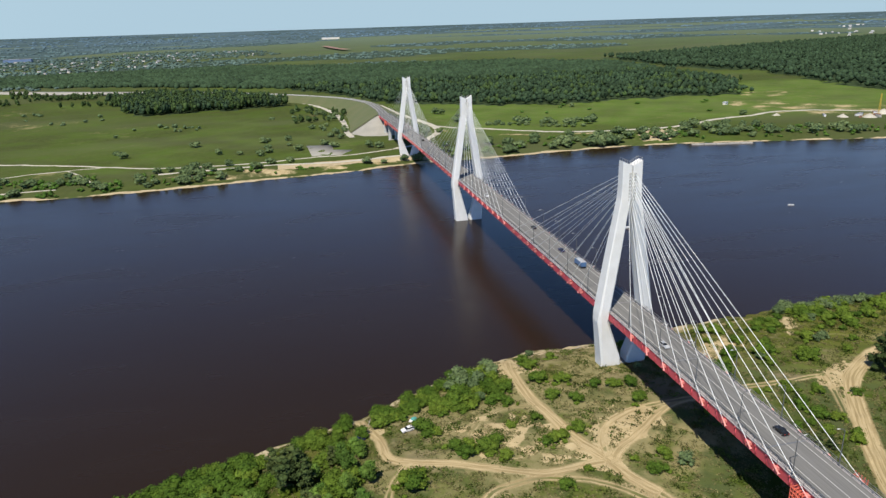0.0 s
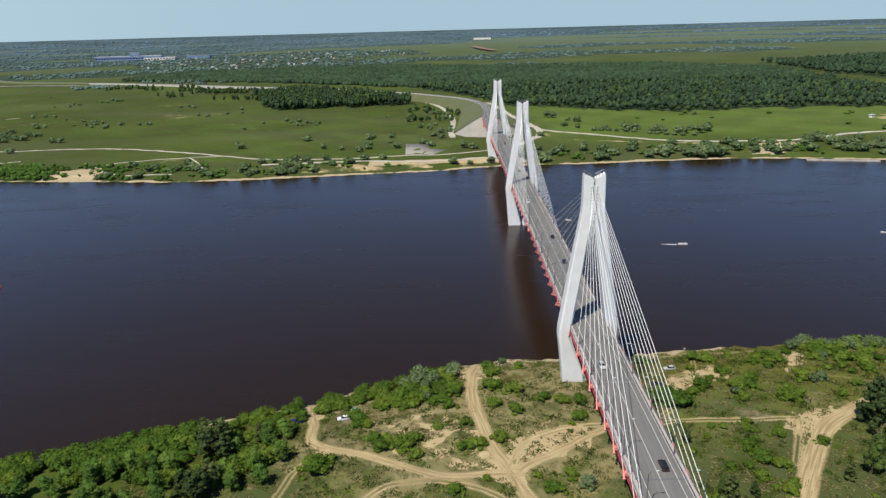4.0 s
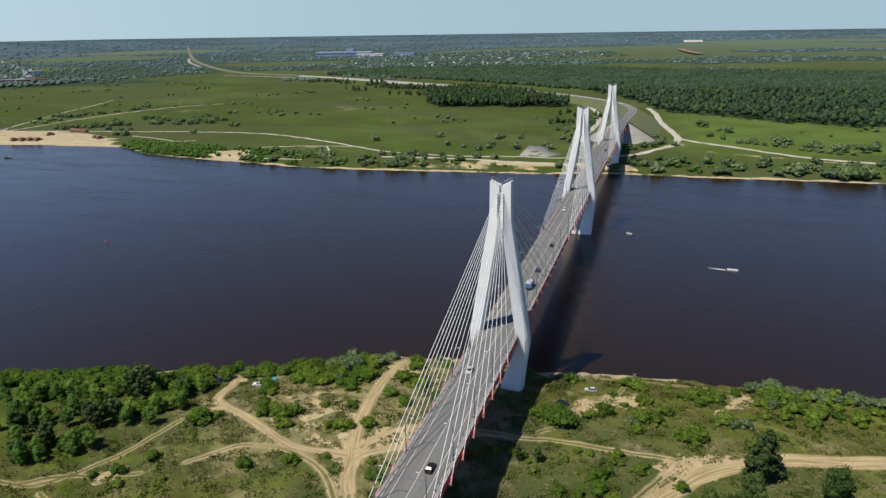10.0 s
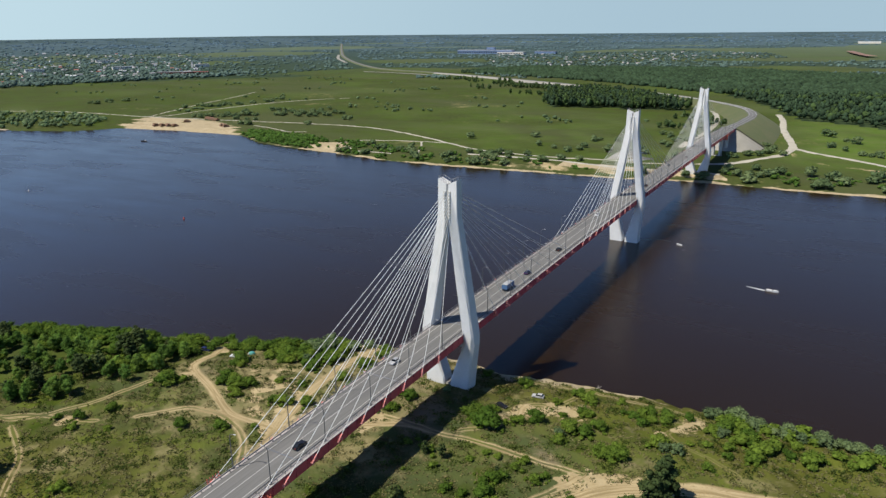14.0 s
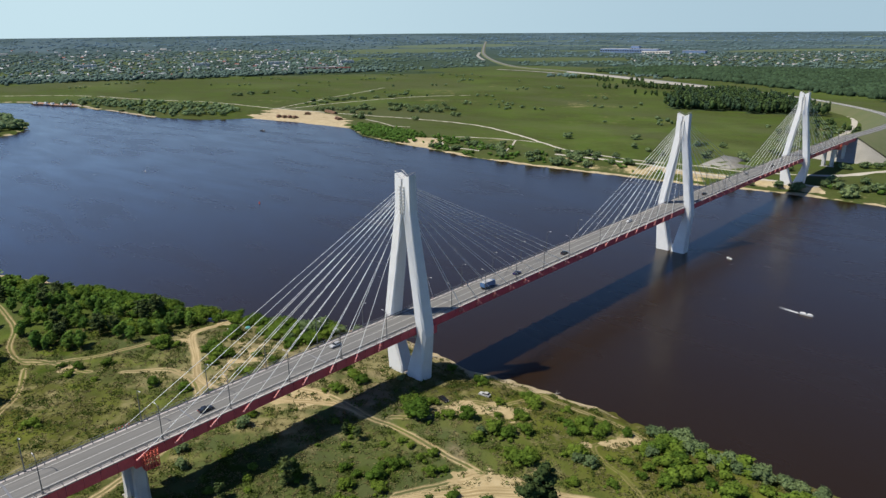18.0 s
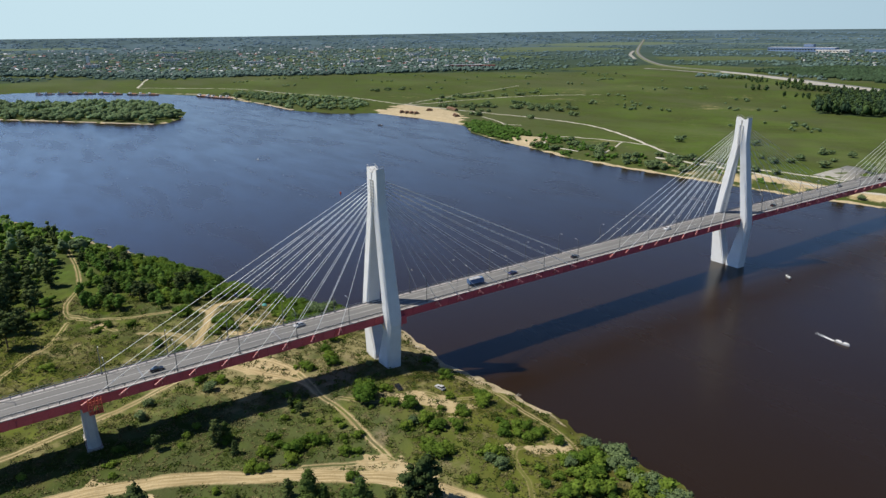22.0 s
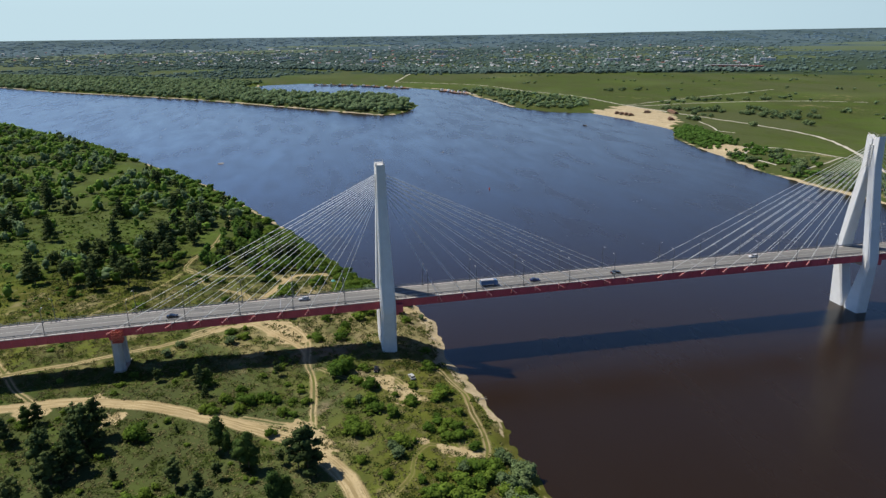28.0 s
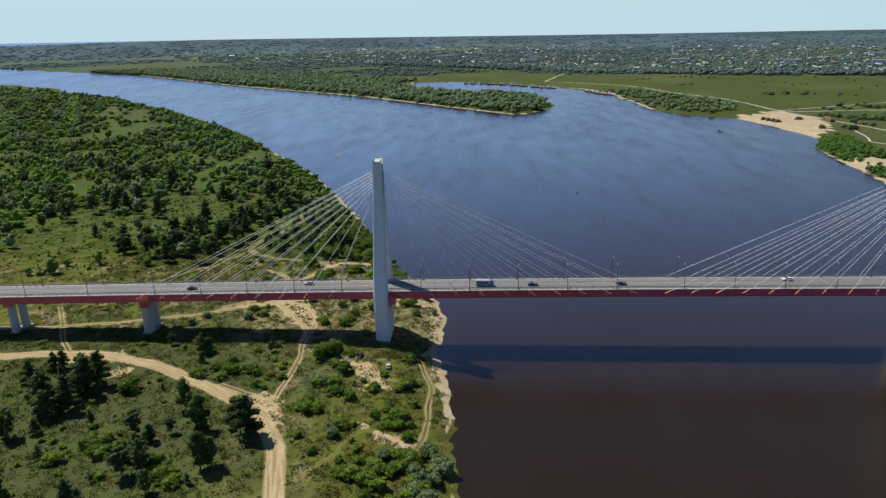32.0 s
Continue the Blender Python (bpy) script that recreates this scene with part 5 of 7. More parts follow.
BUSHES_MIDDLE = [(-93, -79, .8), (-98, -88, .7), (-94, -93, .7), (-63, -74, .9), (-50, -68, .8), (-41, -62, .55), (-35, -42, 1.0), (-74, -45, 1.0), (-67, -46, 1.0), (-48, -46, .8), (-66, -8, 1.2), (-68, -19, 1.0), (-54, -15, 1.0), (-35, -5, 1.0), (20, -20, 1.2), (40, -11, 1.0),
                 (34, -37, .55), (38, -37, .5), (43, -46, .8), (45, -40, .6), (32, -59, .7), (43, -56, 1.1), (65, -47, .8), (-36, -20, .9), (-29, -25, .9), (-18, -17, .9), (-12, -19, 1.0), (-6, -20, .9)]
BUSHES_SHORE = [(-52, -20, .8), (-56, -34, .7), (-60, -11, 1.0), (-36, 9, 1.0), (-37, -6, .9), (8, 15, .8), (42, -49, .8), (55, -40, .6), (46, -68, .8), (47, -59, .8), (25, 14, .9), (24, -12, .9), (-26, -62, .5), (-22, -68, .9), (-16, -62, .8), (-24, 12, .8)]
BUSHES_BANK = [(41, 5, .7), (52, 3, .8), (52, 11, .7), (52, -13, 1.0), (57, -11, 1.0), (60, -6, .9), (54, 2, .7), (70, -20, 1.2), (66, -20, 1.0), (70, -16, 1.0), (70, 13, .8), (61, 18, .6), (72, 15, .9), (78, 15, .8), (78, 11, .8), (74, 10, .7), (97, 16, 1.3), (97, 21, 1.2), (99, 4, .8),
               (107, 0, .9), (96, -12, .7), (87, -19, .6), (105, 11, 1.1), (110, 10, 1.0), (116, 9, .9), (123, 11, 1.0), (100, -2, .6), (93, 12, .8), (103, 16, 1.0), (64, 10, .5), (46, -3, .5), (88, 0, .4)]
BUSHES = BUSHES_BANK + BUSHES_CLEARING + BUSHES_EAST + BUSHES_MIDDLE + BUSHES_SHORE
for x, y, s in BUSHES:
    plant("bush", x, y, s * float(rng.uniform(1.1, 1.4)), float(rng.uniform(0.8, 1.1)))
    for _ in range(3):
        a, q = float(rng.uniform(0, 6.283)), s * float(rng.uniform(2.2, 4.2))
        SHRUBS.append((x + q * math.cos(a), y + q * math.sin(a), s * float(rng.uniform(0.7, 1.7))))


def fill(ring, spacing, keys, low, high):
    """Plants standing close together inside a ring."""
    ring = np.asarray(ring, float)
    (x0, y0), (x1, y1) = ring.min(0), ring.max(0)
    for a in np.arange(x0, x1, spacing):
        for b in np.arange(y0, y1, spacing):
            x, y = float(a + rng.uniform(-.5, .5) * spacing), float(b + rng.uniform(-.5, .5) * spacing)
            if bool(inside(np.array([x]), np.array([y]), ring)[0]) and track_free(x, y, 1.2) and float(shore_distance(np.array([x]), np.array([y]))[0][0]) > 2.5:
                plant(keys[int(rng.integers(len(keys)))], x, y, float(rng.uniform(low, high)), float(rng.uniform(0.8, 1.1)))


fill([(-97, -12), (-82, 0), (-66, 9), (-50, 5), (-48, -6), (-57, -18), (-70, -19), (-78, -21), (-85, -13), (-93, -18)], 4.6, ("bush", "bush", "bush", "silver"), 0.75, 1.35)
fill([(-116, -15), (-111, -21), (-104, -20), (-103, -8), (-111, -7)], 4.4, ("bush",), 1.0, 1.5)
fill([(-129, -27), (-118, -28), (-117, -20), (-124, -19)], 4.4, ("bush",), 0.9, 1.4)
fill([(-149, -29), (-137, -27), (-136, -20), (-146, -22)], 4.4, ("bush",), 0.9, 1.3)
# the thicket along the water and scattered growth between the tracks
made = 0
while made < 150:
    x = float(rng.uniform(-104, 175))
    y = float(rng.uniform(-30, 36))
    d = float(shore_distance(np.array([x]), np.array([y]))[0][0])
    want = 0.0
    if 5 < d < 14 and (x > 90 or -100 < x < -52):
        want = 0.95
    elif 14 <= d < 34 and x > 30:
        want = (0.38 if x > 88 else 0.08) if ripple(x, y, 24, 8) > -0.1 else 0.04
    elif 3 < d < 30 and x < -50:
        want = 0.25
    if rng.uniform() < want and track_free(x, y, 1.0) and math.hypot(x - 33, y - 6) > 5 and math.hypot(x - 25, y + 7) > 5 and math.hypot(x + 90, y + 27) > 8 and math.hypot(x + 105, y + 28) > 4 and math.hypot(x - 84, y - 12) > 6:
        silver = d < 12 and x > 90 and rng.uniform() < 0.6
        if x > 88 and not silver:
            SHRUBS.append((x, y, float(rng.uniform(2.2, 4.6))))
        else:
            plant("silver" if silver else "bush", x, y, float(rng.uniform(0.7, 1.5)) * (0.8 if silver else 1), float(rng.uniform(0.75, 1.1)))
        made += 1
for x, y, s in ((92, 26, .9), (104, 22, .9), (110, 23, .8), (114, 22, .9), (119, 23, .8), (123, 24, .9), (128, 25, .8), (133, 26, .9), (107, 26, .8), (86, -7, .8), (50, -16, .7), (-50, 16, 1.0), (-30, 20, .6), (82, -8, .7), (96, 12, .8), (3, -8, .6), (-12, -67, .9), (-6, -92, .8), (-14, -88, .7)):
    plant("silver", x, y, s)
# small dark seedling pines and shrubs on the open ground
made = 0
while made < 150:
    x, y = float(rng.uniform(-10, 135)), float(rng.uniform(-175, -32))
    if track_free(x, y, 2.5) and abs(x) > 9:
        k = "pine" if rng.uniform() < 0.16 else "bush"
        if k == "pine":
            plant(k, x, y, float(rng.uniform(0.2, 0.5)))
        else:
            SHRUBS.append((x, y, float(rng.uniform(0.9, 2.4))))
        made += 1
# the grove by the water: bright bushes at the shore, darker trees behind, grass between the clumps
made = 0
while made < 215:
    x, y = float(rng.uniform(-235, -104)), float(rng.uniform(-100, -10))
    d = float(shore_distance(np.array([x]), np.array([y]))[0][0])
    if d > 4 and bool(inside(np.array([x]), np.array([y]), GROVE)[0]) and track_free(x, y, 2) and (d > 27 or rng.uniform() < 0.5) and float(ripple(x, y, 27, 91)) > -0.5:
        dark = float(ripple(x, y, 44, 92)) + 0.018 * (d - 38)
        if d < 24 or (dark < -0.05 and rng.uniform() < 0.6):
            plant("bush", x, y, float(rng.uniform(0.9, 1.6)), float(rng.uniform(0.85, 1.2)))
        else:
            plant("pine" if dark > 0.25 and rng.uniform() < 0.55 else "oak", x, y, float(rng.uniform(0.5, 0.95)))
        made += 1
# willows of the far bank
# clumps of willows: middles, each of a few plants
CLUMPS_WEST = [(-686, 637), (-654, 640), (-628, 649), (-611, 670), (-612, 701), (-735, 613), (-727, 623), (-780, 575), (-762, 581), (-746, 594), (-789, 558), (-900, 682), (-885, 687), (-888, 709), (-881, 736), (-879, 763), (-864, 799), (-1164, 621), (-1148, 626), (-1144, 653), (-652, 533),
               (-383, 394), (-351, 393), (-326, 439), (-317, 442), (-218, 422), (-208, 424), (-239, 418), (-370, 456), (-285, 412), (-277, 416)]
CLUMPS_BRIDGE = [(-99, 894), (-83, 875), (-70, 844), (-56, 802), (-81, 700), (-71, 678), (-62, 705), (-50, 645), (-66, 838), (-56, 765), (-27, 530), (-18, 522), (-30, 448), (-12, 447), (-72, 540), (-110, 537), (-135, 540), (-117, 612), (-141, 603)]
CLUMPS_EAST = [(196, 458), (203, 456), (214, 457), (225, 460), (250, 475), (326, 466), (327, 500), (358, 497), (366, 496), (409, 454), (415, 450), (366, 460), (426, 454), (178, 465), (293, 465), (287, 496), (416, 505), (466, 580), (200, 594), (217, 599), (234, 585), (253, 589)]
CLUMPS_MEADOW = [(-929, 654), (-921, 687), (-904, 725), (-1140, 689), (-691, 642), (-667, 668), (-632, 682), (17, 566), (24, 577), (32, 584), (40, 595), (47, 607), (2, 612), (30, 575), (10, 560)]
CLUMPS = CLUMPS_WEST + CLUMPS_BRIDGE + CLUMPS_EAST + CLUMPS_MEADOW
for x, y, big in ((199, 458, 1.9), (209, 459, 2.2), (219, 458, 2.0), (229, 461, 1.6), (100, 452, 1.2), (108, 455, 1.3), (153, 459, 1.2), (338, 511, 1.5), (351, 512, 1.8), (364, 505, 1.8), (372, 499, 1.4), (415, 460, 1.6), (400, 521, 1.3), (323, 491, 1.4)):
    plant("farwillow", x, y, big, float(rng.uniform(0.8, 1.0)))
for x, y in ((142, 628), (150, 625), (158, 620), (168, 615), (178, 612), (192, 595), (200, 588), (208, 583), (217, 579), (226, 576), (238, 573)):
    plant("farwillow", x, y, 0.95, 0.7)
for x, y in CLUMPS:
    while float(shore_distance(np.array([x]), np.array([y]))[0][0]) < 9:
        y += 3
    for i in range(4 if x < -500 else 2 if x < -200 else 1):
        plant("farwillow", x + float(rng.uniform(-9, 9)), y + float(rng.uniform(-6, 7)), float(rng.uniform(0.85, 1.4)) * (1.3 if x > 100 else 1), float(rng.uniform(0.75, 1.05)))
FAR_BUSHES_WEST = [(-748, 685), (-735, 690), (-720, 684), (-705, 680), (-690, 676), (-680, 690), (-668, 700), (-655, 704), (-664, 740), (-542, 638), (-762, 640), (-755, 632), (-777, 610), (-706, 562), (-690, 566), (-673, 569),
                   (-564, 566), (-299, 579), (-228, 466), (-218, 470), (-206, 474), (-196, 470), (-240, 464), (-317, 466), (-382, 470), (-297, 436), (-305, 440), (-352, 440), (-345, 446), (-257, 444), (-141, 612), (-82, 559),
                   (-169, 532), (-141, 554), (-120, 575), (-60, 600), (-70, 620), (-58, 640), (92, 766), (98, 760), (115, 732), (128, 719), (105, 676), (120, 655), (134, 632), (175, 630), (184, 628), (202, 620)]
FAR_BUSHES_MIDDLE = [(212, 618), (240, 618), (250, 615), (150, 640), (304, 756), (20, 660), (30, 650), (47, 636), (38, 640), (25, 470), (34, 468), (45, 468), (52, 474), (60, 480), (71, 487), (63, 600),
                     (101, 460), (108, 462), (117, 468), (160, 465), (168, 466), (204, 476), (212, 480), (220, 486), (226, 495), (247, 514), (255, 505), (263, 600), (-645, 671), (-555, 644), (-656, 782), (-292, 560),
                     (-220, 601), (-194, 542), (-147, 520), (-136, 597), (-189, 455), (-215, 451), (280, 470), (300, 475), (320, 466), (345, 470), (370, 480), (390, 462), (410, 450), (440, 445), (460, 440), (480, 430)]
FAR_BUSHES_EAST = [(505, 425), (330, 500), (420, 490), (-30, 450), (10, 452), (-46, 445), (45, 455), (-900, 404), (-890, 410), (-860, 420)]
FAR_BUSHES = FAR_BUSHES_WEST + FAR_BUSHES_MIDDLE + FAR_BUSHES_EAST
made = 0
while made < 45:
    x = float(rng.uniform(-330, 520))
    y = float(rng.uniform(420, 540))
    d = float(shore_distance(np.array([x]), np.array([y]))[0][0])
    if 14 < d < 70 and ripple(x, y, 85, 71) > 0.0 and abs(x) > 14 and not bool(inside(np.array([x]), np.array([y]), SANDS[1])[0]) and min(float(away(np.array([x]), np.array([y]), r[4])[0]) for r in FAR_ROADS) > 6:
        FAR_BUSHES.append((x, y))
        made += 1
for x, y in FAR_BUSHES:
    if min(math.hypot(x - p, y - q) for p, q in CLUMPS) < 9:
        continue
    plant("farwillow", x + float(rng.uniform(-3, 3)), y + float(rng.uniform(-3, 3)), float(rng.uniform(0.8, 1.5)) * (1.2 if x > 0 else 1), float(rng.uniform(0.75, 1.05)))


# ---------------------------------------------------------------- woods: more trees than one could count
def tuft(seed, leaves, size):
    g = np.random.default_rng(seed)
    at = g.normal(size=(leaves, 3)) * (0.38, 0.38, 0.16) + (0, 0, 0.28)
    t1, t2 = g.normal(size=(leaves, 3)), g.normal(size=(leaves, 3))
    t1 /= np.linalg.norm(t1, axis=1, keepdims=True)
    t2 /= np.linalg.norm(t2, axis=1, keepdims=True)
    v = np.stack((at + t1 * size, at - t1 * size * 0.6 + t2 * size * 0.7, at - t2 * size), 1).reshape(-1, 3)
    return v, np.arange(leaves * 3).reshape(-1, 3)


def proto(seed, kind, leaves, blobs):
    g = np.random.default_rng(seed)
    if kind == "tree":
        return leaf_cloud(g, tree_blobs(g, blobs, 0.8, 1.0, 0.06), leaves, 0.085, 0.92)
    if kind == "pine":
        return leaf_cloud(g, pine_blobs(g, blobs + 1, 0.85, 1.0), leaves, 0.06, 0.92)
    return leaf_cloud(g, bush_blobs(g, blobs, 1.5, 1.0), leaves, 0.12, 0.92)


def scatter(name, protos, xs, ys, tall, wide, mat, label, category="woodland", sink=0.3, smooth=False):
    """One mesh of many plants on the land."""
    xs, ys, tall, wide = (np.asarray(v, float) for v in (xs, ys, tall, wide))
    z = height(xs, ys)
    which = rng.integers(len(protos), size=len(xs))
    vs, fs, n = [], [], 0
    for i, (pv, pf) in enumerate(protos):
        k = which == i
        m = int(k.sum())
        if not m:
            continue
        a = rng.uniform(0, 6.283, m)
        X, Y, Z, s = land(xs[k], ys[k], z[k] - sink)
        ca, sa = np.cos(a)[:, None], np.sin(a)[:, None]
        w, t = (wide[k] * s)[:, None], (tall[k] * s)[:, None]
        v = np.stack((X[:, None] + w * (ca * pv[:, 0] - sa * pv[:, 1]), Y[:, None] + w * (sa * pv[:, 0] + ca * pv[:, 1]), Z[:, None] + t * pv[:, 2]), -1)
        vs.append(v.reshape(-1, 3))
        fs.append((pf[None] + (np.arange(m) * len(pv))[:, None, None] + n).reshape(-1, 3))
        n += m * len(pv)
    ob = new(name, mesh_np(name, np.concatenate(vs), np.concatenate(fs), mat, smooth))
    return tagged(ob, label, category, kind="stuff")


def sprinkle(ring, spacing, jitter=0.48, wander=0):
    """Points about that far apart inside a ring."""
    ring = np.asarray(ring, float)
    x0, y0 = ring.min(0)
    x1, y1 = ring.max(0)
    a, b = np.meshgrid(np.arange(x0, x1, spacing), np.arange(y0, y1, spacing))
    a = a.ravel() + rng.uniform(-jitter, jitter, a.size) * spacing
    b = b.ravel() + rng.uniform(-jitter, jitter, b.size) * spacing
    k = ragged(a, b, ring, wander)
    return a[k], b[k]


MID = [proto(40 + i, "tree", 26, 3) for i in range(5)]
MID_FINE = [proto(60 + i, "tree", 44, 4) for i in range(5)]
MID_PINE = [proto(80 + i, "pine", 30, 4) for i in range(4)]
MID_BUSH = [proto(100 + i, "bush", 26, 3) for i in range(6)]
NEAR_BUSH = [proto(180 + i, "bush", 90, 5) for i in range(6)]
FAR_BUSH = [proto(140 + i, "bush", 16, 2) for i in range(6)]
MID_LOW = [proto(160 + i, "tree", 9, 1) for i in range(6)]
LOW = []          # flat domes of crowns for the farthest woods
for i in range(6):
    g = np.random.default_rng(120 + i)
    v = np.concatenate([ICO_V * (g.uniform(0.3, 0.5), g.uniform(0.25, 0.4), g.uniform(0.35, 0.5)) + (g.uniform(-0.4, 0.4), g.uniform(-0.35, 0.35), 0.2) for _ in range(2)])
    LOW.append((v, np.concatenate([ICO_F + 12 * j for j in range(2)])))

x, y, h = np.array(SHRUBS).T
scatter("shrubs", NEAR_BUSH, x, y, h, h * rng.uniform(0.95, 1.25, len(h)), LEAF_BRIGHT, "low bright green shrubs among the meadow grass", "shrubs", 0.15)
x, y = sprinkle([(-190, -42), (-164, -30), (-153, -27), (-138, -29), (-138, -42), (-150, -48), (-180, -52)], 3.8)
k = shore_distance(x, y)[0] > 2.5
scatter("shrubs", NEAR_BUSH, x[k], y[k], rng.uniform(2.6, 4.6, k.sum()), rng.uniform(3.4, 5.2, k.sum()), LEAF_BRIGHT, "bright green willow shrubs at the water's edge", "shrubs", 0.15)
x, y = sprinkle(WOODS[0], 8, wander=18)
leafy = rng.uniform(size=len(x)) < 0.6
for k, mat, label in ((leafy, FAR_LEAVES, "leafy sunlit trees of the wood beside the far meadow"), (~leafy, WOOD_CANOPY, "dark trees of the wood beside the far meadow")):
    scatter("far_wood", MID_FINE, x[k], y[k], rng.uniform(13, 23, k.sum()), rng.uniform(11, 17, k.sum()), mat, label)
x, y = np.repeat([-569, -530, -503, -683, -460, -419, -98, -66, -54, -620, -590], 9) + rng.normal(0, 16, 99), np.repeat([1298, 1289, 1349, 1466, 1142, 1131, 880, 763, 823, 1370, 1340], 9) + rng.normal(0, 11, 99)
x, y = np.append(x, np.repeat([-867, -828, -790, -744, -634, -546, -527, -500, -650], 8) + rng.normal(0, 15, 72)), np.append(y, np.repeat([1478, 1476, 1474, 1432, 1245, 1305, 1322, 1288, 1395], 8) + rng.normal(0, 9, 72))
scatter("far_trees", MID_FINE, x, y, rng.uniform(6, 14, 171), rng.uniform(8, 14, 171), FAR_LEAVES, "loose groups of leafy trees on the far meadow")
x, y = sprinkle(WOODS[1], 12.5, wander=18)
k = rng.uniform(size=len(x)) < np.clip(1250 / np.maximum(y, 1), 0, 1)
x, y = x[k], y[k]
leafy = ripple(x, y, 170, 61) + 0.8 * ripple(x, y, 47, 62) + rng.uniform(-0.7, 0.7, len(x)) > 0.62
back = y > 1330
for k, mat, label in ((leafy & ~back, FAR_LEAVES, "leafy light green stands within the broad forest"), (~leafy & ~back, WOOD_CANOPY, "broad dense dark green forest behind the far meadow")):
    scatter("forest", MID_LOW, x[k], y[k], rng.uniform(9, 18, k.sum()), rng.uniform(12, 20, k.sum()), mat, label)
scatter("forest", LOW, x[back], y[back], rng.uniform(11, 18, back.sum()), rng.uniform(15, 24, back.sum()), WOOD_CANOPY, "far side of the broad dark green forest")
x, y = sprinkle(WOODS[2], 12, wander=18)
scatter("forest", LOW, x, y, rng.uniform(10, 17, len(x)), rng.uniform(13, 22, len(x)), WOOD_CANOPY, "dense dark forest along the far road")
x, y = sprinkle(WOODS[3], 18, wander=18)
k = x < 1.04 * (y + 220) - 40
x, y = x[k], y[k]
scatter("forest", MID_LOW, x, y, rng.uniform(12, 20, len(x)), rng.uniform(17, 27, len(x)), WOOD_CANOPY, "tall dark forest with a straight edge")

# the wild wood and clearings of the near bank upstream
x, y = sprinkle([(-225, -48), (-394, -122), (-689, -294), (-959, -498), (-1299, -790), (-1560, -1108), (-1700, -1400), (-900, -900), (-420, -520), (-180, -330), (-90, -260), (-60, -190), (-90, -150), (-120, -112), (-230, -96)], 6.9)
d = shore_distance(x, y)[0]
thick = ripple(x, y, 120, 11) + 0.6 * ripple(x, y, 47, 12) + 0.3 * ripple(x, y, 21, 13)
CLEARINGS = [
    [(-552, -480), (-563, -449), (-600, -428), (-693, -412), (-790, -450), (-855, -507), (-767, -498), (-688, -512), (-620, -530)],
    [(-980, -662), (-1080, -697), (-1004, -577), (-922, -514), (-860, -515), (-877, -608)],
    [(-340, -222), (-379, -201), (-461, -180), (-471, -166), (-530, -196), (-520, -230), (-428, -226), (-378, -237)],
    [(-79, -219), (-100, -300), (-184, -281), (-198, -265), (-206, -232), (-221, -222), (-263, -237), (-284, -204), (-257, -166), (-223, -117), (-196, -126), (-184, -150), (-164, -170), (-126, -166), (-74, -141)],
    [(-436, -431), (-440, -410), (-467, -422), (-482, -458)],
    [(-696, -499), (-758, -513), (-807, -494), (-902, -528), (-892, -561), (-796, -550)],
]
clear = np.zeros(len(x), bool)
for ring in CLEARINGS:
    clear |= ragged(x, y, ring, 5)
chance = np.where(d < 5, 0, np.where(d < 22, 0.95, np.where(thick > 0.02, 0.9, np.where(thick > -0.3, 0.45, 0.12))))
chance = np.where(clear, 0.04, chance) * np.clip(700 / np.hypot(x, y), 0.28, 1) * (away(x, y, TRACKS[2][1]) > 4)
k = rng.uniform(size=len(x)) < chance
x, y, d, thick = x[k], y[k], d[k], thick[k]
r = np.hypot(x - 90, y)
grow = np.clip(r / 700, 1, 1.7)
pines = (ripple(x, y, 60, 14) > 0.66) & (d > 20) & ~clear[k]
low = (~pines) & ((d < 22) | (rng.uniform(size=len(x)) < 0.5))
rest = ~pines & ~low
kinds = rng.uniform(size=len(x)) + 0.5 * ripple(x, y, 70, 15)
for k, mat, label in ((rest & (kinds < 0.62), LEAF_OAK, "mixed green woodland with clearings on the near bank"), (rest & (kinds >= 0.62), FAR_WILLOW, "grey-green willows within the woodland of the near bank")):
    scatter("woodland", MID, x[k], y[k], rng.uniform(5, 13, k.sum()), rng.uniform(8, 15, k.sum()) * grow[k], mat, label)
scatter("thicket", MID_BUSH, x[low], y[low], rng.uniform(3.0, 6.2, low.sum()), rng.uniform(4.2, 7.4, low.sum()) * grow[low], LEAF_THICKET, "bright green thicket along the near bank")
scatter("pine_wood", MID_PINE, x[pines], y[pines], rng.uniform(9, 14, pines.sum()), rng.uniform(9, 13, pines.sum()) * grow[pines], LEAF_PINE, "dark green pines among the woodland")

x, y = sprinkle([(-60, -150), (-75, -215), (-100, -300), (-190, -300), (-290, -240), (-290, -190), (-225, -115), (-150, -108)], 5.2)
k = (ripple(x, y, 38, 16) + rng.uniform(-0.8, 0.8, len(x)) > 0.15) & (away(x, y, TRACKS_WEST[3][1]) > 2.5) & (away(x, y, TRACKS_WEST[4][1]) > 2.5)
scatter("shrubs", FAR_BUSH, x[k], y[k], rng.uniform(0.5, 2.1, k.sum()), rng.uniform(0.8, 2.6, k.sum()), LEAF_THICKET, "low shrubs scattered over the upstream meadow", "shrubs", 0.1)
x, y = rng.uniform(-300, -60, 14000), rng.uniform(-300, -105, 14000)
k = (ripple(x, y, 21, 17) + 0.5 * ripple(x, y, 8, 18) > -0.1) & (away(x, y, TRACKS_WEST[3][1]) > 2)
scatter("meadow_weeds", [tuft(220 + i, 6, 0.36) for i in range(5)], x[k], y[k], rng.uniform(0.5, 1.3, k.sum()), rng.uniform(0.8, 2.0, k.sum()), WEED_LEAVES, "tufts of weeds on the upstream meadow", "weeds", 0.05)

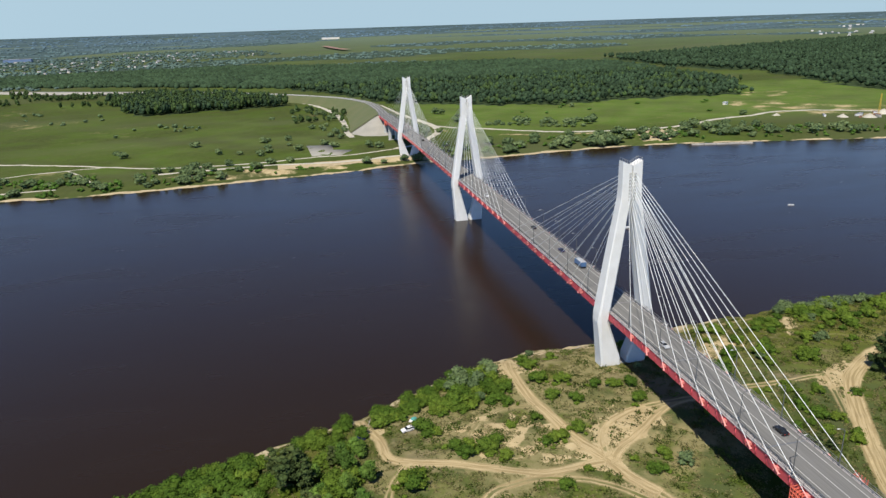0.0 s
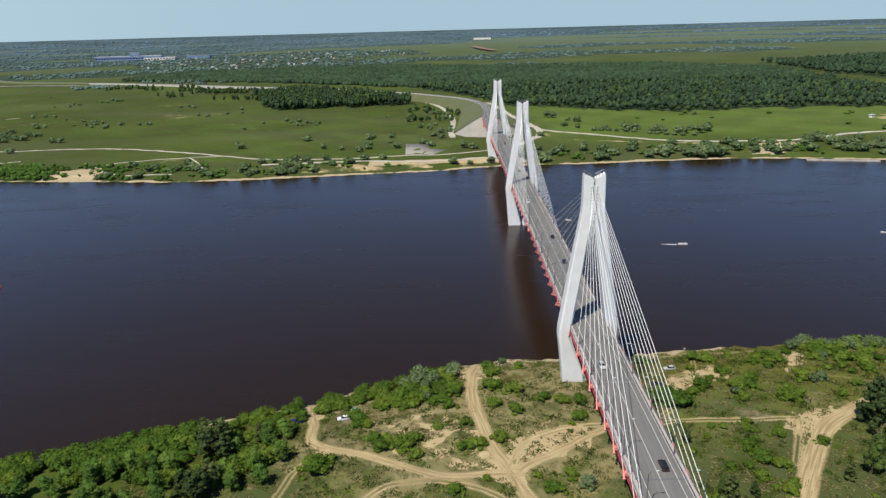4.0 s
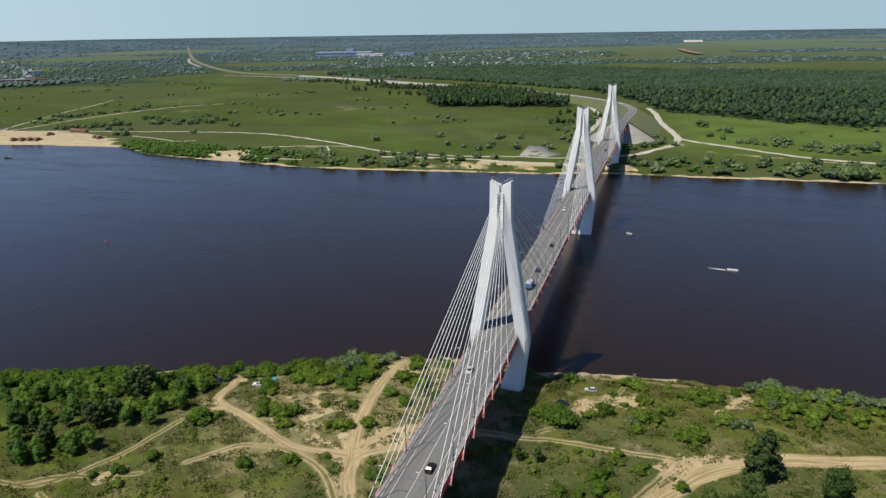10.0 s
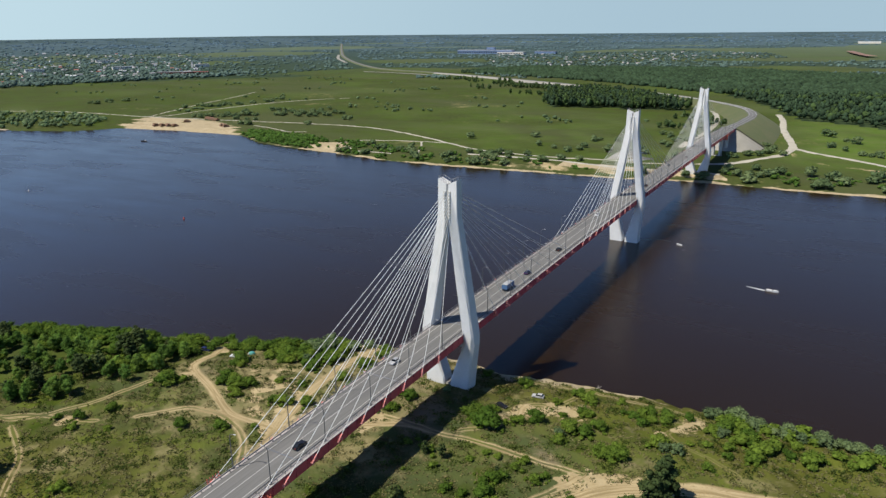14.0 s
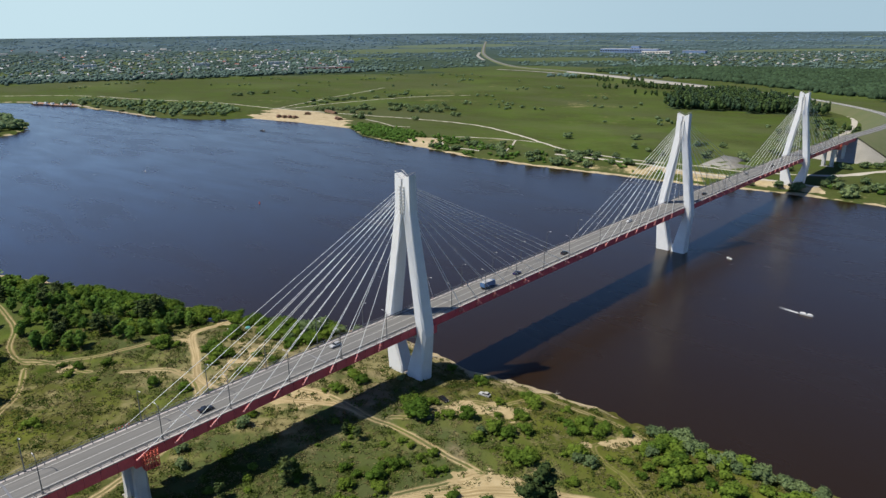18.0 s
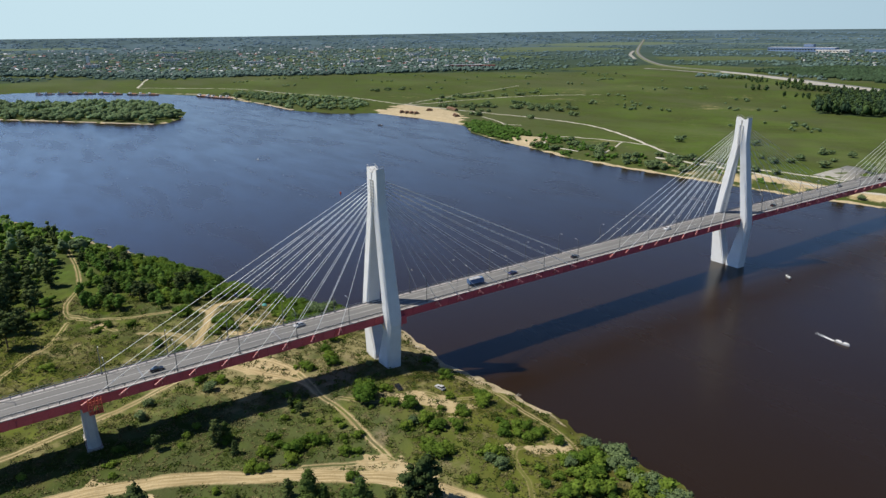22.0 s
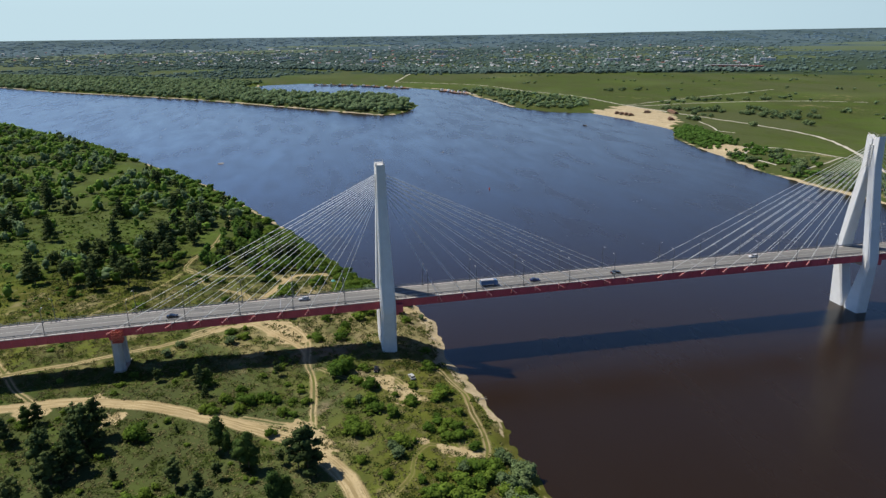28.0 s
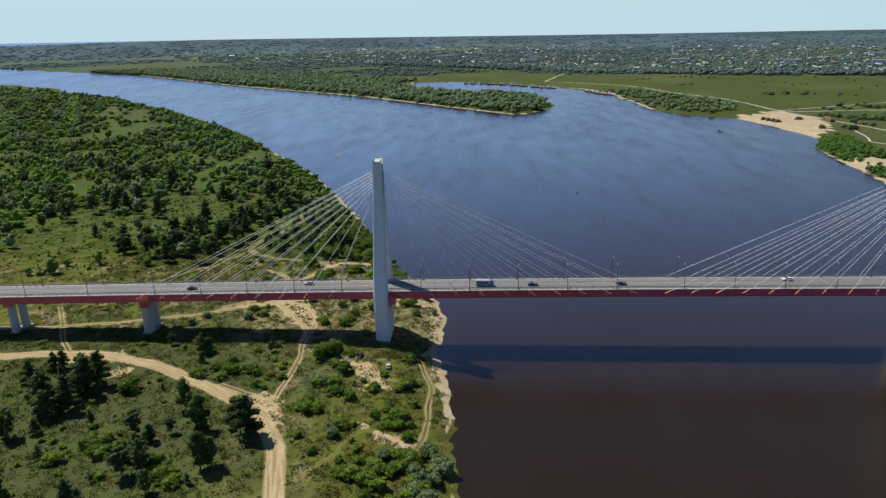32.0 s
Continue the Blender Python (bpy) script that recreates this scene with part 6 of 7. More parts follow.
# the same meadow goes on behind and beside the bridge
x, y = rng.uniform(-60, 300, 9000), rng.uniform(-330, 20, 9000)
k = ((x > 128) | (y < -135)) & (ripple(x, y, 23, 57) + 0.5 * ripple(x, y, 9, 58) > 0.15) & (away(x, y, TRACKS_EAST[2][1]) > 4) & (np.abs(x) > 9)
k &= shore_distance(x, y)[0] > 5
scatter("meadow_weeds", [tuft(240 + i, 6, 0.36) for i in range(5)], x[k], y[k], rng.uniform(0.5, 1.4, k.sum()), rng.uniform(0.8, 2.2, k.sum()), WEED_LEAVES, "tufts of weeds on the meadow beside the bridge", "weeds", 0.05)
k &= (ripple(x, y, 46, 59) > 0.25) & (rng.uniform(size=len(x)) < 0.3)
scatter("shrubs", FAR_BUSH, x[k], y[k], rng.uniform(0.8, 2.8, k.sum()), rng.uniform(1.2, 3.4, k.sum()), LEAF_THICKET, "low shrubs scattered over the meadow beside the bridge", "shrubs", 0.1)

# willow scrub of the peninsula, the far shores and the meadow's edges
PENINSULA = [(-2608, -1600), (-2351, -1234), (-2017, -920), (-1735, -668), (-1463, -386), (-1291, -214), (-1115, -72), (-970, 50), (-912, 104), (-960, 150), (-1040, 178), (-1221, 156), (-1290, 92), (-1335, -24), (-1455, -116), (-1640, -200), (-1760, -140), (-2100, -500), (-2700, -1300)]
x, y = sprinkle(PENINSULA, 13)
d = shore_distance(x, y)[0]
k = (d > 9) & (ripple(x, y, 130, 23) + 0.6 * ripple(x, y, 47, 24) + rng.uniform(-0.5, 0.9, len(x)) > -0.35)
x, y = x[k], y[k]
scatter("willow_scrub", FAR_BUSH, x, y, rng.uniform(7, 14, len(x)), rng.uniform(9, 17, len(x)), FAR_WILLOW, "grey-green willow scrub covering the peninsula")
x, y = sprinkle([(-1500, 225), (-1330, 322), (-1145, 342), (-945, 350), (-870, 400), (-880, 470), (-1000, 500), (-1200, 430), (-1450, 330)], 13)
k = (shore_distance(x, y)[0] > 3) & (ripple(x, y, 110, 21) > -0.35) & (x > -1330)
scatter("willow_scrub", FAR_BUSH, x[k], y[k], rng.uniform(5, 9, k.sum()), rng.uniform(6, 11, k.sum()), FAR_WILLOW, "grey-green willow scrub at the lagoon's mouth")
x, y = sprinkle([(-600, 466), (-530, 432), (-440, 418), (-330, 404), (-250, 410), (-300, 445), (-400, 470), (-520, 482), (-600, 500)], 6)
k = (shore_distance(x, y)[0] > 4) & (ripple(x, y, 55, 81) > np.where(x < -470, -9, 0.1)) & ~inside(x, y, SANDS[0])
scatter("willow_scrub", FAR_BUSH, x[k], y[k], rng.uniform(3, 5.5, k.sum()), rng.uniform(3.5, 6, k.sum()), LEAF_OAK, "green scrub on the far river bank")
x, y = sprinkle([(-500, 424), (-230, 408), (20, 446), (100, 447), (290, 450), (520, 398), (560, 440), (300, 520), (100, 500), (0, 470), (-240, 450), (-450, 480)], 9)
d = shore_distance(x, y)[0]
k = (d > 13) & (ripple(x, y, 45, 25) > 0.1) & ~inside(x, y, SANDS[1])
scatter("shore_scrub", MID_BUSH, x[k], y[k], rng.uniform(1.5, 5.5, k.sum()), rng.uniform(2.5, 6, k.sum()), LEAF_OAK, "low green scrub along the far shore")
x, y = sprinkle([(-1700, 420), (-1100, 560), (-700, 640), (-300, 600), (-40, 640), (-60, 900), (-340, 930), (-700, 1200), (-1300, 1500), (-1900, 1300)], 17)
k = ripple(x, y, 260, 31) + 0.7 * ripple(x, y, 70, 32) + np.clip((x + 2 * y - 1500) / 2500, -0.3, 0.5) * 0.5 + rng.uniform(-0.3, 0.3, len(x)) > 0.8
scatter("meadow_scrub", MID_BUSH, x[k], y[k], rng.uniform(3, 7, k.sum()), rng.uniform(4, 9, k.sum()), FAR_WILLOW, "scattered dark scrub on the far meadow")
x, y = sprinkle([(90, 640), (300, 560), (480, 640), (560, 720), (400, 780), (200, 810), (100, 860)], 24)
k = ripple(x, y, 90, 33) > 0.62
scatter("meadow_scrub", MID_BUSH, x[k], y[k], rng.uniform(2.5, 5, k.sum()), rng.uniform(4, 8, k.sum()), LEAF_OAK, "scattered scrub on the bright far meadow")

x, y = sprinkle([(-590, 462), (-615, 494), (-573, 490), (-515, 482), (-475, 472), (-439, 449), (-432, 412), (-457, 412), (-520, 430)], 5.5, wander=5)
k = shore_distance(x, y)[0] > 5
scatter("willow_scrub", MID_BUSH, x[k], y[k], rng.uniform(2.5, 5.5, k.sum()), rng.uniform(3.5, 6, k.sum()), LEAF_OAK, "bright green scrub beside the sandy beach")

# the far country: woods in bands out to the horizon, denser with distance
m = 19000
turn_ = rng.uniform(radians(-56), radians(135), m)
dist = 1 / rng.uniform(1 / 23000, 1 / 1900, m)
x, y = HUB[0] - np.sin(turn_) * dist, HUB[1] + np.cos(turn_) * dist
# bands lie square to the line of sight
band = wood_band(dist, turn_)
d, north = shore_distance(x, y)
k = (d > 25) & (band > 0) & ~(away(x, y, HIGHWAY) < 60)
for ring in WOODS + [PENINSULA]:
    k &= ~inside(x, y, ring)
k &= ~((x > -1900) & (y < 1500) & (x < 0) & (dist < 2600))
TOWN = [(-1650, 1230), (-1800, 800), (-2050, 420), (-2500, 60), (-2900, -400), (-3400, -1400), (-5600, -2600), (-7500, -1800), (-7500, 1000), (-5200, 2600), (-3600, 3000), (-2350, 2500), (-1560, 1780), (-1480, 1440)]
in_town = inside(x, y, TOWN)
k = (k & ~in_town) | (in_town & (rng.uniform(size=m) < 0.5) & (d > 25))
x, y, dist = x[k], y[k], dist[k]
size = np.clip(dist / 250, 9, 70)
tall_, wide_ = rng.uniform(7, 12, len(x)) * np.clip(dist / 6000, 1, 1.3), size * rng.uniform(0.9, 1.7, len(x))
# each belt farther off takes a paler, bluer haze colour
for lo, hi, mat, label in ((0, 3300, HAZED_CANOPY, "distant woods beyond the meadows, lightly tinted for haze"), (3300, 7500, BLUE_HAZED_CANOPY, "far woods tinted bluish for haze"), (7500, 99000, PALE_HAZED_CANOPY, "woods on the horizon tinted pale blue for haze")):
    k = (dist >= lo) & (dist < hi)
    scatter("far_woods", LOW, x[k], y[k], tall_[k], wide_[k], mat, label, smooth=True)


GARDENS = [(-1150, 2330), (-700, 2250), (-450, 3000), (-150, 3250), (-300, 3900), (-900, 4300), (-1600, 3100)]
x, y = sprinkle(GARDENS, 36)
scatter("garden_trees", FAR_BUSH, x, y, rng.uniform(4, 8, len(x)), rng.uniform(9, 20, len(x)), HAZED_CANOPY, "grey-green fruit trees of the far gardens")


# the belt of trees where the town begins
x, y = sprinkle([(-1560, 1330), (-1640, 1180), (-1760, 790), (-1990, 390), (-2420, 20), (-2850, -420), (-3000, -330), (-2560, 160), (-2130, 500), (-1900, 880), (-1760, 1290), (-1640, 1450)], 15, wander=30)
k = (shore_distance(x, y)[0] > 30) & (ripple(x, y, 190, 46) + 0.5 * ripple(x, y, 60, 47) > -0.35)
scatter("town_trees", FAR_BUSH, x[k], y[k], rng.uniform(7, 14, k.sum()), rng.uniform(11, 20, k.sum()), HAZED_CANOPY, "belt of leafy trees where the distant town begins")

m = 9000
turn_ = rng.uniform(radians(50), radians(132), m)
dist = 1 / rng.uniform(1 / 5200, 1 / 1900, m)
x, y = HUB[0] - np.sin(turn_) * dist, HUB[1] + np.cos(turn_) * dist
k = inside(x, y, TOWN) & (shore_distance(x, y)[0] > 25)
x, y, dist = x[k][:4200], y[k][:4200], dist[k][:4200]
scatter("town_trees", LOW, x, y, rng.uniform(5, 10, len(x)), rng.uniform(9, 20, len(x)) * dist / 2600, HAZED_CANOPY, "garden trees between the houses of the distant town", smooth=True)

# ---------------------------------------------------------------- the distant town
def house_batch(name, n, roof, seed, label, ring=None, angles=(50, 132), reach=(2000, 6500)):
    g = np.random.default_rng(seed)
    a = g.uniform(radians(angles[0]), radians(angles[1]), n * 6)
    r = 1 / g.uniform(1 / reach[1], 1 / reach[0], n * 6)
    x, y = HUB[0] - np.sin(a) * r, HUB[1] + np.cos(a) * r
    k = inside(x, y, ring or TOWN) & (ripple(x, y, 420, 41) > -0.5)
    x, y, r = x[k][:n], y[k][:n], r[k][:n]
    X, Y, Z, s = land(x, y, np.full(len(x), 5.0))
    bw, br = bmesh.new(), bmesh.new()
    for i in range(len(x)):
        w, l, h = g.uniform(7, 12), g.uniform(9, 22) * (2.2 if g.uniform() < 0.06 else 1), g.uniform(3.5, 6)
        grow = s[i] * 0.66 * max(1.0, r[i] / 3600)
        m = Matrix.Translation((X[i], Y[i], Z[i])) @ Matrix.Rotation(g.uniform(0, 3.14), 4, "Z") @ Matrix.Diagonal((grow, grow, grow, 1))
        box(bw, (0, 0, h / 2), (w, l, h), m)
        pts = [m @ Vector(p) for p in ((-w * .56, -l * .53, h), (w * .56, -l * .53, h), (0, -l * .53, h + w * .38), (-w * .56, l * .53, h), (w * .56, l * .53, h), (0, l * .53, h + w * .38))]
        v = [br.verts.new(p) for p in pts]
        for q in ((0, 1, 2), (5, 4, 3), (0, 2, 5, 3), (1, 4, 5, 2), (0, 3, 4, 1)):
            br.faces.new([v[j] for j in q])
    root = base(name, (0, 0, 0), label, "houses", kind="stuff")
    part("walls", bw, HOUSE_WALL, root)
    part("roofs", br, roof, root)


house_batch("town_houses", 340, ROOF_WHITE, 5, "distant town houses with pale metal roofs")
house_batch("town_houses", 330, ROOF_GREY, 6, "distant town houses with grey roofs")
house_batch("town_houses", 90, ROOF_RED, 8, "distant town houses with red roofs")
house_batch("garden_cottages", 90, ROOF_GREY, 9, "small pale garden cottages among far trees", GARDENS, (3, 32), (2300, 4600))
house_batch("village_houses", 60, ROOF_WHITE, 10, "distant village houses with pale roofs", [(2500, 2000), (9000, 3000), (9000, 7000), (2500, 6500)], (-54, -38), (3800, 6500))


def far_building(name, x, y, size, turn, walls, roof, label, category, bands=0):
    """A long building far off: walls, flat roof with a kerb, and strips of windows."""
    X, Y, Z, s = (float(v) for v in land(x, y, 4.0))
    w, l, h = size
    root = base(name, (X, Y, Z), label, category, turn=turn)
    root.scale = (s, s, s)
    part("wall", blocks(((0, 0, h / 2), (w, l, h))), walls, root)
    part("roof", blocks(((0, 0, h + 0.4), (w + 1, l + 1, 0.8))), roof, root)
    for i in range(bands):
        z = h * (i + 0.7) / (bands + 0.4)
        n = max(3, int(w / 14))
        for j in range(n):
            part("window", blocks((((j + 0.5) / n * w - w / 2, -l / 2 - 0.1, z), (w / n * 0.7, 0.4, h / bands * 0.3))), GLASS_DARK, root)
    return root


far_building("factory_hall", -1760, 3480, (330, 60, 20), 8, BLUE_CLADDING, ROOF_WHITE, "long distant factory hall with blue cladding", "factory", 1)
far_building("factory_hall", -1560, 3400, (150, 50, 13), 10, HOUSE_WALL, ROOF_WHITE, "low white distant factory hall", "factory", 1)
far_building("factory_tower", -1735, 3500, (46, 30, 36), 8, BLUE_CLADDING, ROOF_GREY, "blue distant factory tower block", "factory", 1)
far_building("warehouse", -1420, 3560, (120, 40, 13), 8, BLUE_CLADDING, ROOF_GREY, "blue distant warehouse near the factory", "warehouse")
far_building("brick_works", -1815, 1350, (110, 26, 9), 38, BRICK_DARK, ROOF_GREY, "long old red brick building near the town", "building", 1)
far_building("brick_works", -1770, 1410, (60, 20, 7), 38, BRICK_DARK, ROOF_RED, "low old red brick shed near the town", "building", 1)
for x, y, w in ((-2300, 1500, 70), (-2450, 1250, 60), (-2700, 900, 80), (-2150, 1750, 55), (-3300, 700, 90), (-3600, -100, 90), (-4200, 900, 110), (-3000, 1900, 80), (-2900, 300, 60)):
    far_building("town_block", x, y, (w, 18, 11), math.degrees(math.atan2(-(x - 90), y + 130)) + 8, HOUSE_WALL, ROOF_WHITE, "pale distant apartment block in the town", "apartment block", 2)
far_building("church_tower", -3350, 350, (12, 12, 34), 60, HOUSE_WALL, ROOF_GREY, "slim white distant tower above the town", "tower")
far_building("water_tower", -2050, 1620, (7, 7, 26), 40, HOUSE_WALL, ROOF_GREY, "slim white distant water tower", "tower")
far_building("roadside_hall", 180, 6500, (160, 60, 16), 0, HOUSE_WALL, ROOF_WHITE, "white distant hall near the horizon", "building")

# raw red slope of a distant sand pit, and the pale paved slopes of the far road
v, f = ribbon([(165, 3350), (120, 3600), (95, 3850), (70, 4100)], 40, 8, 40)
tagged(new("sand_pit", mesh_np("sand_pit", v, f, material("red_sand", (0.20, 0.125, 0.095), 0.95, vary=0.3, scale=0.01))), "bare reddish slope of a distant sand pit", "sand pit", kind="structure")
for way in ([(-1300, 1692), (-1128, 1664), (-912, 1586)], [(-640, 1452), (-560, 1420), (-480, 1378)], [(-1800, 2230), (-2140, 2600), (-2500, 3050)]):
    v, f = ribbon(way, 15, 2.0, 20)
    tagged(new("paved_slope", mesh_np("paved_slope", v, f, SLOPE_SLABS)), "pale paved slope of the far road", "embankment", kind="structure")

# cone of paving slabs at the bridge's northern end, with the abutment behind it
n_fan, rows_fan = 28, 6
v, f = [], []
for i in range(n_fan + 1):
    a = math.pi * (1.12 * i / n_fan - 0.06)
    top = Vector((9.2 * math.cos(a), 636 - 4.0 * max(math.sin(a), -0.4), 24.6))
    foot = Vector((44 * math.cos(a), 640 - 44 * math.sin(a), 3.2))
    for j in range(rows_fan + 1):
        q = top.lerp(foot, j / rows_fan)
        v.append((q.x, q.y, q.z + 0.12 * math.sin(i * 2.1 + j)))
for i in range(n_fan):
    for j in range(rows_fan):
        o = i * (rows_fan + 1) + j
        f.append((o, o + 1, o + rows_fan + 2, o + rows_fan + 1))
tagged(new("slope_paving", mesh_np("slope_paving", v, f, SLOPE_SLABS)), "pale concrete paving cone under the bridge end", "embankment", kind="structure")
root = base("bridge_abutment", (0, 634, 0), "pale concrete abutment at the end of the bridge", "abutment")
part("front_wall", blocks(((0, 0, 16), (14.5, 3.0, 14.0))), CONCRETE, root)
for s in (-1, 1):
    part("wing_wall", blocks(((s * 7.4, 3.5, 19), (0.7, 6.0, 9.5))), CONCRETE, root)
root = base("bridge_abutment", (0, DECK_S - 2, 0), "concrete abutment at the near end of the bridge", "abutment")
part("front_wall", blocks(((0, 0, 11), (15, 4.0, 18.5))), CONCRETE, root)
part("wing_wall", blocks(((0, -12, 10.5), (15.4, 22, 17.5))), CONCRETE, root)
far_building("kiosk", 20, 690, (6, 4, 3), 20, HOUSE_WALL, ROOF_WHITE, "small white kiosk beside the embankment", "kiosk")


# ---------------------------------------------------------------- vehicles
def car(x, y, z, turn, paint, estate=False):
    root = base("car", (x, y, z), {"white": "white passenger car", "black": "black passenger car", "dark_blue": "dark blue passenger car", "grey": "grey passenger car", "silver": "silver passenger car"}[paint] + (" on the bridge road" if z > 20 else " parked on the river bank"), "car", "cars", turn=turn)
    mat = CAR_PAINTS[paint]
    L, W = 2.2, 0.88
    side = [(-L, 0.35, .9), (-L - 0.02, 0.72, .95), (-L + 0.25, 0.88, .95), (-0.75, 0.98, 1), (1.5, 1.0, 1), (L, 0.95, .95), (L + 0.03, 0.5, .92), (L - 0.1, 0.3, .9)]
    bm = bmesh.new()
    lower = [(p[0], p[1]) for p in side]
    rings = [[(xx * (0.97 if abs(w) > 0.8 else 1), w, zz) for xx, zz in lower] for w in (-W, -W * 0.9, W * 0.9, W)]
    loft(bm, rings)
    part("body", bm, mat, root)
    roof_end = 1.9 if estate else 1.35
    cabin = [(-0.85, 0.95), (-0.2, 1.42), (roof_end - 0.4, 1.46), (roof_end + 0.1, 1.0)]
    bm = loft(bmesh.new(), [[(xx, w * k, zz) for (xx, zz), k in zip(cabin, (1, 0.82, 0.82, 1))] for w in (-0.8, 0.8)])
    part("glazing", bm, GLASS_DARK, root, "dark tinted glass")
    bm = loft(bmesh.new(), [[(-0.18, w, 1.43), (roof_end - 0.42, w, 1.47), (roof_end - 0.45, w, 1.5), (-0.15, w, 1.46)] for w in (-0.66, 0.66)])
    part("roof", bm, mat, root)
    for wx in (-1.35, 1.35):
        for wy in (-0.78, 0.78):
            tyre = part("wheel", rod(bmesh.new(), (wx, wy - 0.11, 0.32), (wx, wy + 0.11, 0.32), 0.32, sides=12), RUBBER, root, "black rubber tyre")
            part("rim", rod(bmesh.new(), (wx, wy - 0.12, 0.32), (wx, wy + 0.12, 0.32), 0.19, sides=8), RIM, tyre, "silver wheel rim")
    for wy in (-0.6, 0.6):
        part("headlight", blocks(((-L - 0.02, wy, 0.68), (0.08, 0.32, 0.14))), LAMP_HEAD, root, "clear headlight")
        part("tail_light", blocks(((L + 0.02, wy, 0.76), (0.06, 0.26, 0.16))), BUOY_RED, root, "red tail light")
    return root



for y, lane, paint in ((-86, 2.1, "black"), (-34, -2.2, "silver"), (66, 2.0, "dark_blue"), (104, 2.1, "black"), (176, -2.1, "white"), (268, 2.1, "black"), (352, -2.2, "grey"), (398, 2.1, "black"), (430, -2.1, "silver"), (520, 2.2, "white")):
    car(lane, y, deck_z(y) + 0.06, 90 if lane < 0 else -90, paint, paint in ("white", "silver"))
for x, y, turn, paint in ((-105, -26.6, 200, "dark_blue"), (-88.6, -25.6, 15, "white"), (33.5, 5.5, 10, "silver"), (25, -7.5, 170, "black")):
    car(x, y, height_at(x, y), turn, paint, True)

# a blue lorry on the bridge
root = base("lorry", (2.3, 45, deck_z(45) + 0.06), "blue lorry with a covered load bed on the bridge", "lorry", turn=-90)
part("chassis", blocks(((0.2, 0, 0.75), (7.2, 0.9, 0.3))), RUBBER, root)
part("cab", loft(bmesh.new(), [[(-3.9, w, 0.6), (-3.85, w, 1.6), (-3.5, w * 0.94, 2.75), (-2.2, w * 0.94, 2.85), (-2.1, w, 0.6)] for w in (-1.15, 1.15)]), CAR_PAINTS["blue"], root)
part("windscreen", loft(bmesh.new(), [[(-3.9, w, 1.7), (-3.56, w, 2.6), (-3.5, w, 2.6), (-3.84, w, 1.7)] for w in (-0.95, 0.95)]), GLASS_DARK, root, "dark tinted glass")
part("load_bed", blocks(((0.9, 0, 1.95), (5.6, 2.4, 2.0))), CAR_PAINTS["blue"], root)
part("cover", loft(bmesh.new(), [[(-1.95, w, 2.94), (-1.9, w * 0.6, 3.15), (3.7, w * 0.6, 3.15), (3.75, w, 2.94)] for w in (-1.22, 1.22)]), CAR_PAINTS["silver"], root, "pale tarpaulin cover")
for wx in (-3.0, 1.6, 2.8):
    for wy in (-0.95, 0.95):
        tyre = part("wheel", rod(bmesh.new(), (wx, wy - 0.16, 0.5), (wx, wy + 0.16, 0.5), 0.5, sides=12), RUBBER, root, "black rubber tyre")
        part("rim", rod(bmesh.new(), (wx, wy - 0.17, 0.5), (wx, wy + 0.17, 0.5), 0.27, sides=8), RIM, tyre, "silver wheel rim")

# camp on the bank: a small teal tent and driftwood
root = base("tent", (-85.4, -19.4, height_at(-85.4, -19.4)), "small teal dome tent pitched among bushes", "tent", turn=30)
part("canopy", loft(bmesh.new(), [[(1.5 * k * math.cos(a), 1.1 * k * math.sin(a), z) for a in [i * 0.5236 for i in range(12)]] for k, z in ((1, 0), (0.9, 0.55), (0.6, 1.05), (0.15, 1.25))]), material("teal_tent_cloth", (0.06, 0.26, 0.24), 0.7, vary=0.1, scale=1), root)
part("flysheet", loft(bmesh.new(), [[(-1.9, w, 0.02), (-1.2, w, 0.75), (-0.9, w, 0.75), (-1.1, w, 0.02)] for w in (-0.6, 0.6)]), BOAT_WHITE, root, "pale entrance flap")
for x, y, turn in ((-112, -24, 20), (-100, -14, 70), (-8, 22, 15), (48, 30, 60)):
    root = base("driftwood", (x, y, height_at(x, y)), "bleached driftwood log on the bank", "log", "driftwood", turn=turn)
    part("trunk", rod(bmesh.new(), (-2.6, 0, 0.15), (2.4, 0.3, 0.25), 0.2, 0.1, 7), OLD_CONCRETE, root)
    part("branch", rod(bmesh.new(), (0.4, 0.1, 0.2), (1.6, 1.2, 0.7), 0.09, 0.04, 5), OLD_CONCRETE, root)


# ---------------------------------------------------------------- on the water
def hull(bm, length, wide, deep, z0=0.0):
    rings = []
    for u, k in ((-0.5, 0.82), (-0.2, 1.0), (0.15, 1.0), (0.38, 0.6), (0.5, 0.06)):
        w = wide / 2 * k
        rings.append([(u * length, -w, z0 + deep), (u * length, -w * 0.7, z0 - 0.3), (u * length, w * 0.7, z0 - 0.3), (u * length, w, z0 + deep)])
    return loft(bm, rings)


def boat(x, y, turn, length, mat, label, cabin=True):
    root = base("motor_boat", (x, y, 0.05), label, "boat", "boats", turn=turn)
    part("hull", hull(bmesh.new(), length, length * 0.34, length * 0.13), mat, root)
    part("deck", blocks(((length * 0.22, 0, length * 0.14), (length * 0.32, length * 0.2, length * 0.04))), BOAT_WHITE, root)
    if cabin:
        part("windscreen", loft(bmesh.new(), [[(0.05 * length, w, length * 0.13), (-0.02 * length, w * 0.9, length * 0.22), (-0.05 * length, w * 0.9, length * 0.22), (0.0, w, length * 0.13)] for w in (-length * 0.13, length * 0.13)]), GLASS_DARK, root)
    part("outboard_motor", blocks(((-length * 0.53, 0, length * 0.1), (length * 0.07, length * 0.07, length * 0.2))), BOAT_DARK, root)
    return root


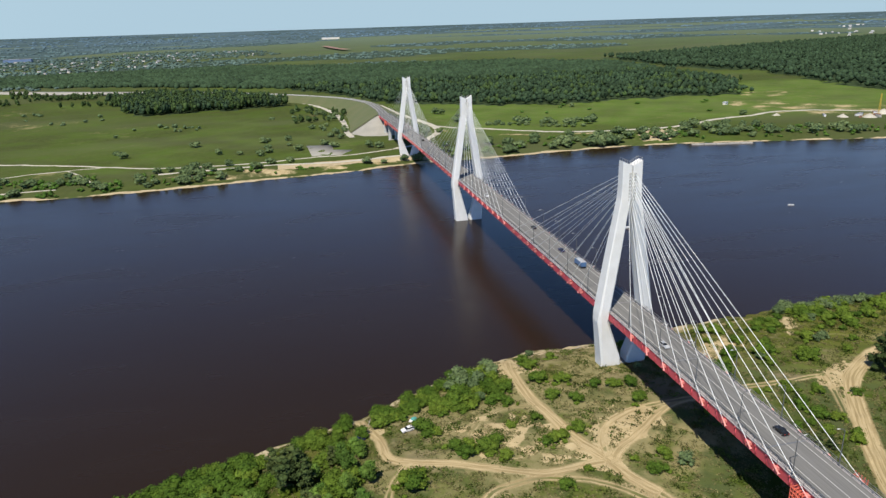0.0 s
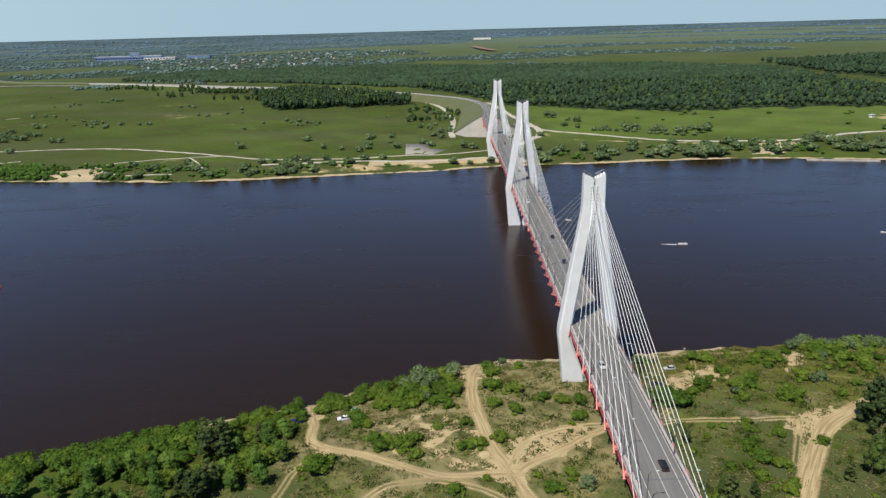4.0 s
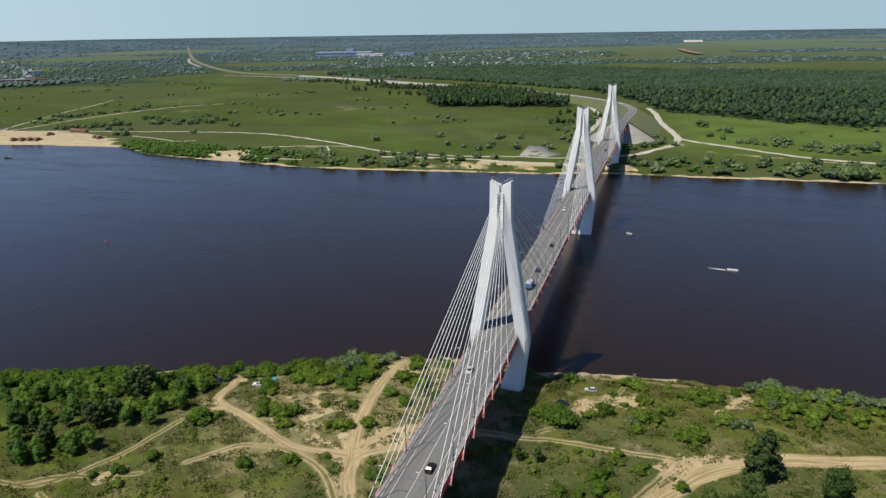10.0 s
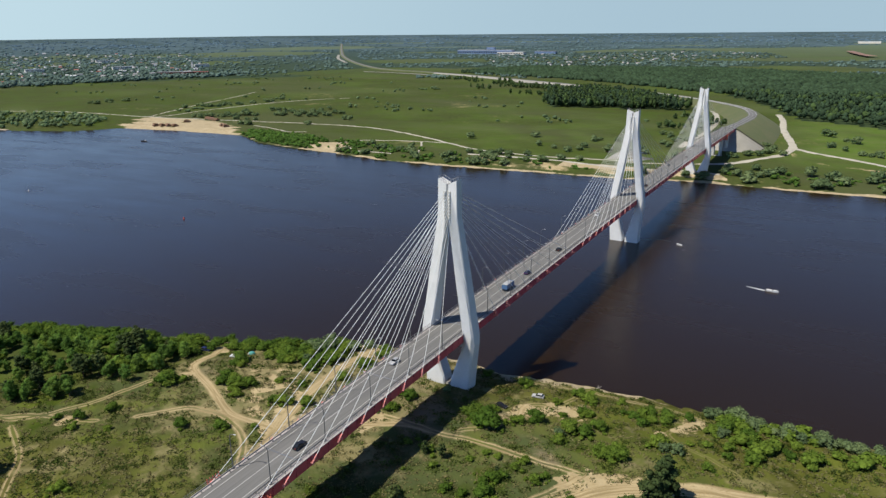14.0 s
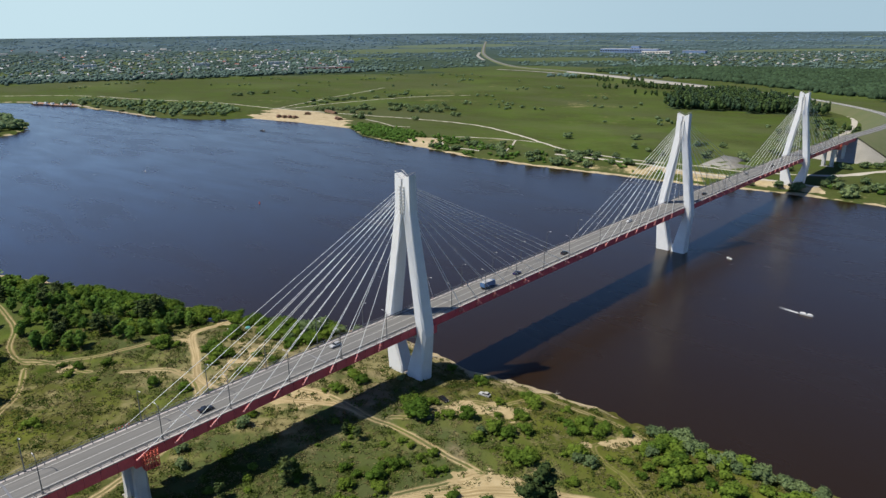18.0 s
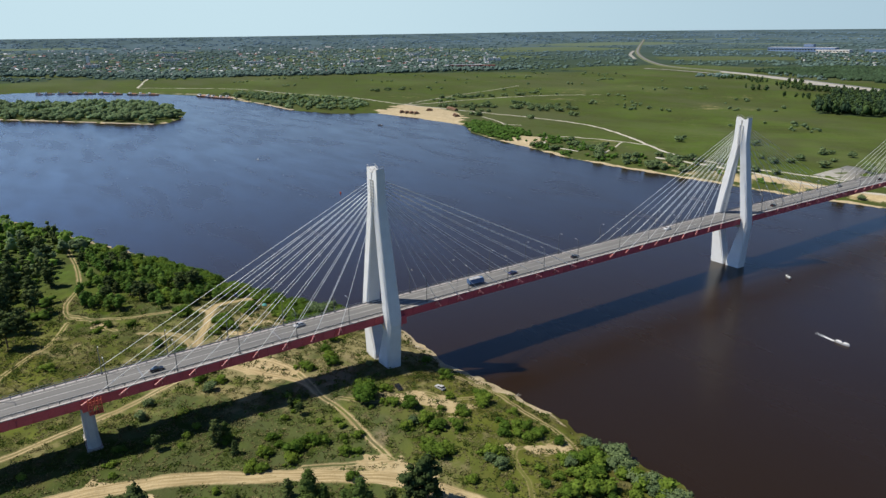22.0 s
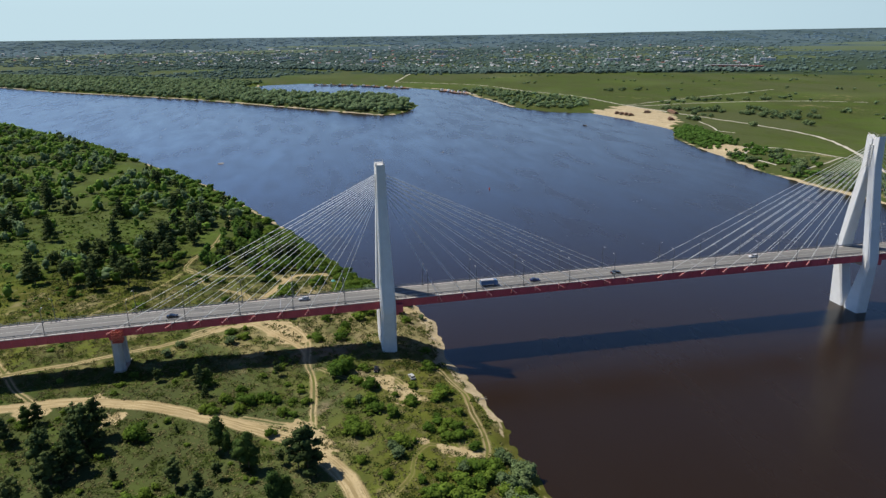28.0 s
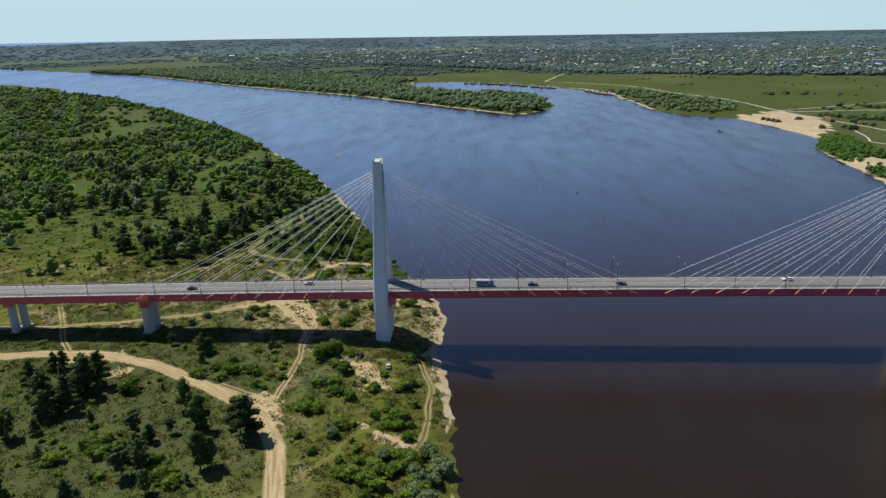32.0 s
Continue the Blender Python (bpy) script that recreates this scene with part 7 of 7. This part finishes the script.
boat(95, 176, -4, 6.0, BOAT_WHITE, "white motor boat crossing the river with a foaming wake")
boat(34, 237, 150, 4.6, BOAT_WHITE, "small white boat anchored below the bridge")
boat(229, 191, 160, 4.2, BOAT_WHITE, "small white motor boat out on the river")
boat(-671, 370, 20, 8.0, BOAT_DARK, "dark boat moored off the sandy beach")
bm = bmesh.new()
for i in range(26):
    u = i / 25
    x = 91 - 9 * u
    w = 0.5 + 1.4 * u
    bmesh.ops.create_icosphere(bm, subdivisions=1, radius=0.5 * (1 - 0.8 * u) + 0.05, matrix=Matrix.Translation((x, 176.2 + 1.9 * u + w * 0.5 * math.sin(i * 2.4), 0.0)) @ Matrix.Diagonal((1.7, 1.0, 0.3, 1)))
tagged(new("boat_wake", mesh_of("boat_wake", bm, FOAM, True)), "white foaming wake behind the motor boat", "wake", kind="stuff")
for x, y, mat, label in ((-305, 128, BUOY_RED, "red river buoy floating in midstream"), (-508, 127, BOAT_WHITE, "white river buoy floating in midstream")):
    root = base("river_buoy", (x, y, 0), label, "buoy", "river buoys")
    part("float", loft(bmesh.new(), [[(r * math.cos(a), r * math.sin(a), z) for a in [i * 0.785 for i in range(8)]] for r, z in ((0.5, -0.4), (0.8, 0.1), (0.6, 0.4))]), mat, root)
    part("cone", rod(bmesh.new(), (0, 0, 0.3), (0, 0, 1.7), 0.5, 0.2, 8), mat, root)
    part("lantern", rod(bmesh.new(), (0, 0, 1.7), (0, 0, 2.0), 0.14, sides=6), LAMP_HEAD, root)


def barge(x, y, turn, length, mat, label):
    root = base("river_barge", (x, y, 0), label, "barge", "moored barges", turn=turn)
    part("hull", hull(bmesh.new(), length, length * 0.22, 2.2), mat, root)
    part("deck", blocks(((-1, 0, 2.2), (length * 0.7, length * 0.18, 0.3))), OLD_CONCRETE, root)
    part("wheelhouse", blocks(((-length * 0.32, 0, 4.0), (length * 0.16, length * 0.14, 3.6))), BOAT_WHITE, root, "white wheelhouse")
    part("mast", rod(bmesh.new(), (-length * 0.3, 0, 5.5), (-length * 0.3, 0, 9.5), 0.2, sides=5), LAMP_GREY, root)
    part("cargo", loft(bmesh.new(), [[(length * u, -length * 0.06 * k, 2.3), (length * u, 0, 2.3 + 2.0 * k), (length * u, length * 0.06 * k, 2.3)] for u, k in ((-0.2, 0.4), (-0.1, 1), (0.12, 0.9), (0.22, 0.4))]), RUST, root, "heap of rusty cargo")


MOORED = [(-1640, 30, 75, 22, "white"), (-1650, 10, 60, 18, "white"), (-1632, 55, 80, 20, "white"), (-1610, 80, 60, 34, "dark"), (-1588, 108, 50, 30, "dark"), (-1560, 138, 45, 38, "blue"), (-1530, 158, 45, 26, "rusty"), (-1492, 186, 40, 34, "dark"), (-1470, 202, 40, 26, "white"), (-1455, 220, 40, 30, "rusty"),
          (-1330, 298, 30, 40, "rusty"), (-1305, 306, 20, 34, "blue"), (-1282, 310, 15, 38, "rusty"), (-1262, 318, 10, 30, "dark"), (-1250, 328, 5, 34, "rusty")]
HULLS = {"white": BOAT_WHITE, "dark": BOAT_DARK, "blue": CAR_PAINTS["blue"], "rusty": RUST}
for x, y, turn, length, tone in MOORED:
    mat, label = HULLS[tone], tone + (" river boat moored in the lagoon" if x < -1400 else " river barge moored at the lagoon's landing")
    barge(x, y, turn, length, mat, label)
root = base("landing_stage", (330, 424, 0), "long low rusty landing stage at the far shore", "landing stage", turn=-12)
for i in range(5):
    part("pontoon", blocks(((i * 13 - 26, 0, 0.4), (12.4, 4.5, 1.3))), OLD_CONCRETE, root)


def log_pile(x, y, turn, length):
    root = base("log_pile", (x, y, height_at(x, y)), "stack of felled logs on the sandy beach", "log pile", "log piles on the beach", turn=turn)
    g = np.random.default_rng(int(abs(x)))
    for i in range(14):
        row = 0 if i < 6 else (1 if i < 11 else 2)
        col = (i, i - 6 + 0.5, i - 11 + 1)[row]
        bm = rod(bmesh.new(), (col * 1.5 - 4, -length / 2 + g.uniform(-1, 1), 0.7 + row * 1.25), (col * 1.5 - 4, length / 2 + g.uniform(-1, 1), 0.7 + row * 1.25), 0.75, 0.65, 8)
        part("log", bm, LOG_WOOD, root)


for x, y, turn, length in ((-770, 466, 70, 9), (-759, 469, 74, 9), (-749, 472, 72, 9), (-738, 474, 75, 8), (-754, 510, 30, 8), (-672, 505, 60, 8), (-662, 501, 65, 7), (-752, 549, 100, 8), (-740, 546, 100, 8), (-728, 543, 100, 8)):
    log_pile(x, y, turn, length)

# concrete pad beside the bridge on the far bank
PAD = [(-99, 562), (-71, 556), (-72, 526), (-52, 518), (-66, 494), (-96, 496)]
v = [(x, y, height_at(x, y) + 0.3) for x, y in PAD] + [(x, y, height_at(x, y) - 0.6) for x, y in PAD]
f = [(0, 1, 2, 5), (5, 2, 3, 4)] + [(i, 6 + i, 6 + (i + 1) % 6, (i + 1) % 6) for i in range(6)]
tagged(new("concrete_pad", mesh_np("concrete_pad", v, f, SLOPE_SLABS)), "pale cracked concrete pad on the far bank", "pavement", kind="structure")
far_building("kiosk", 510, 685, (7, 4, 3.4), 30, HOUSE_WALL, ROOF_WHITE, "small white hut at the edge of the far field", "hut")

# works yard on the far bank downstream
X, Y = 606, 508
root = base("drilling_rig", (X, Y, height_at(X, Y)), "tall yellow drilling rig on a works yard", "drilling rig")
bm = bmesh.new()
for dx, dy in ((-0.7, -0.7), (0.7, -0.7), (0.7, 0.7), (-0.7, 0.7)):
    rod(bm, (dx, dy, 2), (dx * 0.5, dy * 0.5, 27), 0.22, sides=5)
for i in range(11):
    rod(bm, (-0.7 + 0.02 * i, -0.7, 2 + 2.2 * i), (0.7 - 0.03 * i, 0.7, 4 + 2.2 * i), 0.1, sides=4)
part("mast", bm, CRANE_YELLOW, root)
part("undercarriage", blocks(((0, 2, 1.2), (4.4, 7, 2.2))), RUST, root)
part("cab", blocks(((-1.2, 5, 3.0), (1.8, 2.4, 2.4))), BOAT_WHITE, root)
for i, (dx, dy, mat) in enumerate(((-22, 8, BOAT_WHITE), (-14, 14, CAR_PAINTS["blue"]), (-30, -4, RUST), (-60, 22, BOAT_WHITE), (-10, -10, OLD_CONCRETE), (14, 18, RUST))):
    root = base("site_container", (X + dx, Y + dy, height_at(X + dx, Y + dy)), "steel site container on the works yard", "container", "containers on the works yard", turn=20 * i)
    part("shell", blocks(((0, 0, 1.3), (9, 2.6, 2.6))), mat, root)
    part("door", blocks(((4.55, 0, 1.3), (0.12, 2.3, 2.3))), LAMP_GREY, root)
    part("roof", blocks(((0, 0, 2.66), (9.2, 2.8, 0.12))), ROOF_GREY, root)
for x, y, r in ((585, 500, 9), (625, 520, 11), (560, 515, 7), (500, 560, 6)):
    g = np.random.default_rng(int(x))
    v = [(0, 0, r * 0.55)] + [(k * r * math.cos(a) * g.uniform(.85, 1.1), k * r * math.sin(a) * g.uniform(.85, 1.1), r * 0.55 * (1 - k) - 0.2) for k in (0.5, 1.0) for a in [i * 0.5236 for i in range(12)]]
    f = [(0, 1 + i, 1 + (i + 1) % 12) for i in range(12)]
    f += [(1 + i, 13 + i, 13 + (i + 1) % 12) for i in range(12)] + [(1 + i, 13 + (i + 1) % 12, 1 + (i + 1) % 12) for i in range(12)]
    ob = tagged(new("sand_heap", mesh_np("sand_heap", v, f, GRAVEL, True)), "pale heap of sand on the works yard", "sand heap", "sand heaps")
    ob.matrix_basis = pose(x, y, height_at(x, y))
root = base("bank_hut", (-507, -122, height_at(-507, -122)), "small pale hut on the wooded bank", "hut", turn=30)
part("wall", blocks(((0, 0, 1.6), (7, 5, 3.2))), HOUSE_WALL, root)
part("roof", loft(bmesh.new(), [[(-4, w, 3.2), (0, w, 5.0), (4, w, 3.2)] for w in (-3, 3)]), ROOF_GREY, root)

# ---------------------------------------------------------------- low growth of the near bank
TUFTS = [tuft(200 + i, 7, 0.34) for i in range(6)]
x, y = rng.uniform(-150, 170, 62000), rng.uniform(-175, 36, 62000)
d = shore_distance(x, y)[0]
patch = ripple(x, y, 17, 51) + 0.7 * ripple(x, y, 6, 52)
bare = np.full(len(x), 99.0)
for w, way in TRACKS:
    bare = np.minimum(bare, away(x, y, way) - w)
k = (d > 3) & (bare > 0.5) & (patch > -0.35)
x, y, patch = x[k], y[k], patch[k]
lush = patch > 0.35
scatter("meadow_weeds", TUFTS, x[lush], y[lush], rng.uniform(0.4, 1.5, lush.sum()), rng.uniform(0.6, 1.8, lush.sum()), WEED_LEAVES, "tufts of green weeds on the near bank", "weeds", 0.05)
DRY_GRASS = material("dry_grass_tufts", (0.145, 0.128, 0.055), 0.9, second=(0.085, 0.09, 0.03), scale=0.2, fine=6, island=0.3, spec=0.2)
scatter("dry_grass", TUFTS, x[~lush], y[~lush], rng.uniform(0.4, 0.9, (~lush).sum()), rng.uniform(0.7, 1.5, (~lush).sum()), DRY_GRASS, "tufts of dry grass on the near bank", "grass", 0.05)
